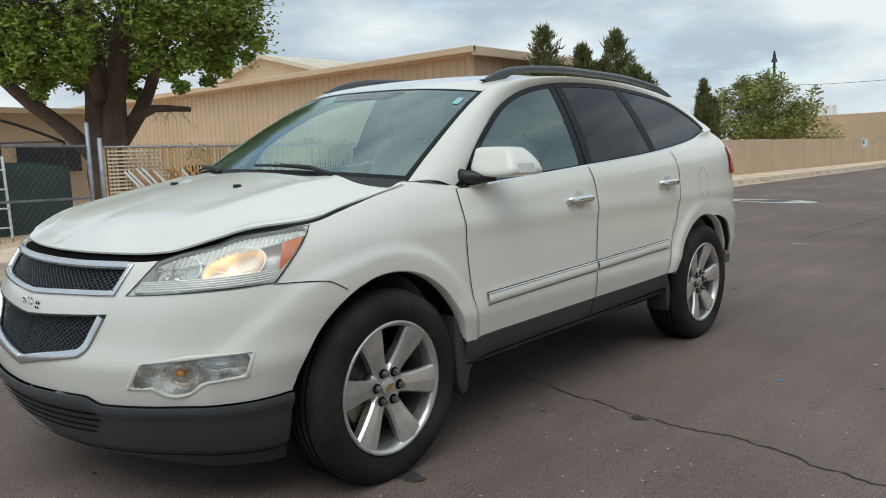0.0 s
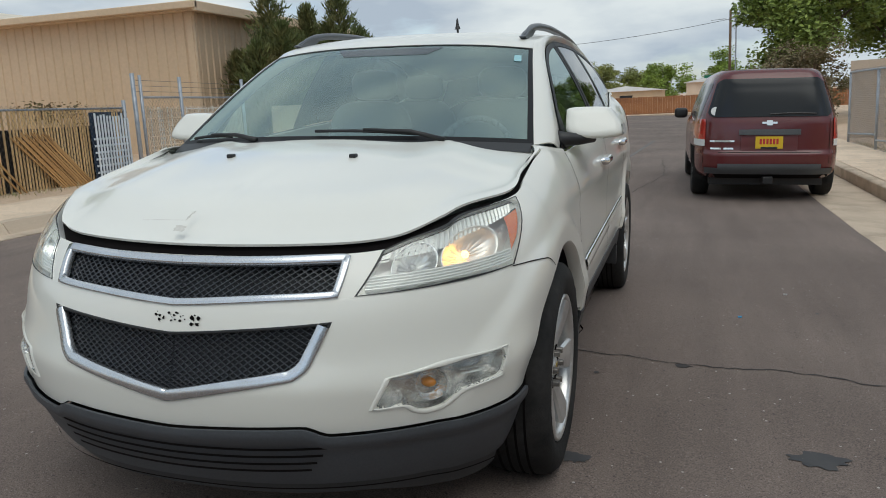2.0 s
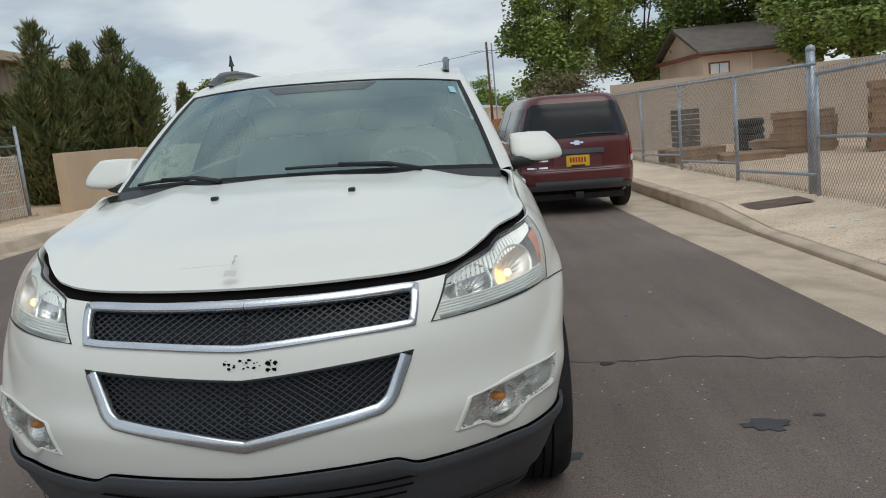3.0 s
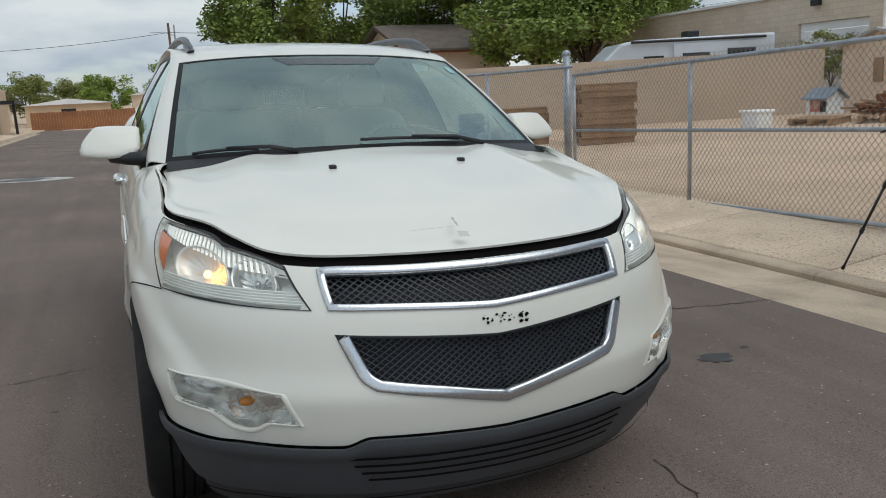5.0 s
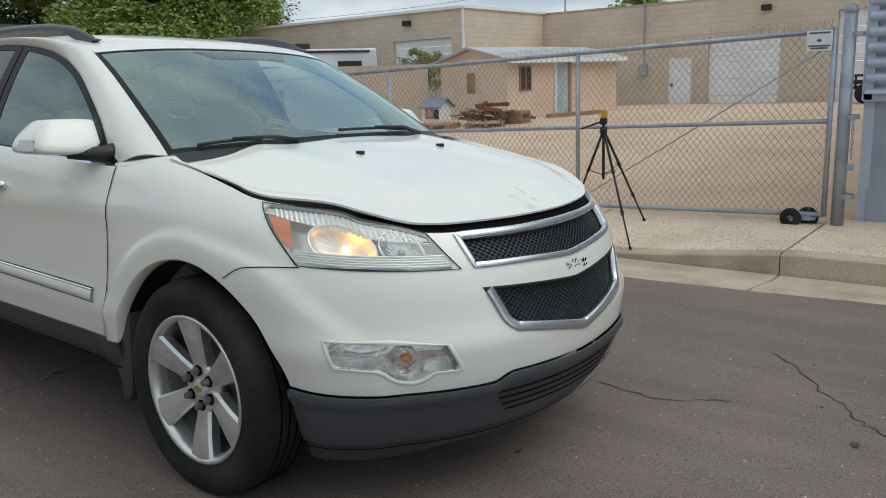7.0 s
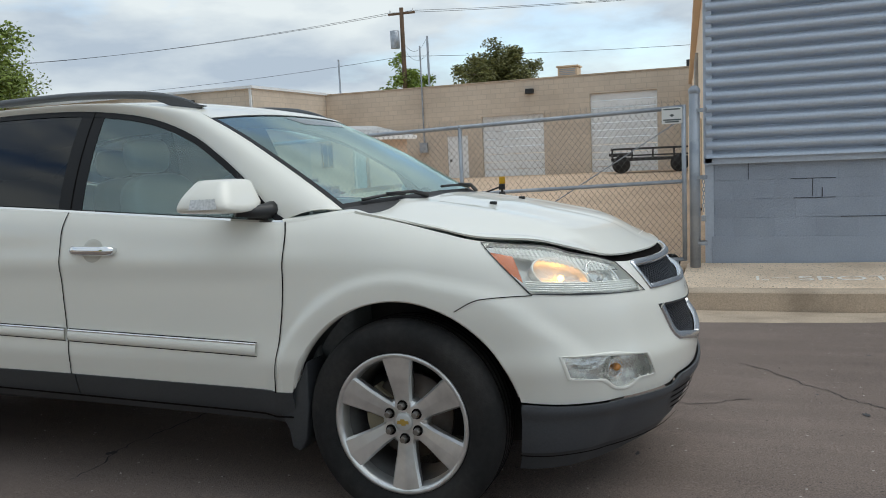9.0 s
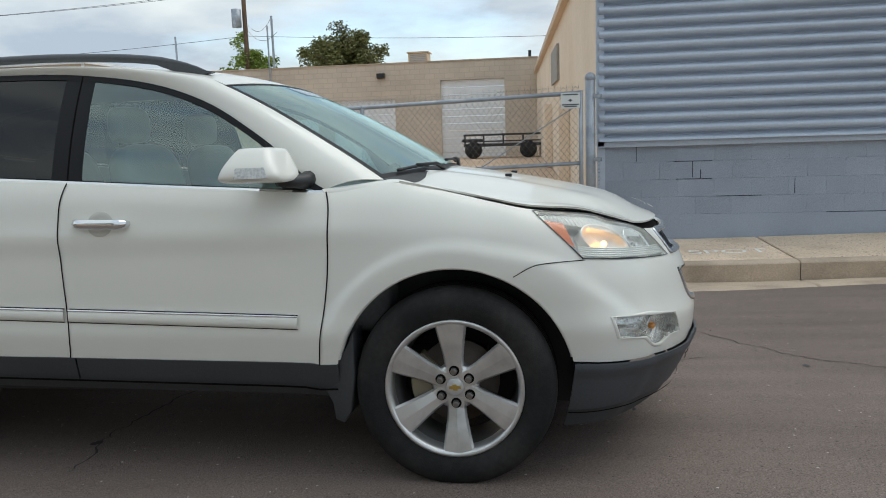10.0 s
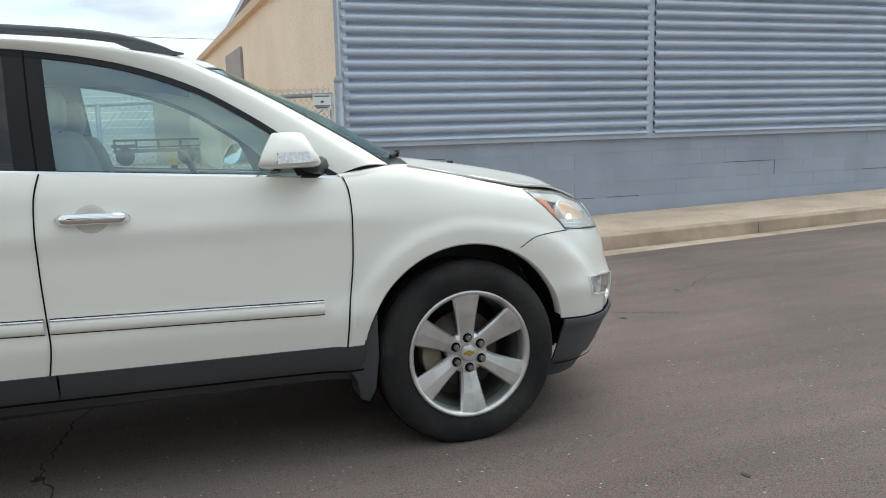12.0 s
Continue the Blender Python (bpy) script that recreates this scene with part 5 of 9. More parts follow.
def U(y, z, out=0.0):
    """The flank above the belt: side windows and pillars."""
    t = (z - BELT(y)) / 0.5
    x = TOPX(min(y, 2.3)) - 0.19 * t - 0.09 * t * t - GLASS_X(y) - 0.012
    p = Vector((x, y, z))
    if out:
        p += Vector((0.92, 0, 0.38)) * out
    return p


def line(pts, n):
    """n + 1 points evenly along a line of points."""
    pts = [Vector(p) for p in pts]
    ls = [0.0]
    for a, b in zip(pts, pts[1:]):
        ls.append(ls[-1] + (b - a).length)
    out, k = [], 0
    for i in range(n + 1):
        d = ls[-1] * i / n
        while k < len(ls) - 2 and d > ls[k + 1]:
            k += 1
        f = (d - ls[k]) / max(1e-9, ls[k + 1] - ls[k])
        out.append(pts[k].lerp(pts[k + 1], min(1, f)))
    return out


def smooth_line(pts, n):
    """The same along a rounded curve through the points."""
    pts = [Vector(p) for p in pts]
    if len(pts) < 3:
        return line(pts, n)
    fine = []
    for i in range(len(pts) - 1):
        p0, p1, p2, p3 = pts[max(i - 1, 0)], pts[i], pts[i + 1], pts[min(i + 2, len(pts) - 1)]
        for k in range(12):
            t = k / 12
            fine.append(0.5 * ((2 * p1) + (p2 - p0) * t + (2 * p0 - 5 * p1 + 4 * p2 - p3) * t * t + (3 * p1 - p0 - 3 * p2 + p3) * t ** 3))
    fine.append(pts[-1])
    return line(fine, n)


def coons(bottom, top, left, right, nu, nv, f, curved=True):
    """A patch between four edges given in the plane of (s, z), laid on the surface f. left and right run from bottom to top."""
    ln = smooth_line if curved else line
    b, t = ln(bottom, nu), ln(top, nu)
    l, r = ln(left, nv), ln(right, nv)
    rows = []
    for j in range(nv + 1):
        v = j / nv
        row = []
        for i in range(nu + 1):
            u = i / nu
            p = b[i] * (1 - v) + t[i] * v + l[j] * (1 - u) + r[j] * u - (b[0] * (1 - u) * (1 - v) + b[-1] * u * (1 - v) + t[0] * (1 - u) * v + t[-1] * u * v)
            row.append(f(p.x, p.y))
        rows.append(row)
    return rows


def crisp(bm, degrees_=50):
    """Keep the rims of a sheet sharp, so that its face shades evenly up to them."""
    bm.normal_update()
    for e in bm.edges:
        if len(e.link_faces) == 2 and e.calc_face_angle() > radians(degrees_):
            e.smooth = False


def flip(rows):
    return [[Vector((-p[0], p[1], p[2])) for p in row] for row in rows]


def shell(name, rows, mat, parent, thick=0.0, label="", both=True, smooth=True):
    """A panel from a table of points on the car's left, and its mirror on the right."""
    made = []
    for side in (0, 1) if both else (0,):
        rr = flip(rows) if side else rows
        me = grid_mesh(name, rr)
        bm = bmesh.new()
        bm.from_mesh(me)
        bmesh.ops.remove_doubles(bm, verts=bm.verts, dist=1e-5)
        c = Vector((0, 1.5, 0.9))
        if bm.faces:
            bm.normal_update()
            tot = sum(f.normal.dot(f.calc_center_median() - c) * f.calc_area() for f in bm.faces)
            if tot < 0:
                bmesh.ops.reverse_faces(bm, faces=bm.faces)
        if thick:
            bm.normal_update()
            bmesh.ops.solidify(bm, geom=bm.faces, thickness=thick)
            crisp(bm)
        bm.to_mesh(me)
        bm.free()
        made.append(link(name, me, mat, parent, label, smooth))
    return made


def ribbon(name, pts, width, mat, parent, f, out=0.003, both=True, label=""):
    """A band along a line in the plane of (s, z), laid a little above the surface f."""
    pts = [Vector(p) for p in pts]
    rows = [[], []]
    for i, p in enumerate(pts):
        d = (pts[min(i + 1, len(pts) - 1)] - pts[max(i - 1, 0)])
        d = d.normalized() if d.length > 1e-9 else Vector((1, 0))
        nrm = Vector((-d.y, d.x))
        for k, sgn in enumerate((-0.5, 0.5)):
            q = p + nrm * width * sgn
            rows[k].append(f(q.x, q.y, out))
    return shell(name, rows, mat, parent, 0, label, both)


car = thing("white_suv", "pearl white SUV with grey lower cladding and a damaged bonnet edge", "car", m=LEVEL)

# ---- body sides: one skin from sill to belt, with wheel arches and openings cut into it ----
ARCH_R = 0.462


def in_poly(p, poly):
    c = False
    j = len(poly) - 1
    for i in range(len(poly)):
        a, b = poly[i], poly[j]
        if (a[1] > p[1]) != (b[1] > p[1]) and p[0] < (b[0] - a[0]) * (p[1] - a[1]) / (b[1] - a[1]) + a[0]:
            c = not c
        j = i
    return c


def near_poly(p, poly):
    best, bd = p, 1e9
    for a, b in zip(poly, poly[1:] + poly[:1]):
        a, b, q = Vector(a), Vector(b), Vector(p)
        d = b - a
        t = max(0, min(1, (q - a).dot(d) / max(1e-12, d.length_squared)))
        c = a + d * t
        if (c - q).length < bd:
            best, bd = c, (c - q).length
    return best


def skin(name, s0, s1, step, zlo, zhi, nz, f, cuts, mat, parent):
    """A sheet over (s, z) from zlo(s) to zhi(s), with the outlines in cuts removed; its border is drawn onto them."""
    ns = max(2, int((s1 - s0) / step))
    pr = []
    for i in range(ns + 1):
        s = s0 + (s1 - s0) * i / ns
        a, b = zlo(s), zhi(s)
        pr.append([[s, a + (b - a) * j / nz] for j in range(nz + 1)])
    inside = [[any(in_poly(p, c) for c in cuts) for p in col] for col in pr]
    for i in range(ns + 1):
        for j in range(nz + 1):
            if inside[i][j]:
                out = False
                for di in (-1, 0, 1):
                    for dj in (-1, 0, 1):
                        a, b = i + di, j + dj
                        if 0 <= a <= ns and 0 <= b <= nz and not inside[a][b]:
                            out = True
                if out:
                    for c in cuts:
                        if in_poly(pr[i][j], c):
                            q = near_poly(pr[i][j], c)
                            pr[i][j] = [q.x, q.y]
                            inside[i][j] = 2
                            break
    V, idx, F = [], {}, []
    for i in range(ns + 1):
        for j in range(nz + 1):
            if inside[i][j] != True or inside[i][j] == 2:
                idx[i, j] = len(V)
                V.append(tuple(f(*pr[i][j])))
    for i in range(ns):
        for j in range(nz):
            k = [(i, j), (i + 1, j), (i + 1, j + 1), (i, j + 1)]
            if all(q in idx for q in k) and not all(inside[a][b] == 2 for a, b in k):
                F.append([idx[q] for q in k])
    for side in (1, -1):
        me = bpy.data.meshes.new(name)
        me.from_pydata([(x * side, y, z) for x, y, z in V], [], F if side == 1 else [q[::-1] for q in F])
        bm = bmesh.new()
        bm.from_mesh(me)
        bmesh.ops.remove_doubles(bm, verts=bm.verts, dist=1e-5)
        bm.normal_update()
        bmesh.ops.solidify(bm, geom=bm.faces, thickness=0.012)
        crisp(bm)
        bm.to_mesh(me)
        bm.free()
        link(name, me, mat, parent, "", True)


def arch(ay, az, r, n=40):
    return [(ay + r * math.cos(k * math.tau / n), az + r * math.sin(k * math.tau / n)) for k in range(n)]


def arch_front():
    """The front arch's outline; its forward half leans on the corner of the nose."""
    pts = []
    for k in range(48):
        a = k * math.tau / 48
        y, z = ARCH_R * math.cos(a), 0.385 + ARCH_R * math.sin(a)
        pts.append((side_s(y, max(z, 0.3)), z))
    return pts


ARCH_F = arch_front()
ARCH_B = arch(3.02, 0.385, ARCH_R)


def fs(x, z):
    return (front_s(x, z), z)


def ss(y, z):
    return (side_s(y, z), z)


# lamps and grille outlines, on the car's left half
S0 = YC - 1.25
HL_BOT = [fs(0.512, 0.826), fs(0.64, 0.833), fs(0.79, 0.846), ss(-0.49, 0.862)]
HL_TOP = [fs(0.560, 0.938), fs(0.62, 0.965), fs(0.70, 0.993), ss(-0.52, 1.020), ss(-0.305, 1.047)]
HL_OUT = [ss(-0.49, 0.862), ss(-0.40, 0.955), ss(-0.305, 1.047)]
HL_IN = [HL_BOT[0], HL_TOP[0]]
GU_TOP = [(S0 - 0.05, 0.927), (S0, 0.927), fs(0.25, 0.930), fs(0.45, 0.934), fs(0.482, 0.928)]
GU_BOT = [(S0 - 0.05, 0.799), (S0, 0.799), fs(0.25, 0.814), fs(0.42, 0.821), fs(0.471, 0.824)]
GL_TOP = [(S0 - 0.05, 0.729), (S0, 0.729), fs(0.25, 0.748), fs(0.464, 0.764)]
GL_BOT = [(S0 - 0.05, 0.539), (S0, 0.539), fs(0.164, 0.572), fs(0.30, 0.596), fs(0.372, 0.609)]
GL_SIDE = [GL_BOT[-1], fs(0.408, 0.636), fs(0.430, 0.682), GL_TOP[-1]]
FOG_BOT = [fs(0.572, 0.519), fs(0.61, 0.520), fs(0.652, 0.521), fs(0.672, 0.503), fs(0.70, 0.494), fs(0.735, 0.501), fs(0.762, 0.521), fs(0.785, 0.541), fs(0.83, 0.550), fs(0.876, 0.558)]
FOG_TOP = [fs(0.614, 0.604), fs(0.66, 0.610), fs(0.70, 0.616), fs(0.75, 0.623), fs(0.80, 0.629), fs(0.887, 0.640)]
FOG_IN = [FOG_BOT[0], FOG_TOP[0]]
FOG_OUT = [FOG_BOT[-1], FOG_TOP[-1]]


def outline(bottom, top, left, right, n=24):
    b, t, l, r = smooth_line(bottom, n), smooth_line(top, n), smooth_line(left, 8), smooth_line(right, 8)
    return [(p.x, p.y) for p in b[:-1] + r[:-1] + t[::-1][:-1] + l[::-1][:-1]]


HL = outline(HL_BOT, HL_TOP, HL_IN, HL_OUT)
GU = outline(GU_BOT, GU_TOP, [GU_BOT[0], GU_TOP[0]], [GU_BOT[-1], GU_TOP[-1]], 30)
GL = outline(GL_BOT, GL_TOP, [GL_BOT[0], GL_TOP[0]], GL_SIDE)
FOG = outline(FOG_BOT, FOG_TOP, FOG_IN, FOG_OUT)
HOODLINE = curve((YC - 1.25, fs(0.30, 0.9)[0], fs(0.48, 0.93)[0], fs(0.56, 0.95)[0], fs(0.70, 0.99)[0], side_s(-0.52, 1.02), side_s(-0.30, 1.05), 0.05, 0.2), (0.945, 0.947, 0.950, 0.957, 1.004, 1.028, 1.056, 1.138, 1.168))
SILL = curve((YC - 1.25, fs(0.23, 0.47)[0], fs(0.39, 0.47)[0], fs(0.46, 0.45)[0], fs(0.6, 0.45)[0], fs(0.82, 0.45)[0], side_s(-0.45, 0.45), -0.2, 0.4, 0.55, 1.58, 2.5, 2.7, 3.4, 3.6, 4.65), (0.464, 0.474, 0.478, 0.452, 0.454, 0.460, 0.472, 0.474, 0.474, 0.476, 0.494, 0.514, 0.53, 0.54, 0.49, 0.49))


def belt_top(s):
    y = S(s, 0.9).y
    return HOODLINE(s) - 0.011 * (1 - ease((s + 0.75) / 0.45)) - 0.004 if s < 0.2 else BELT(y) - 0.004 * (1 - ease((s - 0.2) / 0.2))


cut0 = [(p[0], p[1]) for p in ARCH_F]
skin("bumper_cover", YC - 1.25, side_s(-0.20, 0.8), 0.016, SILL, belt_top, 44, S, [cut0, HL, GU, GL, FOG], PAINT, car)
skin("front_wing", side_s(-0.20, 0.8), 0.4885, 0.016, SILL, belt_top, 44, S, [cut0, HL], PAINT, car)
skin("front_door", 0.4885, 1.5665, 0.03, SILL, belt_top, 40, S, [], PAINT, car)
skin("rear_door", 1.5665, 2.6235, 0.02, SILL, belt_top, 40, S, [ARCH_B], PAINT, car)
skin("rear_quarter", 2.6235, YR + 1.5, 0.02, SILL, belt_top, 40, S, [ARCH_B], PAINT, car)

# ---- bonnet ----
HOOD_Z = curve((-0.95, -0.885, -0.84, -0.78, -0.70, -0.55, -0.40, -0.20, 0.0, 0.15, 0.3), (0.925, 0.958, 0.994, 1.024, 1.052, 1.092, 1.125, 1.166, 1.198, 1.220, 1.240))


def hood_z(x, y):
    return HOOD_Z(y) - 0.075 * (abs(x) / 0.78) ** 2.2 + 0.012 * math.exp(-((abs(x) - 0.50) / 0.10) ** 2) * max(0, min(1, (y + 0.85) / 0.4)) - 0.006 * math.exp(-(x / 0.03) ** 2) * max(0, min(1, (-0.3 - y) / 0.4))


hood_rows = []
edge_s = [YC - 1.25 + (0.20 - (YC - 1.25)) * k / 56 for k in range(57)]
edge = []
for s in edge_s:
    z = HOODLINE(s)
    p = S(s, z)
    edge.append(Vector((p.x, p.y, z)))
rear_pts = smooth_line([(0.0, 0.10, 0), (0.30, 0.12, 0), (0.60, 0.20, 0), (0.80, 0.30, 0)], 57)
for i, e in enumerate(edge):
    row = []
    r = rear_pts[i]
    n = 22
    ex, ey = e.x * 0.992, e.y + (0.012 if i < 20 else 0.004)
    for k in range(n + 1):
        t = k / n
        x, y = ex * (1 - t) + r.x * t, ey * (1 - t) + r.y * t
        z = hood_z(x, y)
        lift = 0.006 * (1 - ease((e.y + 0.4) / 0.4))
        ze = e.z + 0.020 + lift
        f = math.exp(-(t * n / 2.6) ** 2)
        row.append(Vector((x, y, z * (1 - f) + f * min(ze, z + 0.02) if k else ze - 0.012)))
    hood_rows.append(row)
full = [[Vector((-p.x, p.y, p.z)) for p in row] for row in hood_rows[:0:-1]] + hood_rows
shell("bonnet", full, PAINT, car, 0.008, "", False)
# dark strip for the shade in the gap under the bonnet's front edge
gap_rows = [[S(s, HOODLINE(s) + 0.006 + 0.022 * (1 - ease((s + 0.95) / 0.4)), -0.020) for s in edge_s], [S(s, HOODLINE(s) - 0.036, -0.018) for s in edge_s]]
shell("bonnet_gap", gap_rows, GAP, car, 0, "dark strip for the shade in the open gap under the bonnet edge")

# ---- windscreen, pillars, roof ----
WS_EDGE = [(0.800, 0.275, 1.180), (0.775, 0.40, 1.264), (0.748, 0.54, 1.352), (0.720, 0.68, 1.437), (0.692, 0.82, 1.516), (0.665, 0.965, 1.588)]
we = smooth_line(WS_EDGE, 24)
ws_rows = []
for j, e in enumerate(we):
    v = j / 24
    yc, zc = 0.09 + (0.86 - 0.09) * v, 1.205 + (1.618 - 1.205) * v + 0.02 * math.sin(math.pi * v)
    row = []
    for i in range(-16, 17):
        a = i / 16
        k = abs(a) ** 2.6
        row.append(Vector((e.x * a, yc + (e.y - yc) * k, zc + (e.z - zc) * k)))
    ws_rows.append(row)
shell("windscreen", ws_rows, GLASS_FRONT, car, 0, "tinted windscreen with a black border", False)


def ws_point(a, v, lift=0.0):
    j = min(23.999, max(0, v * 24))
    i = min(31.999, max(0, (a + 1) * 16))
    r0, r1 = ws_rows[int(j)], ws_rows[int(j) + 1]
    fi, fj = i - int(i), j - int(j)
    p = (r0[int(i)] * (1 - fi) + r0[int(i) + 1] * fi) * (1 - fj) + (r1[int(i)] * (1 - fi) + r1[int(i) + 1] * fi) * fj
    return p + Vector((0, -0.5, 0.86)) * lift


FRIT = [((-1, 1), (0.0, 0.04)), ((-1, 1), (0.988, 1.0))]
for (a0, a1), (v0, v1) in FRIT:
    shell("windscreen_border", [[ws_point(a0 + (a1 - a0) * i / 40, v0 + (v1 - v0) * j / 3, 0.002) for i in range(41)] for j in range(4)], BLACK_GLOSS, car, 0, "", False)
shell("windscreen_border", [[ws_point(a, j / 24, 0.002) for a in (0.972, 0.986, 1.0)] for j in range(25)], BLACK_GLOSS, car)

WIN_TOP = [(0.50, 1.150), (0.585, 1.205), (0.71, 1.315), (0.86, 1.420), (1.03, 1.518), (1.25, 1.598), (1.5, 1.646), (1.82, 1.672), (2.3, 1.670), (2.84, 1.618), (3.15, 1.530), (3.40, 1.405)]
ROOF_EDGE = WS_EDGE + [(0.655, 1.08, 1.634), (0.645, 1.4, 1.680), (0.640, 1.8, 1.698), (0.63, 2.4, 1.692), (0.61, 2.95, 1.650), (0.58, 3.35, 1.590), (0.55, 3.62, 1.525)]
wt = smooth_line([(a, b, 0) for a, b in WIN_TOP], 60)
re_ = smooth_line(ROOF_EDGE, 60)
rows = []
for k in range(9):
    t = k / 8
    row = []
    for a, b in zip(wt, re_):
        p = U(a.x, a.y, -0.004)
        q = p.lerp(b, t)
        bul = 0.028 * math.sin(math.pi * t)
        row.append(q + Vector((0.75, -0.15, 0.65)) * bul)
    rows.append(row)
shell("roof_pillar", rows, PAINT, car, 0.006)
ROOF_Z = curve((0.86, 1.0, 1.2, 1.6, 2.0, 2.5, 3.0, 3.4, 3.75), (1.618, 1.660, 1.694, 1.730, 1.742, 1.734, 1.700, 1.648, 1.575))
rows = []
k0 = next(k for k, b in enumerate(re_) if b.y > 0.975)
for i, b in enumerate(re_[k0:]):
    row = []
    for k in range(-12, 13):
        a = k / 12
        y = b.y - (0.125 * (1 - abs(a) ** 2.6)) * max(0, 1 - i / 18) + 0.14 * (1 - a * a) * max(0, (i - 37) / 10)
        zc = ROOF_Z(y)
        row.append(Vector((b.x * a, y, zc + (b.z - zc) * abs(a) ** 2.4)))
    rows.append(row)
rows.insert(0, [ws_point(k / 12, 1.0, 0.004) for k in range(-12, 13)])
shell("roof", rows, PAINT, car, 0.006, "", False)
# rear glass and hatch
rr = rows[-1]
hat = []
for j in range(13):
    v = j / 12
    row = []
    for p in rr:
        q = Vector((p.x * 1.5, 4.05 - 0.25 * (abs(p.x) / 0.55) ** 3, 1.0))
        row.append(p.lerp(q, v) + Vector((0, 0.06 * math.sin(math.pi * v), 0)))
    hat.append(row)
shell("hatch_glass", hat[:8], GLASS_DARK, car, 0, "", False)
shell("hatch", hat[7:], PAINT, car, 0.006, "", False)
qt = smooth_line([U(3.34, 1.40, -0.004), re_[-1]] + [hat[j][-1] for j in (3, 6, 9, 12)], 20)
qb = [S(side_s(3.30 + 0.62 * i / 20, 1.38), BELT(3.30 + 0.62 * i / 20) - 0.004) for i in range(21)]
shell("rear_quarter_upper", [[p.lerp(q, k / 6) + Vector((0.8, 0.3, 0.3)) * 0.012 * math.sin(math.pi * k / 6) for p, q in zip(qb, qt)] for k in range(7)], PAINT, car, 0.006)
# corner between the wing, the bonnet and the windscreen pillar
ct = [Vector((0.795, 0.25, 1.181)).lerp(U(0.51, 1.152, 0.0), i / 10) for i in range(11)]
cb_ = [S(0.15 + 0.345 * i / 10, BELT(0.15 + 0.345 * i / 10) - 0.003) for i in range(11)]
shell("wing_corner", [[p.lerp(q, k / 5) + Vector((0.5, 0, 0.8)) * 0.006 * math.sin(math.pi * k / 5) for p, q in zip(cb_, ct)] for k in range(6)], PAINT, car, 0.004)

# side windows: pane, black frame and bright lower trim
def pane(name, b0, b1, t0, t1, mat, label):
    """A side window between a slanting front and rear edge (y at the bottom, y at the top)."""
    zt = curve([p[0] for p in WIN_TOP], [p[1] for p in WIN_TOP])
    rows_ = []
    for j in range(13):
        v = j / 12
        row_ = []
        for i in range(21):
            u = i / 20
            yb, yt = b0 + (b1 - b0) * u, t0 + (t1 - t0) * u
            zb, z1 = BELT(yb) + 0.012, max(zt(yt) - 0.020, BELT(yt) + 0.016)
            row_.append(U(yb + (yt - yb) * v, zb + (z1 - zb) * v, 0.0))
        rows_.append(row_)
    return shell(name, rows_, mat, car, 0, label)


pane("side_window", 0.60, 1.52, 0.70, 1.56, GLASS_SIDE, "clear green-tinted front door glass")
pane("side_window", 1.61, 2.39, 1.645, 2.27, GLASS_DARK, "dark privacy glass")
pane("side_window", 2.43, 3.36, 2.32, 3.22, GLASS_DARK, "dark privacy glass")


def pillar(name, b0, b1, t0, t1, mat, out):
    zt = curve([p[0] for p in WIN_TOP], [p[1] for p in WIN_TOP])
    rows_ = []
    for j in range(11):
        v = j / 10
        rows_.append([])
        for i in range(4):
            u = i / 3
            yb, yt = b0 + (b1 - b0) * u, t0 + (t1 - t0) * u
            zb, z1 = BELT(yb) + 0.004, zt(yt) - 0.004
            rows_[-1].append(U(yb + (yt - yb) * v, zb + (z1 - zb) * v, out))
    return shell(name, rows_, mat, car, 0.004)


pillar("door_pillar", 1.508, 1.64, 1.548, 1.68, BLACK_GLOSS, 0.002)
pillar("door_gap", 1.566, 1.572, 1.606, 1.612, GAP, 0.0035)
pillar("door_pillar", 2.37, 2.45, 2.25, 2.34, BLACK_GLOSS, 0.002)
pillar("mirror_sail", 0.565, 0.66, 0.655, 0.755, DARK, 0.003)
ribbon("window_frame", [(p.x, p.y - 0.012) for p in wt], 0.024, BLACK_GLOSS, car, U, 0.003)
ribbon("window_trim", [(0.50 + 2.80 * i / 50, BELT(0.50 + 2.80 * i / 50) - 0.001) for i in range(51)] + [(3.36, 1.391), (3.40, 1.406)], 0.013, CHROME, car, U, 0.006, True, "bright chrome window trim")

# ---- shut lines ----
for name, pts in (("door_gap", [(0.488, 1.14), (0.472, 1.08), (0.472, 0.95), (0.480, 0.80), (0.505, 0.62), (0.522, 0.474)]),
                  ("door_gap", [(1.562, 1.205), (1.584, 1.10), (1.586, 0.90), (1.578, 0.70), (1.572, 0.60), (1.587, 0.495)]),
                  ("door_gap", [(2.62, 1.27), (2.63, 1.10), (2.58, 0.85), (2.52, 0.76), (2.47, 0.60), (2.46, 0.51)])):
    ribbon(name, smooth_line(pts, 30), 0.0055, GAP, car, S, 0.0035)
ribbon("bumper_gap", smooth_line([ss(-0.50, 0.858), ss(-0.36, 0.855), ss(-0.30, 0.845), ss(-0.235, 0.81)], 16), 0.0032, GAP, car, S, 0.003)
fuel = [(3.0 + 0.075 * math.cos(k * math.tau / 24), 1.05 + 0.105 * math.sin(k * math.tau / 24)) for k in range(25)]
ribbon("fuel_flap_gap", fuel, 0.0025, CLAD, car, S, 0.003, False)

# ---- grey lower cladding ----
VAL_LOW = curve((YC - 1.25, fs(0.5, 0.3)[0], side_s(-0.47, 0.3)), (0.268, 0.268, 0.262))


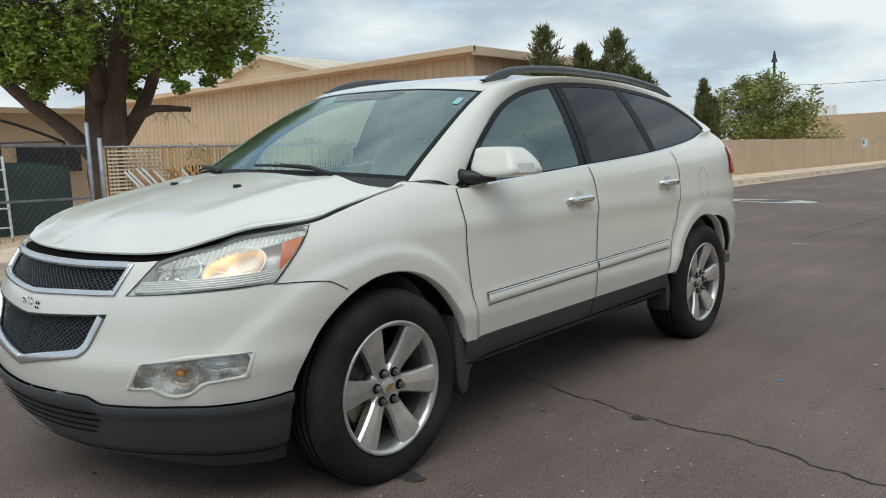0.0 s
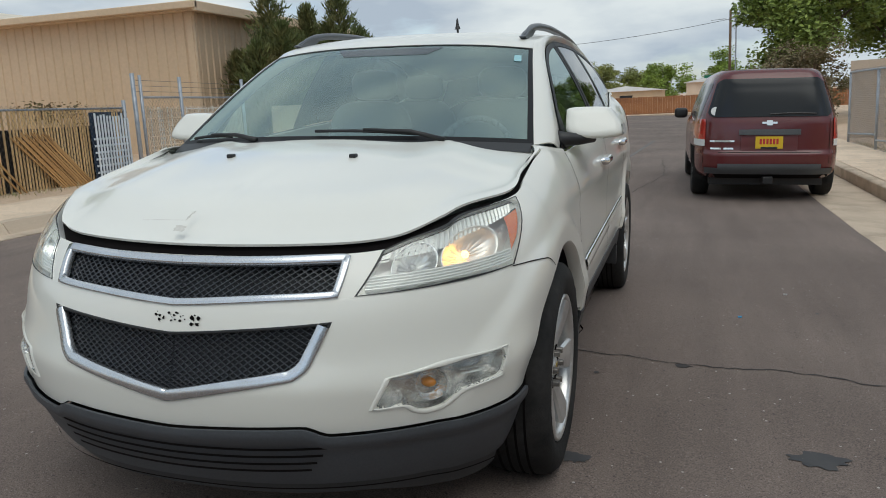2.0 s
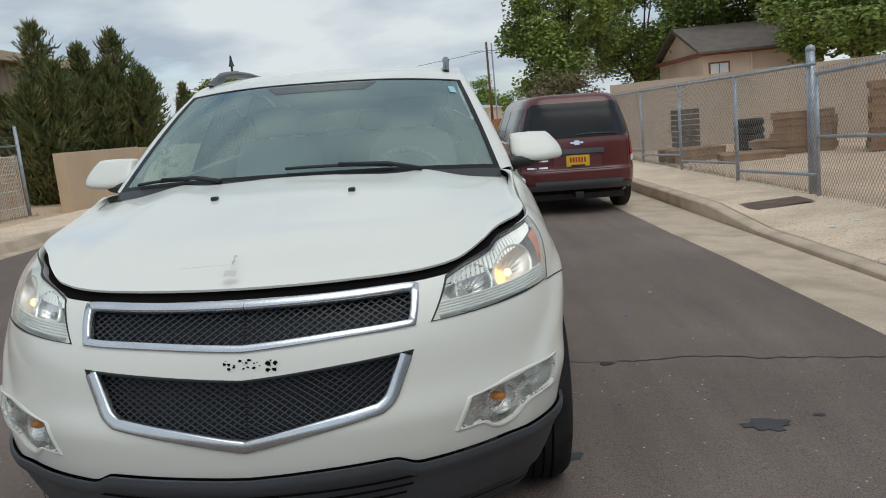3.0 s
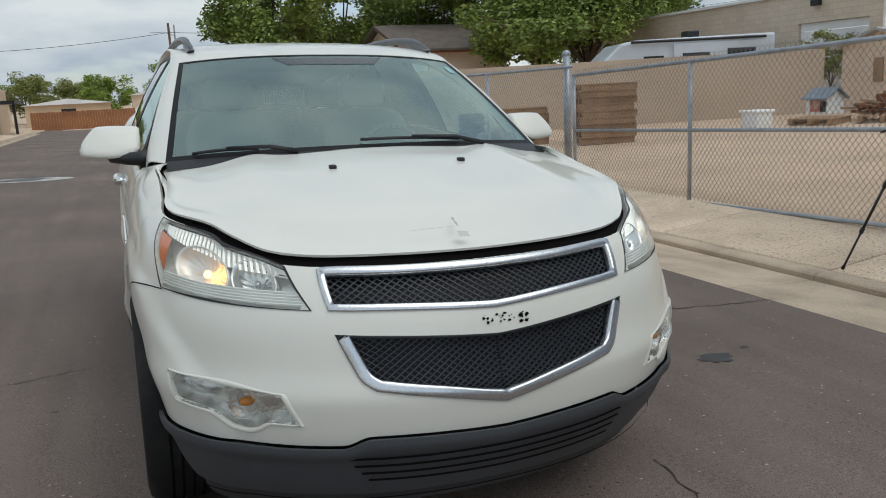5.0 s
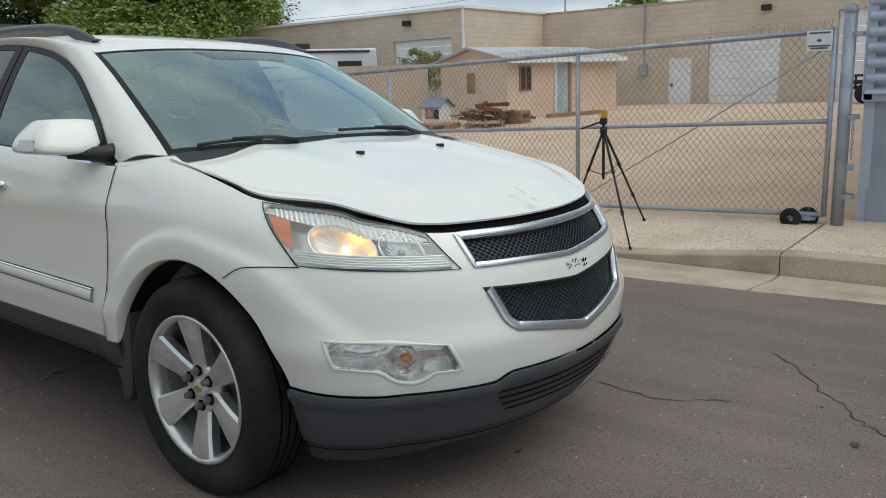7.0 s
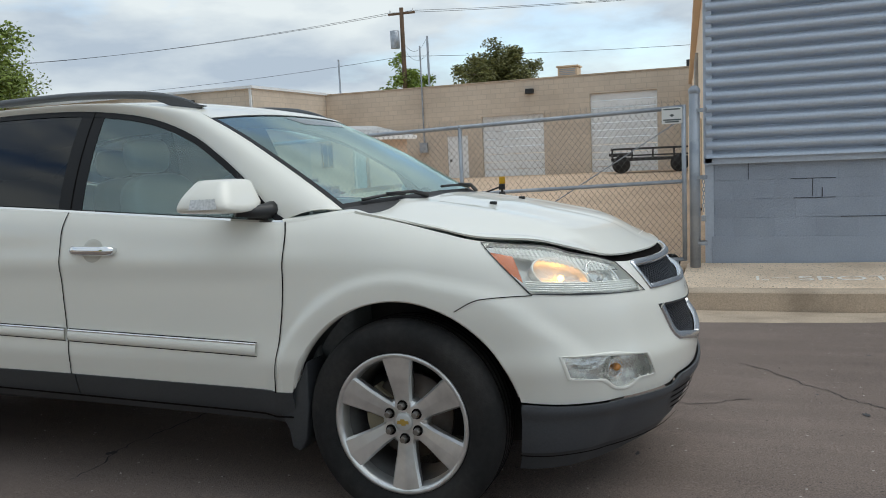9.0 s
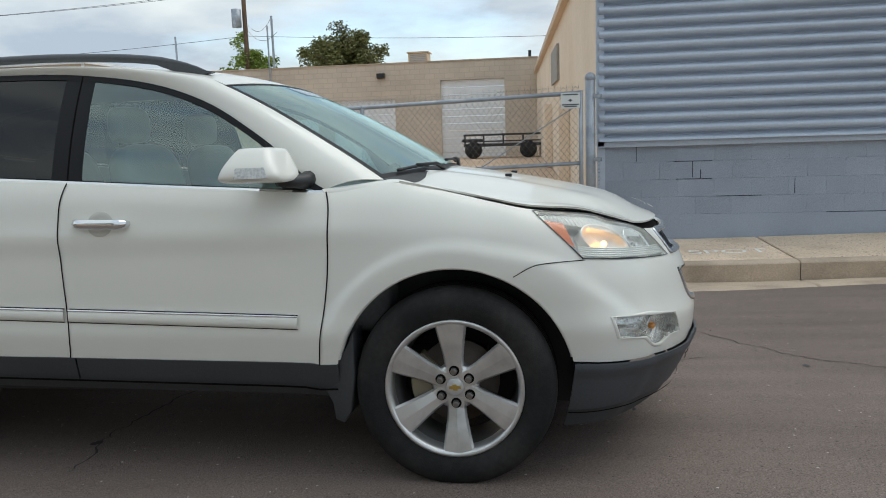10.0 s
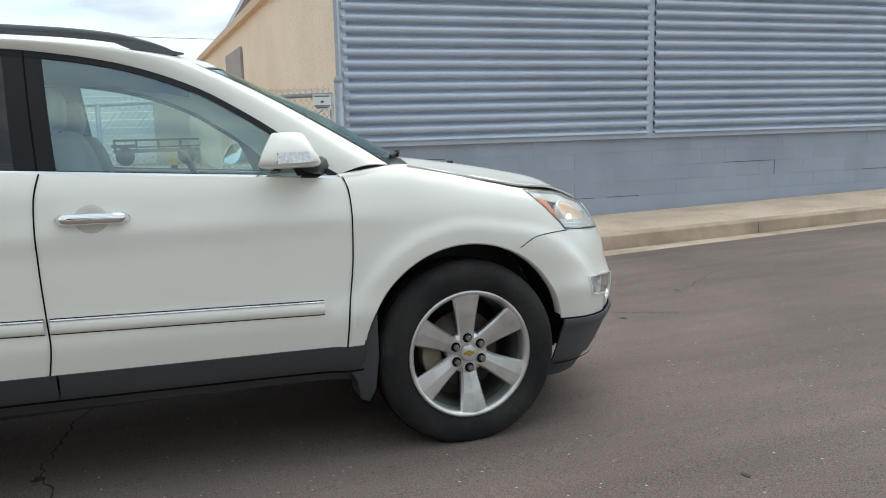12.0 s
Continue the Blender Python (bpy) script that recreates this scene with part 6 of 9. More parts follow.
def band(name, s0, s1, n, lo, hi, rows_n, out, mat, label="", thick=0.01):
    rr_ = []
    for j in range(rows_n + 1):
        v = j / rows_n
        rr_.append([])
        for i in range(n + 1):
            s = s0 + (s1 - s0) * i / n
            z = lo(s) + (hi(s) - lo(s)) * v
            rr_[-1].append(S(s, z, out(v) if callable(out) else out))
    return shell(name, rr_, mat, car, thick, label)


s_arch = side_s(-0.445, 0.35)
band("front_valance", YC - 1.25, s_arch, 50, VAL_LOW, SILL, 14, lambda v: 0.010 - 0.012 * (1 - v) ** 2 + 0.014 * math.exp(-((v - 0.90) / 0.14) ** 2), CLAD, "dark grey scuffed plastic lower bumper")
# dark ribbons painted on for the shade inside the intake slots
for k in range(4):
    zc = 0.408 - 0.025 * k
    pts = [(YC - 1.25 + (fs(0.45 - 0.02 * k, zc)[0] - YC + 1.25) * i / 20, zc + 0.01 * (i / 20)) for i in range(21)]
    ribbon("intake_slot", pts, 0.008, GAP, car, S, 0.0165)
band("air_dam", YC - 1.25, s_arch, 50, lambda s: 0.214 - 0.034 * ease((s - fs(0.5, 0.3)[0]) / 0.3), lambda s: VAL_LOW(s) - 0.003, 6, lambda v: -0.022 + 0.008 * (1 - v), CLAD_DARK, "scuffed dark grey air dam")
ribbon("dam_seam", [(YC - 1.25 + (s_arch - YC + 1.25) * i / 40, VAL_LOW(YC - 1.25 + (s_arch - YC + 1.25) * i / 40) - 0.002) for i in range(41)], 0.005, GAP, car, S, 0.012)
door_low = lambda s: 0.378 + 0.022 * (s - 0.5)
band("door_cladding", 0.452, 1.56, 24, door_low, SILL, 6, 0.006, CLAD_DARK)
band("door_cladding", 1.568, 2.46, 20, door_low, lambda s: SILL(s), 6, 0.006, CLAD_DARK)
band("rocker_panel", 0.44, 2.56, 40, lambda s: 0.312 + 0.02 * (s - 0.5), lambda s: door_low(s) - 0.004, 4, -0.034, CLAD_DARK)
ribbon("sill_gap", [(0.46 + 2.0 * i / 30, door_low(0.46 + 2.0 * i / 30) + 0.001) for i in range(31)], 0.008, GAP, car, S, 0.0175)
band("rear_cladding", 3.52, 4.6, 30, lambda s: 0.36, SILL, 6, -0.030, CLAD)
# bright strip and moulding on the doors
for a, b in ((0.603, 1.568), (1.588, 2.46)):
    mz = lambda y: 0.645 + 0.032 * (y - 0.60)
    pts = [(a + (b - a) * i / 24, mz(a + (b - a) * i / 24)) for i in range(25)]
    rows = []
    prof = [(-0.030, 0.001), (-0.027, 0.010), (-0.01, 0.014), (0.008, 0.014), (0.014, 0.010)]
    rows = [[S(p[0], p[1] + dz, o) for p in pts] for dz, o in prof]
    shell("door_moulding", rows, PAINT, car)
    rows = [[S(p[0], p[1] + dz, o) for p in pts] for dz, o in ((0.013, 0.009), (0.015, 0.014), (0.020, 0.014), (0.022, 0.002))]
    shell("bright_strip", rows, CHROME, car)
    for dz in (-0.0315, 0.0235):
        ribbon("strip_shadow_gap", [(p[0], p[1] + dz) for p in pts], 0.003, GAP, car, S, 0.0025)

# wheel arch lips and liners
for ay in (0.0, 3.02):
    def arch_rows(f0, f1, prof):
        out_ = [[] for _ in prof]
        for k in range(49):
            a = math.pi * (f0 + (f1 - f0) * k / 48)
            for j, (r, inn) in enumerate(prof):
                y, z = ay + r * math.cos(a), 0.385 + r * math.sin(a)
                p = S(side_s(y, max(0.3, z)), max(0.3, z))
                out_[j].append(Vector((p.x + inn, y, z)))
        return out_
    shell("wheel_arch_lip", arch_rows(0.075, 0.925, ((ARCH_R + 0.003, 0.0), (ARCH_R - 0.006, -0.004), (ARCH_R - 0.006, -0.05))), PAINT, car)
    shell("wheel_arch_liner", arch_rows(-0.04, 1.04, ((ARCH_R - 0.004, -0.045), (ARCH_R + 0.03, -0.36))), DARK, car)
    for sg in (1, -1):
        bm = prism([(ay + (ARCH_R + 0.02) * math.cos(k * math.tau / 32), 0.40 + (ARCH_R + 0.02) * math.sin(k * math.tau / 32)) for k in range(-2, 19)], 0.55 * sg, 0.58 * sg, "x")
        part("inner_wheel_well", bm, DARK, car)
# mud flaps
for ay, y0 in ((0.0, 0.40), (3.02, 2.50)):
    for sg in (1, -1):
        prof = [(y0 - 0.01, 0.60), (y0 + 0.03, 0.52), (y0 + 0.13, 0.40), (y0 + 0.11, 0.365), (y0 + 0.085, 0.32), (y0 + 0.075, 0.25), (y0 + 0.04, 0.235), (y0 + 0.01, 0.28), (y0 - 0.01, 0.42)]
        if ay:
            prof = [(y0 + 0.005, 0.48), (y0 + 0.035, 0.44), (y0 + 0.05, 0.38), (y0 + 0.04, 0.27), (y0 + 0.01, 0.26), (y0 - 0.008, 0.40)]
        bm = prism(prof, 0.80 * sg, (0.955 if ay == 0 else 0.94) * sg, "x")
        bmesh.ops.bevel(bm, geom=bm.edges, offset=0.006, segments=2, affect="EDGES", profile=0.5)
        part("mud_flap", bm, CLAD_DARK, car, "black plastic mud flap", True)
# underbody
part("underbody", box((-0.55, -0.70, 0.26), (0.55, 0.60, 0.36)), DARK, car)
part("underbody", box((-0.72, 0.50, 0.29), (0.72, 3.85, 0.40)), DARK, car)


# ---- wheels ----
# the rim's alloy, darkened for the shade behind the spokes
BARREL = material("shaded_barrel", (0.34, 0.34, 0.33), 0.45, 0.6, second=(0.20, 0.19, 0.175), mscale=6)
NUT = material("nut_steel", (0.26, 0.245, 0.225), 0.35, 0.8)


def wheel_master():
    w = thing("wheel_pattern")
    R = 0.393
    prof = [(0.262, -0.105), (0.285, -0.122), (0.33, -0.130), (0.365, -0.122), (0.385, -0.10), (R, -0.06), (R + 0.001, 0.0), (R, 0.06), (0.385, 0.10), (0.365, 0.122), (0.33, 0.130), (0.285, 0.122), (0.262, 0.105)]
    tyre = part("tyre", lathe(prof, 72), RUBBER, w, "", True)
    for x in (-0.05, -0.017, 0.017, 0.05):
        part("tread_groove", lathe([(R - 0.004, x - 0.005), (R + 0.0025, x - 0.004), (R + 0.0025, x + 0.004), (R - 0.004, x + 0.005)], 72), GAP, tyre)
    lip = [(0.262, 0.105), (0.270, 0.112), (0.270, 0.118), (0.262, 0.121), (0.252, 0.114), (0.246, 0.100), (0.243, 0.080), (0.243, 0.055)]
    rim = part("rim", lathe(lip, 72), ALLOY, w, "", True)
    part("barrel", lathe([(0.243, 0.056), (0.238, 0.02), (0.228, -0.10), (0.262, -0.105)], 60), BARREL, rim, "inner barrel darkened for the shade behind the spokes", True)
    # six spokes
    for k in range(6):
        a = k * math.tau / 6 + math.pi / 2
        sect = [(0.045, 0.040, 0.080), (0.085, 0.037, 0.082), (0.12, 0.040, 0.089), (0.17, 0.048, 0.099), (0.22, 0.057, 0.107), (0.254, 0.063, 0.112)]
        bm = bmesh.new()
        rings = []
        for r, h, x in sect:
            c = [(-h, x - 0.010), (-h + 0.008, x + 0.001), (0, x + 0.004), (h - 0.008, x + 0.001), (h, x - 0.010), (h * 0.82, x - 0.050), (-h * 0.82, x - 0.050)]
            rings.append([bm.verts.new((xx, r * math.cos(a) - t * math.sin(a), r * math.sin(a) + t * math.cos(a))) for t, xx in c])
        for p, q in zip(rings, rings[1:]):
            for j in range(7):
                bm.faces.new((p[j], p[(j + 1) % 7], q[(j + 1) % 7], q[j]))
        bm.faces.new(rings[0])
        bm.faces.new(rings[-1][::-1])
        bmesh.ops.recalc_face_normals(bm, faces=bm.faces)
        part("spoke", bm, ALLOY, rim)
    part("hub", lathe([(0.0, 0.02), (0.088, 0.02), (0.092, 0.066), (0.080, 0.078), (0.048, 0.080), (0.0, 0.080)], 36), ALLOY, rim, "", True)
    cap = part("centre_cap", lathe([(0.0, 0.093), (0.030, 0.092), (0.035, 0.088), (0.037, 0.078)], 32), material("cap_silver", (0.62, 0.62, 0.60), 0.3, 0.3), w, "", True)
    bm = prism([(-0.024, -0.006), (-0.008, -0.006), (-0.006, -0.012), (0.010, -0.012), (0.009, -0.006), (0.024, -0.006), (0.021, 0.006), (0.007, 0.006), (0.006, 0.012), (-0.010, 0.012), (-0.009, 0.006), (-0.021, 0.006)], 0.090, 0.0955, "x")
    part("badge", bm, GOLD, cap, "small gold badge")
    nut = bmesh.new()
    for k in range(6):
        a = k * math.tau / 6 + math.pi / 2
        y, z = 0.064 * math.cos(a), 0.064 * math.sin(a)
        bm = bmesh.new()
        bmesh.ops.create_cone(bm, cap_ends=True, segments=6, radius1=0.0150, radius2=0.0125, depth=0.03, matrix=Matrix.Translation((0.096, y, z)) @ Matrix.Rotation(math.pi / 2, 4, "Y"))
        bmesh.ops.bevel(bm, geom=bm.edges, offset=0.0015, segments=1, affect="EDGES")
        part("wheel_nut", bm, NUT, w, "dull steel wheel nut")
        # raised dark disc paints the shade of the recess round the nut
        part("nut_recess", lathe([(0.0, 0.0885), (0.0195, 0.0885), (0.0205, 0.084)], 16), GAP, w).location = (0, y, z)
    nut.free()
    part("brake_disc", lathe([(0.0, -0.03), (0.165, -0.03), (0.165, -0.005), (0.09, -0.005), (0.085, 0.015), (0.0, 0.015)], 40), DISC, w, "", True)
    arc_ = [math.radians(138 + 64 * k / 8) for k in range(9)]
    bm = prism([(0.185 * math.cos(a), 0.185 * math.sin(a)) for a in arc_] + [(0.10 * math.cos(a), 0.10 * math.sin(a)) for a in reversed(arc_)], -0.05, 0.022, "x")
    bmesh.ops.bevel(bm, geom=bm.edges, offset=0.004, segments=1, affect="EDGES")
    part("brake_caliper", bm, material("caliper", (0.34, 0.29, 0.20), 0.6, 0.2, mscale=8), w)
    return w


WHEEL = wheel_master()
def place_wheel(name, m):
    c = copy_thing(WHEEL, m)
    c.name = name
    c.parent = car
    return c


for sy in (0.0, 3.02):
    place_wheel("wheel", Matrix.Translation((0.845, sy, 0.378)) @ Matrix.Rotation(math.radians(25 if sy == 0 else -20), 4, "X"))
    place_wheel("wheel", Matrix.Translation((-0.845, sy, 0.378)) @ Matrix.Rotation(math.pi, 4, "Z") @ Matrix.Rotation(math.radians(2 if sy == 0 else 14), 4, "X"))
for o in list(WHEEL.children_recursive) + [WHEEL]:
    bpy.data.objects.remove(o)


# ---- grille, lamps ----
def ring(name, poly, width, height, mat, parent, f, label="", closed=True, half=True):
    """A raised bright frame that follows an outline (s, z) on the surface f."""
    pts = [Vector(p) for p in poly]
    if closed:
        pts = pts + [pts[0]]
    prof = [(0.0, -0.012), (0.0, height * 0.7), (0.15, height), (0.8, height * 0.9), (1.0, height * 0.4), (1.0, -0.016)]
    n = len(pts)
    cx = sum(p.x for p in pts) / n
    cz_ = sum(p.y for p in pts) / n
    rows_ = [[] for _ in prof]
    for i, p in enumerate(pts):
        a = pts[i - 1] if i else (pts[-2] if closed else pts[0])
        b = pts[i + 1] if i < n - 1 else (pts[1] if closed else pts[-1])
        d = (b - a).normalized()
        nrm = Vector((-d.y, d.x))
        if nrm.dot(Vector((cx, cz_)) - p) < 0:
            nrm = -nrm
        for k, (u, h) in enumerate(prof):
            q = p + nrm * width * u
            rows_[k].append(f(max(q.x, S0), q.y, h))
    return shell(name, rows_, mat, parent, 0, label)


def open_edge(bottom, top, right, n=30):
    """From the middle along the bottom, up the side and back along the top."""
    b, t, r = smooth_line(bottom[1:], n), smooth_line(top[1:], n), smooth_line(right, 10)
    return [(p.x, p.y) for p in b[:-1] + r[:-1] + t[::-1]]


ring("grille_frame", open_edge(GU_BOT, GU_TOP, [GU_BOT[-1], GU_TOP[-1]]), 0.020, 0.007, SATIN, car, S, "satin chrome upper grille frame", False)
gl = open_edge(GL_BOT, GL_TOP, GL_SIDE)
ring("grille_frame", gl[:40], 0.031, 0.007, SATIN, car, S, "satin chrome lower grille frame, V-shaped", False)
ring("grille_edge", gl[39:], 0.008, 0.002, DARK, car, S, "", False)


def nose_s(x, z):
    """The s of a place x on the nose, quickly."""
    s = S0 + 0.3
    for _ in range(5):
        w_ = half_width(max(YC - (YC - s) * 0.62, -0.9), z)
        th = math.asin(min(1.0, (max(x, 0.0) / w_) ** (NF / 2)))
        s = YC - 1.25 * (1 - th * 2 / math.pi)
    return s


def lattice(poly, cw, ch, depth, parent):
    """Crossing diagonal ribs inside an outline, as one mesh for both halves."""
    lo_s, hi_s = 0.0, max(S(p[0], p[1]).x for p in poly)
    lo_z, hi_z = min(p[1] for p in poly), max(p[1] for p in poly)
    V, F = [], []
    step = 0.0035
    for sgn in (1, -1):
        k = int(-(hi_s - lo_s + (hi_z - lo_z) * cw / ch) / cw) - 2
        while k * cw < (hi_s - lo_s) + (hi_z - lo_z) * cw / ch:
            prev = None
            n = int((hi_z - lo_z) / step) + 1
            for i in range(n + 1):
                z = lo_z + (hi_z - lo_z) * i / n
                s = lo_s + k * cw + sgn * (z - lo_z) * cw / ch
                okay = s >= -1e-6 and in_poly((max(nose_s(s, z), S0 + 1e-4), z), poly)
                cur = None
                if okay:
                    cur = []
                    for ds, o in ((-0.0022, depth), (0.0022, depth), (0.0022, depth - 0.008), (-0.0022, depth - 0.008)):
                        cur.append(S(max(nose_s(s + ds, z), S0), z, o))
                if prev and cur:
                    for side in (1, -1):
                        b0 = len(V)
                        for p in prev + cur:
                            V.append((p.x * side, p.y, p.z))
                        for a in range(4):
                            F.append((b0 + a, b0 + (a + 1) % 4, b0 + 4 + (a + 1) % 4, b0 + 4 + a))
                prev = cur
            k += 1
    me = bpy.data.meshes.new("grille_mesh")
    me.from_pydata(V, [], F)
    ob = link("grille_mesh", me, MESH_BLACK, parent, "black diamond wire mesh")
    return tagged(ob, kind="stuff")


for poly, bot, top, left, right in ((GU, GU_BOT, GU_TOP, None, [GU_BOT[-1], GU_TOP[-1]]), (GL, GL_BOT, GL_TOP, None, GL_SIDE)):
    lattice(poly, 0.026, 0.017, -0.022, car)
    back = coons([(S0, bot[1][1])] + bot[2:], [(S0, top[1][1])] + top[2:], [(S0, bot[1][1]), (S0, top[1][1])], right, 24, 6, lambda s, z: S(s, z, -0.06))
    shell("grille_backing", back, BACKING, car)

# headlamps
def deep(s, z):
    return S(s, z, -0.062)


def glow(name, colour, strength):
    m = bpy.data.materials.new(name)
    m.use_nodes = True
    b = m.node_tree.nodes["Principled BSDF"]
    b.inputs["Base Color"].default_value = (*colour, 1)
    b.inputs["Emission Color"].default_value = (*colour, 1)
    b.inputs["Emission Strength"].default_value = strength
    return m


BULB = glow("lit_bulb", (1.0, 0.44, 0.09), 8.0)
LIT_BOWL = material("lit_reflector", (0.90, 0.88, 0.84), 0.46, 0.9, mottle=0.06)
BULB_OFF = material("amber_bulb", (0.70, 0.26, 0.03), 0.25, coat=0.5)
BULB_OFF_CLEAR = material("grey_bulb", (0.45, 0.46, 0.47), 0.2, 0.6)
HOUSING = material("lamp_housing", (0.90, 0.91, 0.89), 0.28, 0.35, mottle=0.08, mscale=20)
hl_glass = coons(HL_BOT, HL_TOP, HL_IN, HL_OUT, 26, 10, lambda s, z: S(s, z, 0.002))
hl_back = coons(HL_BOT, HL_TOP, HL_IN, HL_OUT, 26, 10, deep)
for side in (1, -1):
    lamp = thing("headlamp", "", "")
    lamp.parent = car
    lamp["label"] = "clear headlamp with two round reflectors, the outer one lit warm"
    def mirror(rows_):
        return rows_ if side == 1 else flip(rows_)
    link("lens", grid_mesh("lens", mirror(hl_glass)), LENS, lamp, "clear slightly hazed lens", True)
    link("housing", grid_mesh("housing", mirror(hl_back)), HOUSING, lamp, "", True)
    hl_poly = outline(HL_BOT, HL_TOP, HL_IN, HL_OUT)
    rim_rows = [[S(p[0], p[1], o) for p in hl_poly + hl_poly[:1]] for o in (0.0015, -0.063)]
    link("side_wall", grid_mesh("side_wall", mirror(rim_rows)), HOUSING, lamp, "", True)
    edge_rows = [[S(p[0], p[1], 0.003) for p in hl_poly + hl_poly[:1]], []]
    c = Vector((sum(p[0] for p in hl_poly) / len(hl_poly), sum(p[1] for p in hl_poly) / len(hl_poly)))
    for p in hl_poly + hl_poly[:1]:
        q = Vector(p) + (c - Vector(p)).normalized() * 0.007
        edge_rows[1].append(S(q.x, q.y, 0.003))
    link("seal", grid_mesh("seal", mirror(edge_rows)), DARK, lamp)
    for cx_, cz_, r, lit in ((0.650, 0.902, 0.055, False), (0.780, 0.922, 0.065, True)):
        rr_ = []
        for k_, o in ((1.05, -0.060), (1.05, -0.010), (1.00, -0.009), (0.97, -0.020), (0.90, -0.036), (0.76, -0.048), (0.55, -0.056), (0.28, -0.060), (0.0, -0.060)):
            rr_.append([])
            for i in range(49):
                a_ = i * math.tau / 48
                wav = 0.0016 * math.cos(a_ * 16) if 0.1 < k_ < 0.95 else 0.0
                x_, z_ = cx_ + r * k_ * math.cos(a_), cz_ + r * k_ * math.sin(a_)
                rr_[-1].append(S(nose_s(x_, z_), z_, o + wav))
        link("reflector", grid_mesh("reflector", mirror(rr_)), LIT_BOWL if lit else REFLECTOR, lamp, "", True)
        c_ = S(nose_s(cx_, cz_), cz_, -0.040)
        bm = bmesh.new()
        bmesh.ops.create_uvsphere(bm, u_segments=14, v_segments=10, radius=0.012, matrix=Matrix.Translation((c_.x * side, c_.y, c_.z)))
        part("bulb", bm, BULB if lit else BULB_OFF_CLEAR, lamp, "glowing warm bulb" if lit else "", True)
    # ribbed strip along the lower edge and the amber side marker
    for k in range(5):
        u0 = 0.012 + 0.0075 * k
        b_ = smooth_line(HL_BOT, 24)
        rr_ = [[S(p.x, p.y + u0 + dz, o) for p in b_] for dz, o in ((0, -0.010), (0.002, -0.004), (0.0055, -0.004), (0.0075, -0.010))]
        link("ribbed_strip", grid_mesh("ribbed_strip", mirror(rr_)), HOUSING, lamp, "", True)
    am = coons([ss(-0.470, 0.905), ss(-0.425, 0.94)], [ss(-0.425, 1.000), ss(-0.345, 1.018)], [ss(-0.470, 0.905), ss(-0.425, 1.000)], [ss(-0.425, 0.94), ss(-0.345, 1.018)], 8, 6, lambda s, z: S(s, z, -0.010))
    link("side_marker", grid_mesh("side_marker", mirror(am)), AMBER, lamp, "orange side reflector", True)
    t_ = smooth_line(HL_TOP, 120)
    rr_ = [[S(p.x - 0.012 * h_, p.y - 0.006 - (0.018 + 0.020 * math.sin(math.pi * (k / 120) ** 0.8)) * h_, -0.016 - 0.004 * h_) for k, p in enumerate(t_)] for h_ in (0, 0.5, 1)]
    link("upper_reflector", grid_mesh("upper_reflector", mirror(rr_)), HOUSING, lamp, "", True)
    for k in range(26):
        p, q = t_[6 + 4 * k], t_[min(120, 9 + 4 * k)]
        drop = 0.020 + 0.022 * math.sin(math.pi * (k / 25) ** 0.8)
        rr_ = [[S(p.x + (q.x - p.x) * w_ - 0.012 * h_, p.y - 0.007 - drop * h_, -0.007 - 0.010 * abs(w_ - 0.5) - 0.006 * h_) for w_ in (0, 0.5, 1)] for h_ in (0, 0.5, 1)]
        link("upper_rib", grid_mesh("upper_rib", mirror(rr_)), HOUSING, lamp)

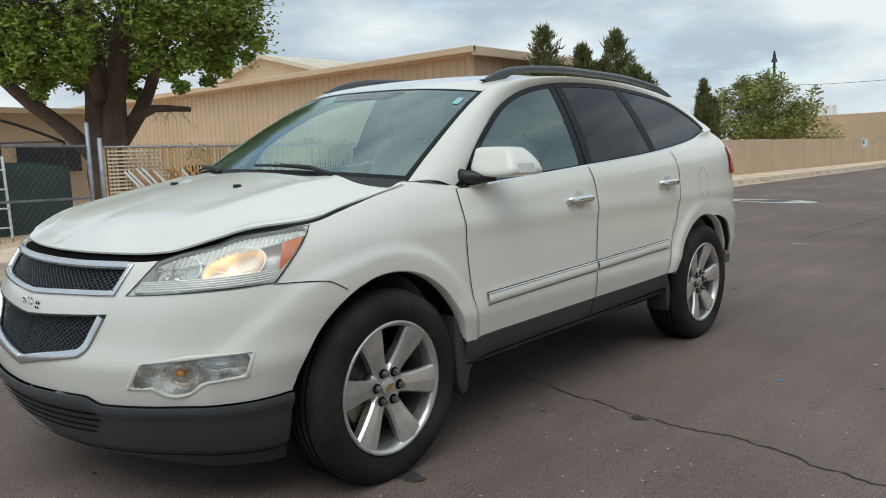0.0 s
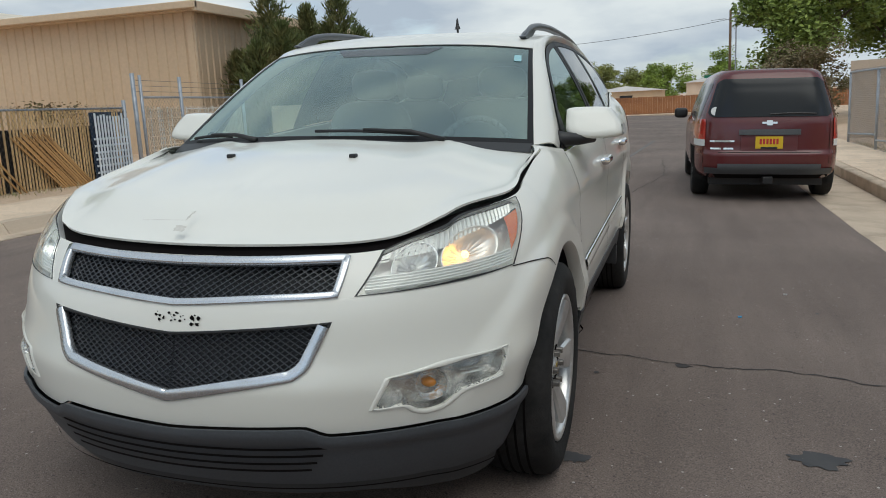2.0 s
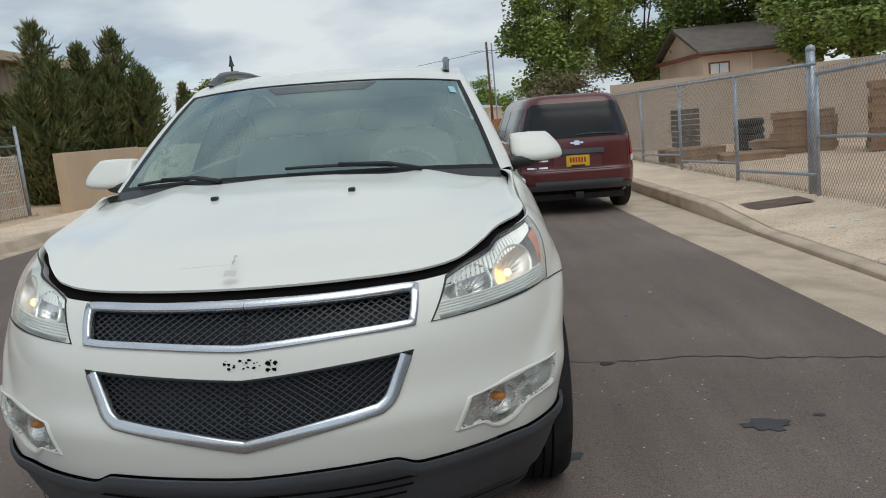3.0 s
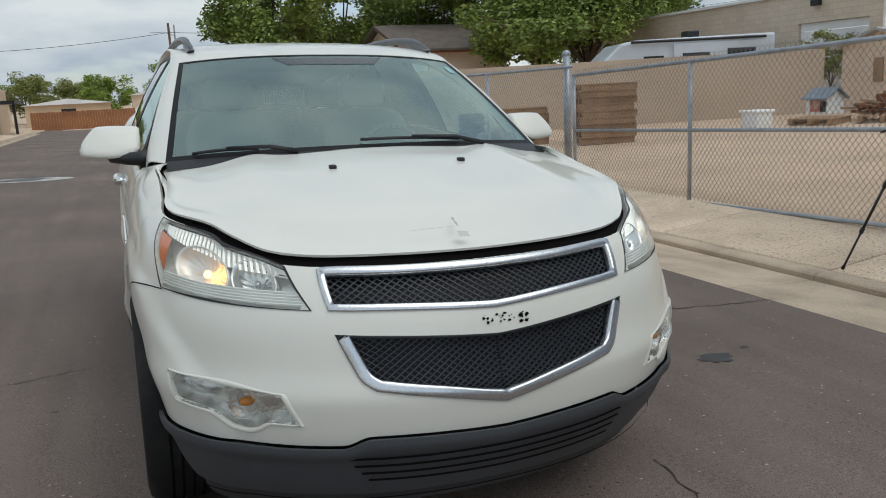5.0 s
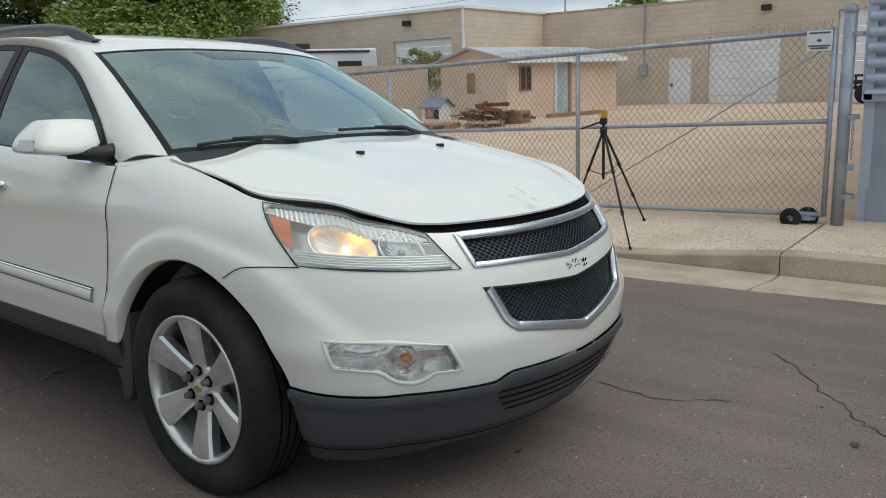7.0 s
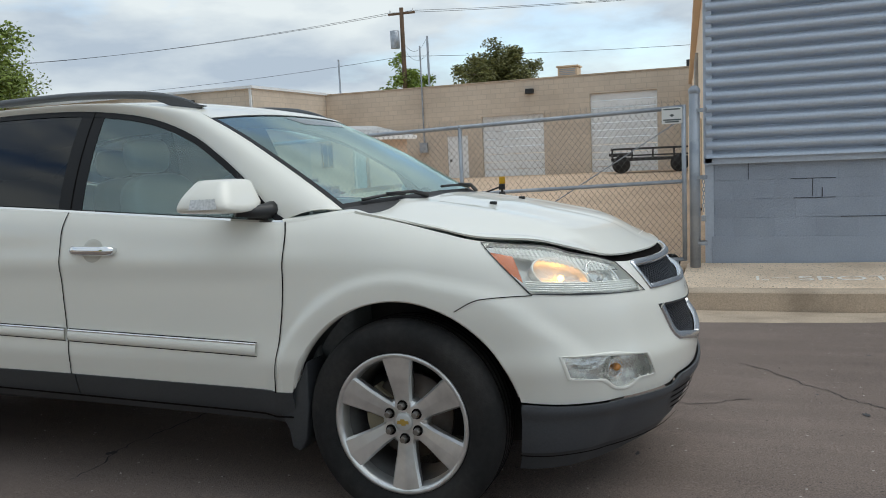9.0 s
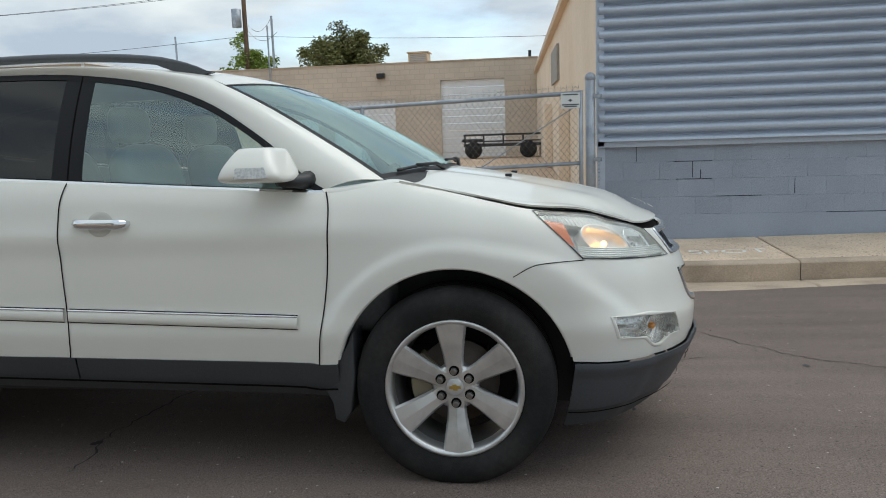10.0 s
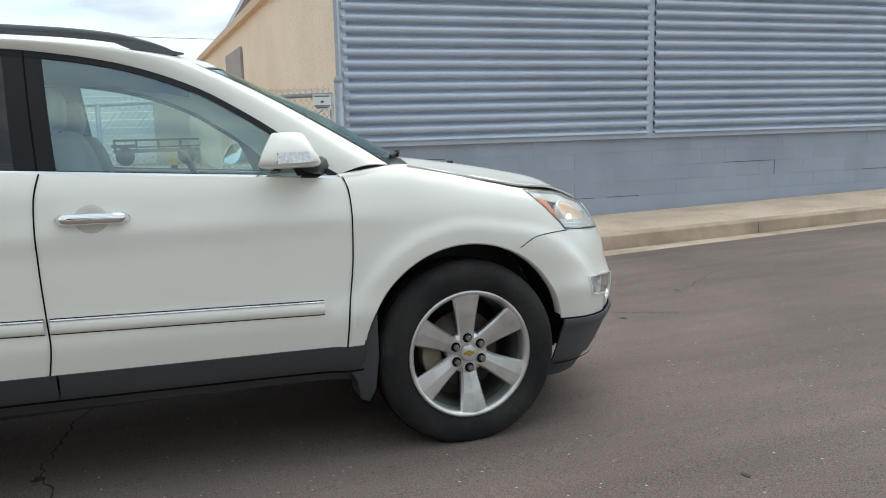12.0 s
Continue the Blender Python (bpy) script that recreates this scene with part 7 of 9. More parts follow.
# fog lamps and turn signals
FOG_CHROME = material("dull_chrome", (0.84, 0.835, 0.81), 0.14, 0.92, mottle=0.30, mscale=25, bump=0.6, bump_scale=70)
fog_back = coons(FOG_BOT, FOG_TOP, FOG_IN, FOG_OUT, 24, 8, lambda s, z: S(s, z, -0.045))
fog_lens = coons(FOG_BOT, FOG_TOP, FOG_IN, FOG_OUT, 24, 8, lambda s, z: S(s, z, -0.006))
fog_poly = FOG
for side in (1, -1):
    lamp = thing("turn_signal_lamp")
    lamp.parent = car
    lamp["label"] = "clear low turn signal lamp with an orange bulb"
    def mirror(rows_):
        return rows_ if side == 1 else flip(rows_)
    link("housing", grid_mesh("housing", mirror(fog_back)), FOG_CHROME, lamp, "", True)
    link("lens", grid_mesh("lens", mirror(fog_lens)), FOG_LENS, lamp, "", True)
    rr_ = [[S(p[0], p[1], o) for p in fog_poly + fog_poly[:1]] for o in (0.001, -0.046)]
    link("side_wall", grid_mesh("side_wall", mirror(rr_)), FOG_CHROME, lamp, "", True)
    rr_ = []
    c = Vector((sum(p[0] for p in fog_poly) / len(fog_poly), sum(p[1] for p in fog_poly) / len(fog_poly)))
    for w_, o in ((-0.012, 0.0005), (-0.005, 0.006), (0.003, 0.002)):
        rr_.append([])
        for p in fog_poly + fog_poly[:1]:
            q = Vector(p) + (c - Vector(p)).normalized() * w_
            rr_[-1].append(S(q.x, q.y, o))
    link("surround", grid_mesh("surround", mirror(rr_)), PAINT, lamp, "", True)
    cpos = S(front_s(0.722, 0.555), 0.555, -0.042)
    bm = lathe([(0.006, 0.010), (0.022, 0.006), (0.036, -0.004), (0.045, -0.018), (0.047, -0.022), (0.048, -0.018), (0.048, 0.012)], 36)
    bmesh.ops.transform(bm, verts=bm.verts, matrix=Matrix.Translation((cpos.x * side, cpos.y + 0.010, cpos.z)) @ Matrix.Rotation(math.radians(28) * side, 4, "Z") @ Matrix.Rotation(math.pi / 2, 4, "Z"))
    part("fog_bowl", bm, FOG_CHROME, lamp, "", True)
    bm = bmesh.new()
    bmesh.ops.create_uvsphere(bm, u_segments=14, v_segments=10, radius=0.015, matrix=Matrix.Translation((cpos.x * side, cpos.y - 0.008, cpos.z + 0.006)) @ Matrix.Diagonal((1.5, 1, 0.95, 1)))
    part("bulb", bm, BULB_OFF, lamp, "orange bulb", True)
    for k in range(4):
        zz = 0.545 + 0.016 * k
        sA, sB = front_s(0.79, zz), front_s(0.855, zz)
        if zz > 0.565:
            rr_ = [[S(sA + (sB - sA) * i / 6, zz + dz, o) for i in range(7)] for dz, o in ((0, -0.03), (0.005, -0.018), (0.010, -0.03))]
            link("reflector_rib", grid_mesh("reflector_rib", mirror(rr_)), REFLECTOR, lamp)

# flecks left where a badge was
rnd = random.Random(5)
for k in range(30):
    x, z = rnd.uniform(-0.05, 0.05), 0.764 + rnd.uniform(-0.016, 0.018)
    if k > 18:
        x, z = 0.078 + rnd.uniform(-0.016, 0.018), 0.766 + rnd.uniform(-0.014, 0.012)
    s = front_s(abs(x), z)
    r = rnd.uniform(0.0015, 0.0055) if k <= 18 else rnd.uniform(0.003, 0.009)
    pts = [(math.cos(a) * r * rnd.uniform(0.5, 1.2), math.sin(a) * r * rnd.uniform(0.5, 1.1)) for a in [i * math.tau / 8 for i in range(8)]]
    bm = bmesh.new()
    p = S(s, z, 0.0035)
    v = [bm.verts.new(((p.x if x > 0 else -p.x) + a, p.y, p.z + b)) for a, b in pts]
    bm.faces.new(v)
    part("badge_residue", bm, GAP, car, "black fleck where a badge was")

# dent and scuff on the bonnet's nose
SCUFF = material("scuffed_paint", (0.60, 0.575, 0.52), 0.5, second=(0.70, 0.68, 0.62), mscale=40)
for x0, y0, w_, l_ in ((-0.062, -0.845, 0.034, 0.022), (-0.050, -0.80, 0.006, 0.05), (-0.20, -0.80, 0.15, 0.003)):
    rr_ = [[Vector((x0 + w_ * i / 4 + 0.003 * math.sin(j * 2.1 + i), y0 + l_ * j / 6 + 0.002 * math.sin(i * 1.7), hood_z(x0 + w_ * i / 4, y0 + l_ * j / 6) + 0.003)) for i in range(5)] for j in range(7)]
    link("scuff", grid_mesh("scuff", rr_), SCUFF, car, "scuffed dent in the bonnet", True)

# washer jets
for x in (-0.263, 0.235):
    bm = bmesh.new()
    z = hood_z(x, -0.185)
    add_box(bm, (x - 0.012, -0.20, z - 0.004), (x + 0.012, -0.17, z + 0.012), None, 0.004)
    part("washer_jet", bm, DARK, car, "", True)

# wipers
def wiper(a0, v0, a1, v1, pa, pv):
    w_ = thing("wiper")
    w_.parent = car
    w_["label"] = "black windscreen wiper"
    pts = [ws_point(a0 + (a1 - a0) * i / 12, v0 + (v1 - v0) * i / 12, 0.014 + 0.006 * math.sin(math.pi * i / 12)) for i in range(13)]
    part("blade", add_path(bmesh.new(), pts, 0.007, 6), DARK, w_, "", True)
    mid = ws_point((a0 + a1) / 2, (v0 + v1) / 2, 0.028)
    part("arm", add_path(bmesh.new(), [ws_point(pa, pv, 0.012), ws_point(pa * 0.6 + (a0 + a1) * 0.2, (pv + v0) / 2, 0.030), mid], 0.008, 6, [0.011, 0.009, 0.006]), DARK, w_, "", True)


wiper(-0.08, 0.058, 0.46, 0.036, 0.60, -0.0)
wiper(-0.88, 0.030, -0.58, 0.030, -0.40, 0.0)
rr_ = [[ws_point(a, v, 0.006) for a in [i / 20 for i in range(-20, 21)]] for v in (-0.0, 0.012)]
rr_.append([p + Vector((0, -0.06, -0.03)) for p in rr_[0]])
link("cowl", grid_mesh("cowl", [rr_[2], rr_[0]]), DARK, car, "black plastic cowl")
# shade band and stickers on the glass
rr_ = [[ws_point(a * (0.40 - 0.10 * j / 4), 0.965 - 0.105 * j / 4, 0.002) for a in [i / 10 for i in range(-10, 11)]] for j in range(5)]
link("mirror_shade", grid_mesh("mirror_shade", rr_), glass("dotted_shade", (0.30, 0.33, 0.34), 0.15, 0.12), car, "dark dotted shade patch on the glass")
PAPER = material("blue_sticker", (0.35, 0.62, 0.66), 0.6)
rr_ = [[ws_point(0.885 + 0.045 * i, 0.80 + 0.085 * j, 0.003) for i in (0, 1)] for j in (0, 1)]
link("sticker", grid_mesh("sticker", rr_), PAPER, car, "pale blue inspection sticker")

# ---- mirrors, handles, rails, tail lamps ----
STRIP = material("silver_strip", (0.80, 0.81, 0.81), 0.25, 0.2, second=(0.55, 0.56, 0.57), mscale=90)


def super_round(bm, c, h, p=0.55, seg=28):
    r = bmesh.ops.create_uvsphere(bm, u_segments=seg, v_segments=18, radius=1)
    for v in r["verts"]:
        q = [math.copysign(abs(a) ** p, a) for a in v.co]
        v.co = Vector((c[0] + q[0] * h[0], c[1] + q[1] * h[1], c[2] + q[2] * h[2]))
    return bm


for side in (1, -1):
    mir = thing("door_mirror")
    mir.parent = car
    mir["label"] = "white door mirror on a black arm with a signal strip"
    sil = [(0.872, 1.225), (0.872, 1.295), (0.880, 1.315), (0.96, 1.320), (1.030, 1.318), (1.052, 1.310), (1.088, 1.270), (1.108, 1.235), (1.108, 1.200), (1.05, 1.188), (0.97, 1.186), (0.90, 1.198)]
    loop = [p for p in smooth_line([(a, b, 0) for a, b in sil + sil[:1]], 48)][:-1]
    rr_ = []
    for v_, sc in ((0.0, 0.0), (0.0, 0.55), (0.02, 0.80), (0.07, 0.92), (0.17, 0.98), (0.40, 1.0), (0.72, 1.0), (0.97, 0.985), (1.0, 0.95), (0.98, 0.88)):
        rr_.append([])
        for p in loop + loop[:1]:
            x, z = 0.985 + (p.x - 0.985) * sc, 1.260 + (p.y - 1.260) * sc
            h = (z - 1.19) / 0.14
            y0, y1 = 0.578 + 0.075 * h, 0.790 - 0.045 * h
            rr_[-1].append(Vector((x * side, y0 + (y1 - y0) * v_ + 0.045 * (x - 0.985) / 0.12 * (0.3 + 0.7 * v_), z)))
    bm = bmesh.new()
    shell_rows = rr_
    bm.from_mesh(grid_mesh("shell", rr_))
    bmesh.ops.remove_doubles(bm, verts=bm.verts, dist=1e-5)
    bmesh.ops.recalc_face_normals(bm, faces=bm.faces)
    part("shell", bm, PAINT, mir, "", True)
    link("mirror_glass", grid_mesh("mirror_glass", [[Vector((p.x, p.y - 0.004, p.z)) for p in rr_[-1]], [Vector((0.985 * side, 0.745, 1.26))] * len(rr_[-1])]), CHROME, mir, "", False)
    part("arm", add_path(bmesh.new(), [(0.83 * side, 0.565, 1.190), (0.88 * side, 0.575, 1.186), (0.93 * side, 0.60, 1.186), (0.99 * side, 0.64, 1.194)], 0.02, 10, [0.040, 0.032, 0.026, 0.024]), DARK, mir, "black plastic arm", True)
    def near(px_, pz_):
        return min(range(len(loop)), key=lambda q: (loop[q].x - px_) ** 2 + (loop[q].y - pz_) ** 2)
    i0, i1 = near(1.109, 1.212), near(1.106, 1.240)
    rr_ = [[shell_rows[k][q] + Vector((0.0050 * side, -0.0032, 0)) for k in (4, 5, 6)] for q in (i0, i1)]
    link("signal_strip", grid_mesh("signal_strip", rr_), STRIP, mir, "narrow silver signal strip", True)
    j0, j1 = near(1.109, 1.205), near(1.104, 1.247)
    rr_ = [[shell_rows[k][q] + Vector((0.0016 * side, -0.0010, 0)) for k in (4, 5, 6)] for q in (j0, j1)]
    link("strip_frame", grid_mesh("strip_frame", rr_), DARK, mir, "", True)
    for hy, hz in ((1.405, 1.040), (2.45, 1.080)):
        hd = thing("door_handle")
        hd.parent = car
        hd["label"] = "chrome door handle over a shallow cup"
        pts = []
        for i in range(15):
            u = i / 14
            lift = 0.034 * min(1, math.sin(math.pi * u) * 2.2)
            pts.append(((half_width(hy - 0.124 + 0.236 * u, hz) + lift - 0.004) * side, hy - 0.124 + 0.236 * u, hz + 0.004 * u))
        bm = add_path(bmesh.new(), pts, 0.012, 10, [0.008 + 0.010 * min(1, math.sin(math.pi * i / 14) * 6) for i in range(15)])
        for v in bm.verts:
            v.co.z = hz + (v.co.z - hz) * 1.15
        part("grip", bm, CHROME, hd, "", True)
        # raised disc in darkened body paint, for the shade in the handle's cup
        rr_ = []
        for rj in range(6):
            rr_.append([])
            for k in range(25):
                a = k * math.tau / 24
                yy, zz = hy + 0.056 * (rj / 5) * math.cos(a), hz + 0.050 * (rj / 5) * math.sin(a)
                q = S(yy, zz, 0.001 + 0.003 * (1 if rj == 4 else 0))
                if rj < 4:
                    q = S(yy, zz, 0.0025)
                rr_[-1].append(Vector((q.x * side, q.y, q.z)))
        link("cup", grid_mesh("cup", rr_), material("cup_shade_paint", (0.60, 0.585, 0.52), 0.35, coat=0.6) if "cup_shade_paint" not in bpy.data.materials else bpy.data.materials["cup_shade_paint"], hd, "", True)
    rail = thing("roof_rail")
    rail.parent = car
    rail["label"] = "grey plastic roof rail"
    RAIL = bpy.data.materials.get("rail_grey") or material("rail_grey", (0.085, 0.092, 0.10), 0.45, coat=0.2, grain=(60, 0.1))
    prz = curve((1.06, 1.12, 1.25, 1.5, 1.9, 2.4, 2.9, 3.1, 3.2), (1.656, 1.680, 1.710, 1.738, 1.752, 1.745, 1.708, 1.680, 1.648))
    pts = [(0.600 * side, 1.06 + 2.14 * i / 40, prz(1.06 + 2.14 * i / 40) - 0.004) for i in range(41)]
    bm = add_path(bmesh.new(), pts, 0.018, 10, [0.003 + 0.016 * min(1, math.sin(math.pi * i / 40) * 3.2) for i in range(41)])
    part("bar", bm, RAIL, rail, "", True)
    for y0, y1 in ((1.04, 1.34), (2.86, 3.20)):
        prof = [(y0 + (y1 - y0) * i / 8, prz(y0 + (y1 - y0) * i / 8) - 0.002) for i in range(9)] + [(y0 + (y1 - y0) * i / 8, prz(y0 + (y1 - y0) * i / 8) - 0.006 - 0.034 * math.sin(math.pi * i / 8)) for i in range(8, -1, -1)]
        bm = prism(prof, 0.585 * side, 0.615 * side, "x")
        part("foot", bm, RAIL, rail)
    # tail lamp
    rr_ = []
    for j in range(9):
        z = 1.10 + 0.19 * j / 8
        rr_.append([])
        for i in range(9):
            s = side_s(3.50 + 0.05 * (z - 1.1) / 0.19, z)
            q = S(s + 0.5 * i / 8, z, 0.004 + 0.016 * math.sin(math.pi * min(1, (i + 0.5) / 5)))
            rr_[-1].append(Vector((q.x * side, q.y, q.z)))
    link("tail_lamp", grid_mesh("tail_lamp", rr_), RED_LENS, car, "red tail lamp", True)

# ---- cabin ----
LINER = material("headliner", (0.36, 0.34, 0.30), 0.9)
CARD = material("door_card", (0.11, 0.11, 0.105), 0.7, grain=(50, 0.1))
hl_rows = []
for i in range(20):
    y = 1.0 + 2.6 * i / 19
    hl_rows.append([Vector((0.60 * a, y, ROOF_Z(y) - 0.045 - 0.05 * abs(a) ** 2.4)) for a in [k / 8 for k in range(-8, 9)]])
link("headliner", grid_mesh("headliner", hl_rows), LINER, car)
for side in (1, -1):
    part("door_card", box((0.80 * side, 0.40, 0.40), (0.84 * side, 3.6, 1.10), None, 0.01), CARD, car)
part("cabin_floor", box((-0.8, -0.1, 0.40), (0.8, 3.9, 0.46)), CARD, car)
part("rear_trim", box((-0.78, 3.62, 0.45), (0.78, 3.68, 1.22)), CARD, car)
dash = bmesh.new()
add_box(dash, (-0.78, 0.28, 0.55), (0.78, 0.86, 1.13), None, 0.07)
part("dashboard", dash, DASH, car, "dark grey dashboard", True)
sw = bmesh.new()
for k in range(32):
    a0, a1 = k * math.tau / 32, (k + 1) * math.tau / 32
    m = Matrix.Translation((0.37, 0.98, 1.10)) @ Matrix.Rotation(math.radians(-25), 4, "X")
    add_tube(sw, m @ Vector((0.185 * math.cos(a0), 0, 0.185 * math.sin(a0))), m @ Vector((0.185 * math.cos(a1), 0, 0.185 * math.sin(a1))), 0.015, 8)
add_tube(sw, m @ Vector((-0.18, 0, 0)), m @ Vector((0.18, 0, 0)), 0.016, 8)
add_tube(sw, m @ Vector((0, 0, -0.02)), m @ Vector((0, -0.12, -0.05)), 0.05, 12)
part("steering_wheel", sw, DASH, car, "", True)


def seat(x, y, w_, hr=True):
    s_ = thing("seat")
    s_.parent = car
    s_["label"] = "grey leather seat with a headrest"
    part("cushion", super_round(bmesh.new(), (x, y - 0.20, 0.72), (w_, 0.27, 0.10), 0.45), SEAT, s_, "", True)
    bm = super_round(bmesh.new(), (0, 0, 0), (w_, 0.085, 0.33), 0.5)
    bmesh.ops.transform(bm, verts=bm.verts, matrix=Matrix.Translation((x, y + 0.10, 1.04)) @ Matrix.Rotation(math.radians(-14), 4, "X"))
    part("backrest", bm, SEAT, s_, "", True)
    bm = super_round(bmesh.new(), (x, y + 0.22, 1.455), (0.135, 0.055, 0.085), 0.6)
    part("headrest", bm, SEAT, s_, "", True)


for x in (-0.38, 0.38):
    seat(x, 1.35, 0.25)
    seat(x, 2.25, 0.25)
seat(0, 3.15, 0.5)


# ---- trees ----
def leaves(centres, radii, per, size, rs, droop=0.0):
    """Many small folded leaves scattered round the twig ends."""
    V, F = [], []
    for (c, r) in zip(centres, radii):
        p = np.clip(rs.normal(size=(per, 3)), -1.7, 1.7) * r * np.array((0.55, 0.55, 0.42)) + np.array(c)
        p[:, 2] -= droop * rs.random(per) ** 2 * r * 1.6
        a = rs.normal(size=(per, 3))
        a /= np.linalg.norm(a, axis=1)[:, None]
        a[:, 2] = a[:, 2] * 0.6 - droop * 0.6
        b = np.cross(a, rs.normal(size=(per, 3)))
        b /= np.linalg.norm(b, axis=1)[:, None] + 1e-9
        s = size * rs.uniform(0.6, 1.3, per)[:, None]
        n0 = len(V)
        q = np.stack((p - a * s, p + b * s * 0.42, p + a * s, p - b * s * 0.42), axis=1).reshape(-1, 3)
        V.extend(map(tuple, q))
        F.extend((n0 + 4 * i, n0 + 4 * i + 1, n0 + 4 * i + 2, n0 + 4 * i + 3) for i in range(per))
    me = bpy.data.meshes.new("crown")
    me.from_pydata(V, [], F)
    return me


def broad_tree(x, y, base, h, spread, trunk_h, mat, per, size, seed, label, trunk_r=0.18, limbs=9, droop=0.0, stems=1, group="", squash=0.55, twigs=6):
    rs = np.random.RandomState(seed)
    t = thing("tree", label, "tree", group, m=Matrix.Translation((x, y, base)))
    bm = bmesh.new()
    cc, rr_ = [], []
    for st in range(stems):
        a = st * math.tau / max(1, stems) + rs.uniform(0, 1)
        lean = (0.0 if stems == 1 else 0.25) * h
        top = Vector((lean * 0.4 * math.cos(a), lean * 0.4 * math.sin(a), trunk_h))
        pts = [Vector((0.1 * trunk_r * 4 * math.cos(a) * (stems > 1), 0.4 * trunk_r * math.sin(a) * (stems > 1), -0.3)), top * 0.5 + Vector((rs.uniform(-.08, .08), rs.uniform(-.08, .08), 0)), top]
        add_path(bm, pts, trunk_r, 9, [trunk_r * 1.25, trunk_r * 0.95, trunk_r * 0.8])
        for k in range(limbs):
            b = a + k * math.tau / limbs + rs.uniform(-0.4, 0.4)
            el = rs.uniform(0.15, 1.35)
            reach = spread * rs.uniform(0.55, 1.0)
            tip = top + Vector((reach * math.cos(b) * math.cos(el), reach * math.sin(b) * math.cos(el), (h - trunk_h) * (0.12 + 0.85 * math.sin(el)) * rs.uniform(0.75, 1.05)))
            mid = top.lerp(tip, 0.5) + Vector((rs.uniform(-.15, .15), rs.uniform(-.15, .15), rs.uniform(0.0, 0.25))) * spread * 0.4
            start = top * rs.uniform(0.72, 1.0)
            add_path(bm, [start, start.lerp(mid, 0.5) + Vector((0, 0, 0.1)), mid, tip], 0.05, 6, [trunk_r * 0.5, trunk_r * 0.38, trunk_r * 0.24, trunk_r * 0.06])
            for j in range(twigs):
                f = rs.uniform(0.35, 1.05)
                o = mid.lerp(tip, f) if f > 0.5 else start.lerp(mid, f * 2)
                d = Vector((rs.normal(), rs.normal(), rs.normal() * 0.6)).normalized() * spread * rs.uniform(0.12, 0.42)
                e = o + d
                add_path(bm, [o, o.lerp(e, 0.5) + Vector((0, 0, 0.05)), e], 0.02, 4, [trunk_r * 0.13, trunk_r * 0.08, trunk_r * 0.03])
                cc.append(tuple(e))
                rr_.append(spread * rs.uniform(0.13, 0.26))
    part("trunk", bm, BARK, t, "", True)
    link("crown", leaves(cc, rr_, per, size, rs, droop), mat, t)
    return t


def conifer(x, y, base, h, r, seed, label, group="", leaders=7):
    """A juniper: several pointed leaders, each clad in upswept sprays of short needles."""
    rs = np.random.RandomState(seed)
    t = thing("conifer", label, "tree", group, m=Matrix.Translation((x, y, base)))
    bm = bmesh.new()
    V, F = [], []
    for j in range(leaders):
        a = j * 2.4 + rs.uniform(-0.3, 0.3)
        off = 0.0 if j == 0 else r * rs.uniform(0.35, 0.72)
        hj = h if j == 0 else h * (1.0 - 0.42 * off / r) * rs.uniform(0.86, 1.04)
        foot, tip_ = np.array((0.1 * off * math.cos(a), 0.1 * off * math.sin(a), -0.2)), np.array((off * math.cos(a), off * math.sin(a), hj))
        mid = foot + (tip_ - foot) * 0.5 + np.array((0.25 * off * math.cos(a), 0.25 * off * math.sin(a), 0))
        add_path(bm, [tuple(foot), tuple(mid), tuple(tip_)], 0.06, 6, [0.10, 0.05, 0.010])
        rj = r * (0.74 if j == 0 else 0.60)
        for k in range(420):
            f = rs.random() ** 0.8
            c = foot + (mid - foot) * 2 * f if f < 0.5 else mid + (tip_ - mid) * (2 * f - 1)
            b = rs.uniform(0, math.tau)
            reach = rj * ((1 - f) ** 0.62 + 0.04) * rs.uniform(0.4, 1.15)
            end = c + np.array((reach * math.cos(b), reach * math.sin(b), 0.55 * reach + rs.uniform(0.0, 0.16)))
            d0 = (end - c) / (np.linalg.norm(end - c) + 1e-6)
            n = 12
            u = rs.uniform(0.25, 1.0, n)[:, None]
            p = c + (end - c) * u + rs.normal(size=(n, 3)) * 0.03
            d = d0 + rs.normal(size=(n, 3)) * 0.40 + np.array((0, 0, 0.55))
            d /= np.linalg.norm(d, axis=1)[:, None]
            w_ = np.cross(d, rs.normal(size=(n, 3)))
            w_ *= 0.022 / (np.linalg.norm(w_, axis=1)[:, None] + 1e-9)
            L = rs.uniform(0.10, 0.20, n)[:, None]
            n0 = len(V)
            V.extend(map(tuple, np.stack((p - w_, p + w_, p + d * L), axis=1).reshape(-1, 3)))
            F.extend((n0 + 3 * i, n0 + 3 * i + 1, n0 + 3 * i + 2) for i in range(n))
    part("trunk", bm, BARK, t)
    me = bpy.data.meshes.new("crown")
    me.from_pydata(V, [], F)
    link("crown", me, NEEDLE, t)
    return t


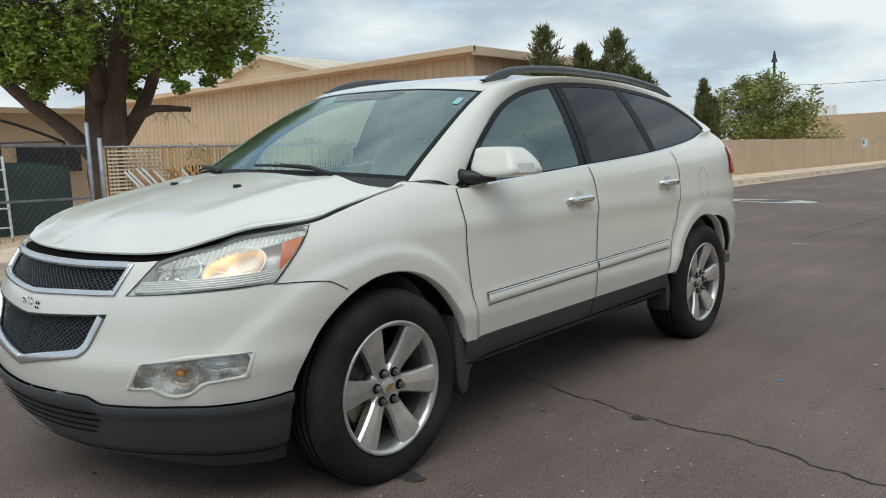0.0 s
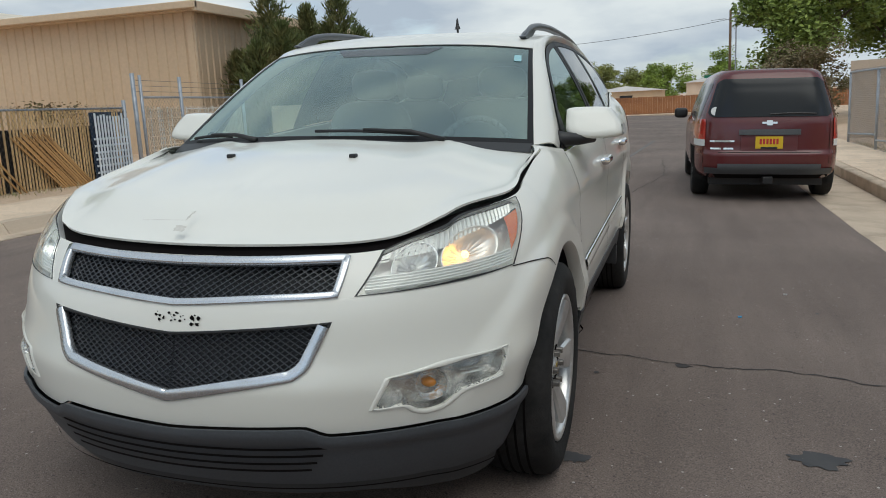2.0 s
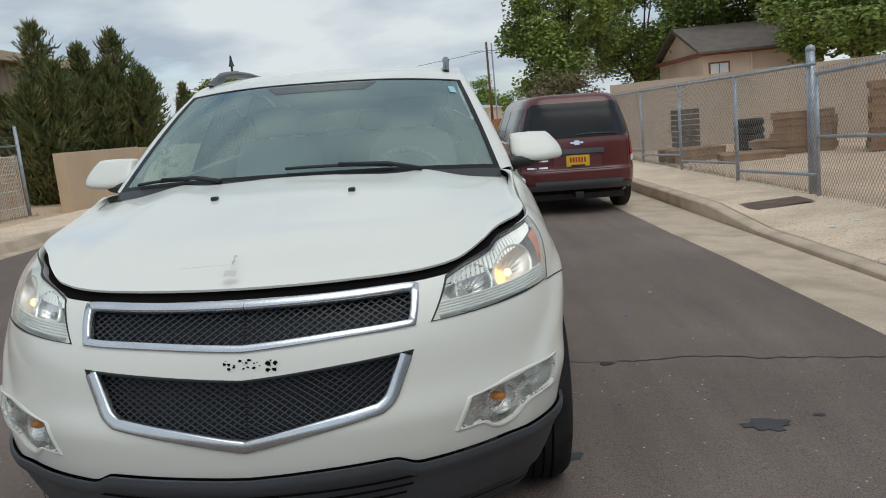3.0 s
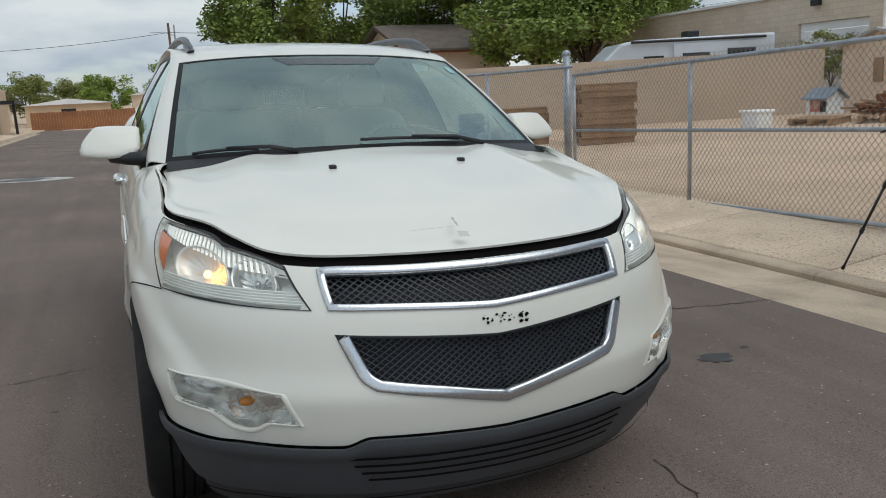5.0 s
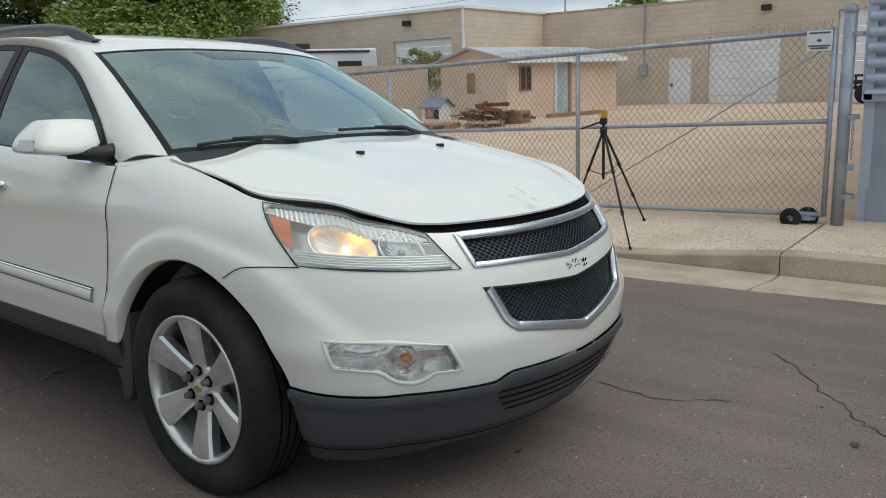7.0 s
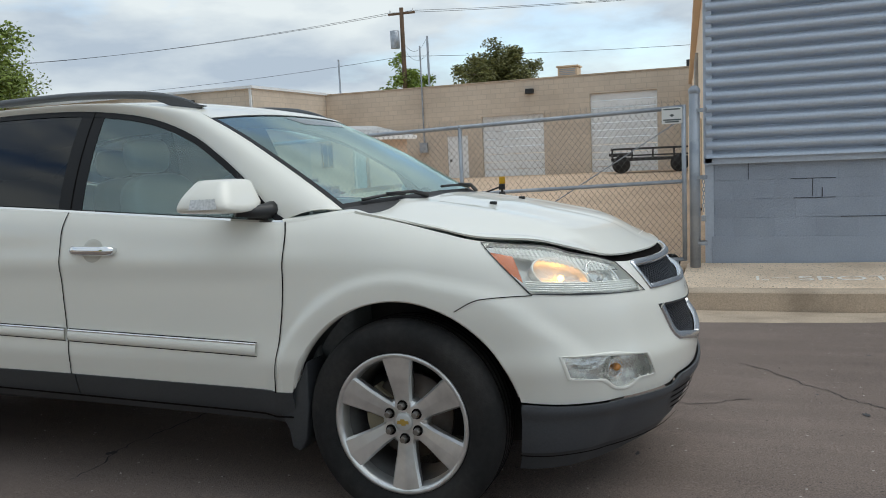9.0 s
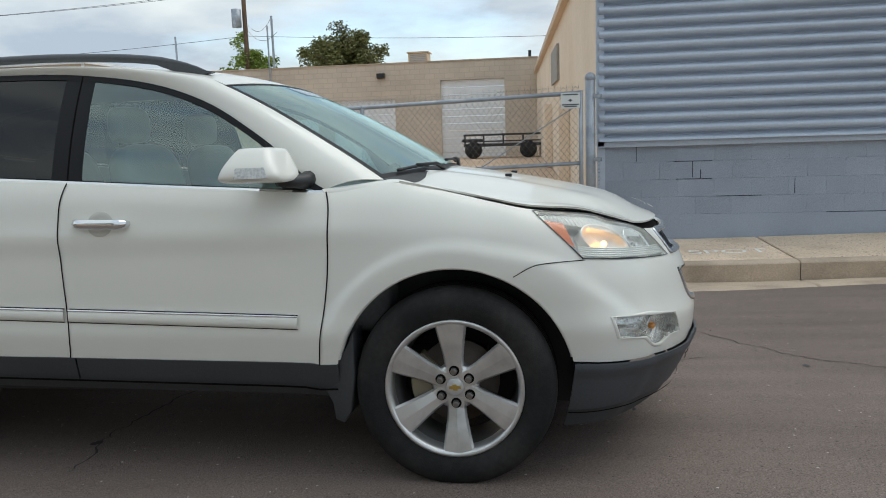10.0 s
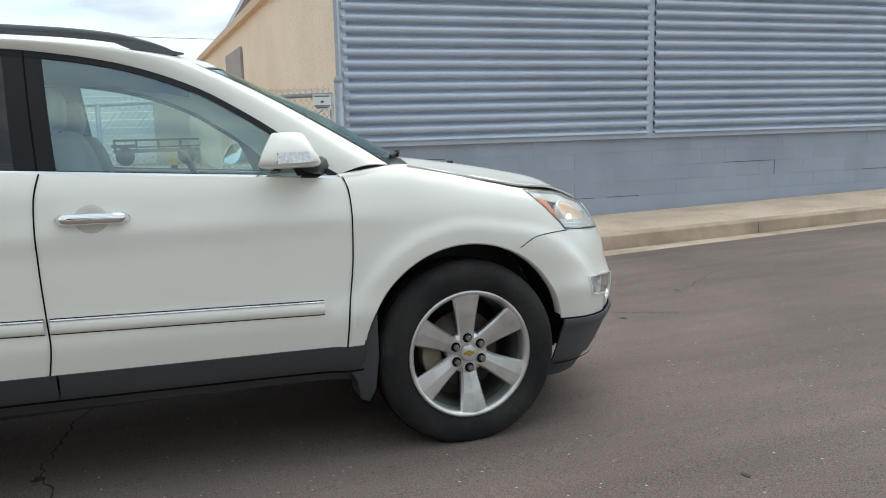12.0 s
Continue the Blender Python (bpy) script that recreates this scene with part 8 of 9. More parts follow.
def old_tree(x, y, base, seed):
    """An old street tree: a thick forked trunk, long limbs, clumps of leaves with gaps, and hanging sprays along the lower edge."""
    rs = np.random.RandomState(seed)
    R, D = Vector((0.753, 0.657, 0)), Vector((-0.657, 0.753, 0))
    t = thing("tree", "old broadleaf tree with drooping branches and several stems", "tree", m=Matrix.Translation((x, y, base)))
    def at(l, d, z):
        return R * l + D * d + Vector((0, 0, z))
    bm = bmesh.new()
    limbs = [([(0.10, 0, -0.3), (0.02, 0, 0.7), (-0.05, 0.05, 1.7), (-0.10, 0.1, 2.6), (-0.35, 0.2, 4.6)], [0.36, 0.28, 0.23, 0.18, 0.05]),
             ([(0.15, -0.1, -0.3), (0.22, -0.1, 0.8), (0.30, -0.1, 1.9), (0.55, -0.3, 2.9), (0.9, -0.5, 4.5)], [0.30, 0.22, 0.18, 0.12, 0.04]),
             ([(-0.10, 0, 0.9), (-0.60, -0.2, 1.55), (-1.25, -0.4, 2.15), (-1.9, -0.5, 2.9), (-2.6, -0.6, 3.6)], [0.15, 0.13, 0.11, 0.08, 0.03]),
             ([(0.25, 0.1, 1.2), (0.75, 0.2, 2.0), (1.10, 0.3, 2.9), (1.55, 0.4, 3.7), (2.3, 0.5, 4.4)], [0.14, 0.11, 0.09, 0.06, 0.03]),
             ([(0.9, 0.25, 2.4), (1.6, 0.3, 3.05), (2.3, 0.2, 3.25), (2.9, 0.1, 3.1)], [0.07, 0.06, 0.045, 0.02]),
             ([(-0.1, 0.2, 2.0), (-0.4, 1.0, 2.8), (-0.3, 1.9, 3.6)], [0.13, 0.09, 0.03]), ([(0.1, -0.2, 2.0), (0.2, -1.0, 2.9), (0.0, -1.9, 3.5)], [0.12, 0.08, 0.03])]
    nodes = []
    for pts, radii in limbs:
        q = smooth_line([at(*p) for p in pts], 10)
        rr = [radii[min(len(radii) - 1, int(i * (len(radii) - 1) / 10))] for i in range(11)]
        add_path(bm, q, 0.1, 9, rr)
        nodes += q[4:]
    low = curve((-4.2, -2.4, -1.5, -0.6, 0.4, 1.2, 1.9, 2.5, 3.3), (2.35, 2.35, 2.65, 2.75, 2.7, 2.9, 2.75, 2.55, 3.05))
    cc, rr_ = [], []
    tries = 0
    while len(cc) < 330 and tries < 9000:
        tries += 1
        v = Vector((rs.normal(), rs.normal(), rs.normal())).normalized() * rs.uniform(0.45, 1.0) ** 0.5
        l, d, z = 0.05 + v.x * 3.05, v.y * 2.7, 4.1 + v.z * 1.95
        if z < low(l) or (abs(l - 1.0) < 0.35 and z < 3.6 and rs.random() < 0.8):
            continue
        c = at(l, d, z)
        near_ = min(nodes, key=lambda q: (q - c).length)
        add_path(bm, [near_, near_.lerp(c, 0.5) + Vector((0, 0, 0.10)), c], 0.02, 5, [0.028, 0.018, 0.007])
        cc.append(tuple(c))
        rr_.append(rs.uniform(0.30, 0.55))
        if z < low(l) + 0.75:
            for k in range(rs.randint(1, 4)):
                e = c + Vector((rs.normal() * 0.12, rs.normal() * 0.12, -0.22 * (k + 1)))
                cc.append(tuple(e))
                rr_.append(0.20 - 0.035 * k)
    for k in range(34):
        o = nodes[rs.randint(len(nodes))]
        e = o + Vector((rs.normal() * 0.5, rs.normal() * 0.5, rs.uniform(-0.55, 0.35)))
        add_path(bm, [o, o.lerp(e, 0.5) + Vector((0, 0, 0.12)), e], 0.01, 4, [0.014, 0.009, 0.004])
    for k in range(14):
        o = at(2.3 + 0.4 * rs.random(), rs.normal() * 0.5, 2.9 + 1.1 * rs.random())
        e = o + R * rs.uniform(0.4, 0.9) + Vector((0, 0, rs.uniform(-0.3, 0.45)))
        add_path(bm, [o, o.lerp(e, 0.5) + Vector((0, 0, 0.06)), e], 0.01, 4, [0.010, 0.007, 0.003])
    part("trunk", bm, BARK, t, "", True)
    link("crown", leaves(cc, rr_, 250, 0.060, rs, 0.3), LEAF, t)
    part("broken_limb", add_path(bmesh.new(), [at(0.30, 0, 1.35), at(0.55, 0.05, 1.68), at(0.95, 0.1, 1.86), at(1.25, 0.1, 1.85), at(1.62, 0.1, 1.82)], 0.06, 8, [0.11, 0.10, 0.075, 0.06, 0.045]), BARK, t, "bare broken limb", True)
    for k in range(8):
        o = at(0.9 + 0.09 * k, 0.1, 1.84)
        part("dead_twig", add_path(bmesh.new(), [o, o + Vector((rs.normal() * 0.08, rs.normal() * 0.08, -0.10)), o + Vector((rs.normal() * 0.16, rs.normal() * 0.16, -0.30 * rs.random() - 0.12))], 0.006, 4, [0.008, 0.005, 0.002]), BARK, t)
    return t


old_tree(-11.26, 4.92, ground_z(-11.26, 4.92), 3)
conifer(-9.25, 16.6, G(-9, 16), 4.35, 1.7, 4, "dark green juniper with brownish tips", "junipers")
conifer(-8.35, 19.0, G(-9, 18), 4.35, 1.7, 5, "dark green juniper with brownish tips", "junipers")
conifer(-8.8, 17.9, G(-9, 18), 3.9, 1.4, 9, "dark green juniper with brownish tips", "junipers")
conifer(-9.75, 28.7, G(-9, 29), 3.6, 0.95, 6, "small dark green juniper", "junipers")
vine = thing("vine", "dry green and brown vine trailing over the fence top", "vine")
vr = np.random.RandomState(5)
vc = [(-8.62 + 0.05 * vr.normal(), a, ground_z(-8.6, a) + z) for a, z in [(7.4 + 1.1 * vr.random(), 1.08 + 0.14 * vr.random()) for _ in range(9)] + [(9.1, 1.06), (5.3, 1.05), (5.15, 1.12)]]
link("foliage", leaves(vc, [0.16 + 0.1 * vr.random() for _ in vc], 75, 0.032, vr), material("dry_vine_leaf", (0.17, 0.14, 0.05), 0.7, second=(0.22, 0.11, 0.04), mscale=3, island=0.4), vine)
bm = bmesh.new()
for c_ in vc:
    add_path(bm, [(c_[0], c_[1] - 0.1, c_[2] - 0.35), (c_[0], c_[1] - 0.03, c_[2] - 0.1), (c_[0], c_[1] + 0.03, c_[2] + 0.1)], 0.006, 4)
part("stem", bm, BARK, vine)
broad_tree(-10.4, 36.8, G(-10, 36), 4.6, 2.4, 1.0, LEAF_YELLOW, 150, 0.09, 7, "yellow-green tamarisk-like tree over the wall", 0.12, 9, 0.0, 2)
broad_tree(-11.5, 43.5, G(-10, 43), 3.6, 2.6, 0.8, LEAF_YELLOW, 110, 0.10, 17, "yellow-green shrub over the wall", 0.08, 8, 0.0, 2)
for k, (x, y, h, s_) in enumerate(((6.6, 36.5, 9.2, 3.9), (11.5, 42, 10.2, 4.6), (15.8, 37.5, 10.0, 4.4), (19.5, 29.0, 8.6, 3.9), (24.5, 37, 9.6, 4.3), (29.5, 41, 10.4, 4.8), (35.0, 44, 10, 4.8), (16.8, 28.6, 8.2, 3.7))):
    broad_tree(x, y, ground_z(x, min(y, 40)) * 0.6, h, s_, 2.2, LEAF_DARK, 420, 0.13, 30 + k, "tall dense green tree with a dark interior", 0.22, 10, 0.15, 1, "trees behind the yard", 0.5, 7)
broad_tree(5.4, 31.5, G(5, 31), 3.2, 2.0, 0.5, material("dry_twigs", (0.22, 0.165, 0.10), 0.8, second=(0.13, 0.13, 0.05), mscale=2, island=0.3), 110, 0.08, 51, "dry brownish thicket beside the fence", 0.05, 9, 0.0, 2)
broad_tree(21.5, 17.2, ground_z(21, 17), 2.9, 1.0, 0.6, LEAF_YELLOW, 70, 0.07, 52, "thin green sapling by the warehouse wing", 0.04, 7, 0.0, 1)
for k, (x, y, h, s_, mt) in enumerate(((-1.0, 92, 6.5, 3.4, LEAF), (-9.5, 96, 5.4, 3.6, LEAF_YELLOW), (-13.5, 88, 4.8, 3.0, LEAF), (5.5, 95, 6.0, 3.6, LEAF), (-5.0, 100, 5.0, 3.2, LEAF_YELLOW), (11.0, 90, 6.5, 3.6, LEAF_DARK))):
    broad_tree(x, y, G(x, 90), h, s_, 1.4, mt, 200, 0.15, 70 + k, "rounded green tree beyond the far fence", 0.14, 8, 0.0, 1, "trees beyond the fence")
broad_tree(37.0, 10.5, 1.2, 5.0, 2.5, 3.0, LEAF_OLIVE, 330, 0.10, 81, "round olive-green tree behind the warehouse", 0.16, 9, 0.0, 1)
broad_tree(37.0, 15.4, 1.2, 5.3, 1.6, 2.6, LEAF, 110, 0.11, 82, "small green tree behind the warehouse", 0.1, 7, 0.0, 1)
# weeds along the fences
rs = np.random.RandomState(4)
WEED = material("dry_weed", (0.44, 0.35, 0.20), 0.9, second=(0.32, 0.29, 0.14), mscale=3, island=0.3)
V, F = [], []
for k in range(2600):
    if k % 2:
        y = rs.uniform(-1.0, 19)
        x = 5.28 + abs(rs.normal()) * 0.10
        if y < 7.2:
            continue
    else:
        y = rs.uniform(-4, 13.4)
        x = -8.15 + rs.normal() * 0.12
    z = ground_z(x, y) - 0.03
    a = rs.uniform(0, math.tau)
    L = rs.uniform(0.02, 0.09)
    n0 = len(V)
    V += [(x - 0.006 * math.sin(a), y + 0.006 * math.cos(a), z), (x + 0.006 * math.sin(a), y - 0.006 * math.cos(a), z), (x + L * 0.5 * math.cos(a), y + L * 0.5 * math.sin(a), z + L)]
    F.append((n0, n0 + 1, n0 + 2))
me = bpy.data.meshes.new("weeds")
me.from_pydata(V, [], F)
tagged(link("weeds", me, WEED), "dry straw-coloured weeds and litter along the fence foot", "weeds", "", "stuff")

# ---- house, poles and wires ----
ROOF_BROWN = material("brown_shingle", (0.16, 0.13, 0.11), 0.9, second=(0.12, 0.10, 0.085), grain=(12, 0.2), mscale=2)
TRIM_RED = material("red_brown_trim", (0.28, 0.10, 0.06), 0.7)
house = thing("house", "pale stucco house with a brown gabled roof and red-brown trim", "house")
hx, hy, hz = 11.4, 32.0, G(10, 32) + 0.2
part("wall", box((hx + 0.3, hy, hz - 0.5), (hx + 5.5, hy + 7, hz + 3.4)), STUCCO, house)
part("gable", prism([(hy, hz + 3.4), (hy + 7, hz + 3.4), (hy + 3.5, hz + 4.65)], hx + 0.3, hx + 0.5, "x"), STUCCO, house)
part("roof", prism([(hx + 0.1, hz + 3.35), (hx + 6, hz + 3.35), (hx + 6, hz + 3.5), (hx + 0.1, hz + 3.5)], hy - 0.4, hy + 7.4, "y"), TRIM_RED, house)
part("roof_slope", prism([(hy - 0.5, hz + 3.42), (hy - 0.5, hz + 3.52), (hy + 3.5, hz + 4.9), (hy + 7.5, hz + 3.52), (hy + 7.5, hz + 3.42), (hy + 3.5, hz + 4.75)], hx, hx + 6, "x"), ROOF_BROWN, house)
w1 = part("window", box((hx + 0.55, hy - 0.05, hz + 2.2), (hx + 1.45, hy, hz + 3.05)), TRIM_RED, house)
part("pane", box((hx + 0.62, hy - 0.06, hz + 2.27), (hx + 0.98, hy - 0.05, hz + 2.98)), WHITE_METAL, w1)
part("pane", box((hx + 1.02, hy - 0.06, hz + 2.27), (hx + 1.38, hy - 0.05, hz + 2.98)), WHITE_METAL, w1)
part("downspout", tube((hx + 2.4, hy - 0.06, hz), (hx + 2.4, hy - 0.06, hz + 3.4), 0.05, 8), STUCCO, house)

POLE = material("pole_wood", (0.14, 0.085, 0.05), 0.9, second=(0.10, 0.065, 0.04), grain=(20, 0.3), mscale=2)
def wood_pole(x, y, base, top, arm, label):
    p = thing("utility_pole", label, "utility pole")
    part("mast", tube((x, y, base), (x, y, top), 0.15, 10, 0.11), POLE, p, "", True)
    if arm:
        part("crossarm", box((x - 0.05, y - 0.75, top - 0.35), (x + 0.05, y + 0.75, top - 0.24)), POLE, p)
        for d in (-0.65, 0.0, 0.65):
            part("insulator", tube((x, y + d, top - 0.24), (x, y + d, top - 0.08), 0.035, 8), WHITE_METAL, p)
        part("transformer", tube((x - 0.3, y + 0.32, top - 2.1), (x - 0.3, y + 0.32, top - 1.2), 0.24, 14), GALV, p, "", True)
    return p


wood_pole(36.0, 15.3, 0.2, 8.95, True, "brown wooden utility pole with a transformer and crossarm")
wood_pole(4.9, 78.0, -1.5, 8.75, False, "tall brown wooden utility pole")
lp = thing("street_lamp", "grey street lamp arm on a slim pole", "street lamp")
part("pole", tube((5.4, 78, -1.5), (5.4, 78, 8.6), 0.07, 8), GALV, lp)
part("arm", add_path(bmesh.new(), [(5.4, 78, 7.6), (4.4, 78, 7.95), (3.2, 78, 7.9)], 0.04, 6), GALV, lp)
lp2 = thing("lamp_post", "dark lamp post above the far wall", "lamp post")
part("pole", tube((-10.3, 38.5, -0.4), (-10.3, 38.5, 5.65), 0.06, 8), DARK, lp2)
part("head", add_path(bmesh.new(), [(-10.3, 38.5, 5.2), (-10.3, 38.5, 5.4), (-10.3, 38.5, 5.75)], 0.1, 8, [0.16, 0.09, 0.03]), DARK, lp2)
cpole = thing("steel_mast", "thin steel mast with loose wires", "mast")
part("mast", tube((34.5, 13.35, 0.3), (34.5, 13.35, 7.15), 0.06, 8), GALV, cpole)
part("mast", tube((34.5, 18.4, 0.3), (34.5, 18.4, 6.4), 0.05, 8), GALV, cpole)


def wire(a, b, sag, r=0.012):
    pts = [Vector(a).lerp(Vector(b), i / 16) + Vector((0, 0, -sag * 4 * (i / 16) * (1 - i / 16))) for i in range(17)]
    t = thing("overhead_wire", "thin dark overhead wire", "wire", "overhead wires")
    part("cable", add_path(bmesh.new(), pts, r, 4), DARK, t)


for d, dz in ((-0.65, -0.1), (0.65, -0.1), (0.0, -2.4)):
    wire((36, 15.3 + d, 8.85 + dz), (36, 60 + d, 9.45 + dz), 0.9, 0.010)
    wire((36, 15.3 + d, 8.85 + dz), (37, -30 + d, 9.2 + dz), 0.9, 0.010)
wire((36, 15.3, 7.2), (34.5, 13.35, 7.1), 0.6, 0.009)
wire((36, 15.3, 6.9), (28.5, 11.0, bz + 5.4), 0.5, 0.009)
wire((4.9, 78, 7.9), (-30, 92, 8.0), 1.0, 0.02)
wire((4.9, 78, 7.9), (30, 70, 9.0), 0.8, 0.02)

# ---- cracks, patches and grit on the road ----
TAR = material("crack_tar", (0.046, 0.040, 0.038), 0.9, grain=(60, 0.2))
def crack(pts, w_, seed, name="crack"):
    rs_ = random.Random(seed)
    base_ = [Vector((a, b, 0)) for a, b in pts]
    fine = line(base_, int(sum((b - a).length for a, b in zip(base_, base_[1:])) / 0.035))
    bm = bmesh.new()
    prev_ = None
    off = 0.0
    for i, p in enumerate(fine):
        off = off * 0.8 + rs_.gauss(0, 0.011)
        d = (fine[min(i + 1, len(fine) - 1)] - fine[max(i - 1, 0)]).normalized()
        n_ = Vector((-d.y, d.x, 0))
        c = p + n_ * off
        ww = w_ * rs_.uniform(0.25, 1.0)
        a_, b_ = c + n_ * ww / 2, c - n_ * ww / 2
        va = bm.verts.new((a_.x, a_.y, G(a_.x, a_.y) + 0.003))
        vb = bm.verts.new((b_.x, b_.y, G(b_.x, b_.y) + 0.003))
        if prev_:
            bm.faces.new((prev_[0], va, vb, prev_[1]))
        prev_ = (va, vb)
    return part(name, bm, TAR, cracks)


cracks = thing("road_cracks", "thin wandering cracks and dark tar spots in the asphalt", "road crack", "", "structure")
crack([(0.75, 1.40), (1.15, 1.30), (1.39, 1.25), (1.85, 1.28), (2.55, 1.13), (3.2, 1.0)], 0.016, 1)
crack([(-0.95, 1.62), (-0.57, 1.72), (-0.40, 1.73), (0.1, 1.68), (0.75, 1.40)], 0.012, 2)
crack([(1.75, -1.2), (1.50, -1.45), (1.25, -1.62), (1.01, -1.80), (0.7, -2.2)], 0.010, 3)
crack([(0.84, -0.60), (0.80, -0.80), (0.79, -1.0), (0.95, -1.25)], 0.009, 4)
crack([(-1.2, 1.6), (-1.7, 1.5), (-2.4, 1.62)], 0.008, 5)
crack([(0.6, 9.0), (1.0, 12.0), (0.8, 16.0)], 0.02, 6)
crack([(1.3, -2.6), (1.9, -3.4), (2.2, -4.6)], 0.008, 7)
def spot(x, y, rx, ry_, seed, mat=TAR):
    rs_ = random.Random(seed)
    bm = bmesh.new()
    v = []
    for k in range(22):
        a = k * math.tau / 22
        q = rs_.uniform(0.65, 1.15)
        xx, yy_ = x + rx * q * math.cos(a), y + ry_ * q * math.sin(a)
        v.append(bm.verts.new((xx, yy_, G(xx, yy_) + 0.0035)))
    bm.faces.new(v)
    return part("tar_spot", bm, mat, cracks)


OIL = material("dark_stain", (0.045, 0.044, 0.046), 0.7, second=(0.06, 0.057, 0.056), mscale=10)
spot(1.89, 0.255, 0.115, 0.075, 1, OIL)
spot(1.39, 1.245, 0.045, 0.03, 2)
spot(2.15, 0.33, 0.03, 0.02, 3, OIL)
spot(-0.62, 1.72, 0.04, 0.025, 4)
spot(1.0, 0.05, 0.07, 0.05, 12, OIL)
rs2 = random.Random(31)
for k in range(60):
    spot(rs2.uniform(-4.5, 3.2), rs2.uniform(-6, 7), rs2.uniform(0.008, 0.03), rs2.uniform(0.006, 0.022), 100 + k, OIL)
V, F = [], []
rs = np.random.RandomState(12)
for k in range(5200):
    x, y = rs.uniform(-5.3, 3.4), rs.normal() * 4.0 - 0.2
    s = rs.uniform(0.0015, 0.0042) * (1.6 if rs.random() < 0.05 else 1)
    z = G(x, y) + 0.001
    n0 = len(V)
    o = rs.uniform(0.6, 1.3, 4) * s
    V += [(x - o[0], y, z), (x, y - o[1], z), (x + o[2], y, z), (x, y + o[3], z), (x, y, z + s * 1.1)]
    F += [(n0, n0 + 1, n0 + 4), (n0 + 1, n0 + 2, n0 + 4), (n0 + 2, n0 + 3, n0 + 4), (n0 + 3, n0, n0 + 4)]
me = bpy.data.meshes.new("grit")
me.from_pydata(V, [], F)
tagged(link("grit", me, material("grit", (0.30, 0.27, 0.24), 0.9, second=(0.12, 0.10, 0.09), mscale=9, island=0.6)), "pale grit and small stones on the asphalt", "grit", "", "stuff")
for x, y, c in ((1.72, 2.28, (0.05, 0.30, 0.55)), (2.05, 2.95, (0.6, 0.6, 0.6))):
    lt = thing("litter_scrap", "small scrap of litter on the asphalt", "litter")
    part("scrap", box((x - 0.012, y - 0.007, G(x, y)), (x + 0.012, y + 0.007, G(x, y) + 0.008), None, 0.002), material("scrap_colour", c, 0.5), lt)
lt = thing("litter_scrap", "crumpled pink and white wrapper in the gutter", "litter")
bm = bmesh.new()
bmesh.ops.create_icosphere(bm, subdivisions=2, radius=0.06, matrix=Matrix.Translation((3.95, -4.95, G(3.95, -4.95) + 0.03)) @ Matrix.Diagonal((0.8, 1.2, 0.5, 1)))
for v in bm.verts:
    v.co += Vector((rs2.gauss(0, 0.012), rs2.gauss(0, 0.012), rs2.gauss(0, 0.008)))
part("wrapper", bm, material("wrapper_pink", (0.75, 0.45, 0.42), 0.5, second=(0.8, 0.78, 0.75), mscale=25), lt)
V, F = [], []
for k in range(900):
    y = -2.6 - abs(rs.normal()) * 2.8
    if -4.2 < y < -2.9 and rs.random() < 0.6:
        continue
    x = 3.98 - abs(rs.normal()) * 0.05
    a = rs.uniform(0, math.tau)
    L = rs.uniform(0.012, 0.04)
    z = G(x, y) + 0.004 + rs.uniform(0, 0.012)
    n0 = len(V)
    V += [(x, y, z), (x + L * math.cos(a), y + L * math.sin(a), z + 0.003), (x + L * 0.5 * math.cos(a + 0.4), y + L * 0.5 * math.sin(a + 0.4), z + 0.006)]
    F.append((n0, n0 + 1, n0 + 2))
me = bpy.data.meshes.new("gutter_leaves")
me.from_pydata(V, [], F)
tagged(link("gutter_leaves", me, material("dead_leaf", (0.36, 0.20, 0.08), 0.9, second=(0.22, 0.13, 0.06), mscale=9, island=0.4)), "dry brown leaves and straw lying in the gutter", "leaves", "", "stuff")


# ---- maroon minivan parked at the kerb ----
MAROON = material("maroon_paint", (0.105, 0.017, 0.018), 0.25, second=(0.090, 0.014, 0.015), mscale=0.7, coat=0.35)
VAN_GREY = material("bumper_grey", (0.075, 0.08, 0.085), 0.55, grain=(60, 0.1))
PLATE_Y = material("yellow_plate", (0.72, 0.47, 0.02), 0.5)
VX, VY = 2.36, 8.15
van = thing("minivan", "maroon minivan with a dark rear window parked at the kerb", "minivan", m=Matrix.Translation((VX, VY, G(VX, VY))) @ LEVEL @ Matrix.Rotation(radians(1.8), 4, "Z"))
LEV = ((0.30, 0.84, 0.14, 4.95), (0.38, 0.895, 0.04, 5.02), (0.47, 0.91, 0.0, 5.06), (0.62, 0.915, 0.0, 5.08), (0.66, 0.918, 0.035, 5.08), (0.80, 0.918, 0.045, 5.0), (0.95, 0.905, 0.06, 4.85), (1.03, 0.89, 0.075, 4.2), (1.06, 0.88, 0.085, 4.0),
       (1.25, 0.825, 0.14, 3.75), (1.45, 0.755, 0.205, 3.45), (1.60, 0.70, 0.265, 3.2), (1.67, 0.64, 0.32, 3.05), (1.705, 0.52, 0.42, 2.9), (1.715, 0.25, 0.65, 2.7))
zl = [a[0] for a in LEV]
vw, v0, v1 = curve(zl, [a[1] for a in LEV]), curve(zl, [a[2] for a in LEV]), curve(zl, [a[3] for a in LEV])


def van_ring(z, n=96, p=7.0):
    w_, a, b = vw(z), v0(z), v1(z)
    out = []
    for k in range(n):
        t = k * math.tau / n
        c, s = math.cos(t), math.sin(t)
        out.append(Vector((w_ * math.copysign(abs(c) ** (2 / p), c), (a + b) / 2 + (b - a) / 2 * math.copysign(abs(s) ** (2 / p), s), z)))
    return out


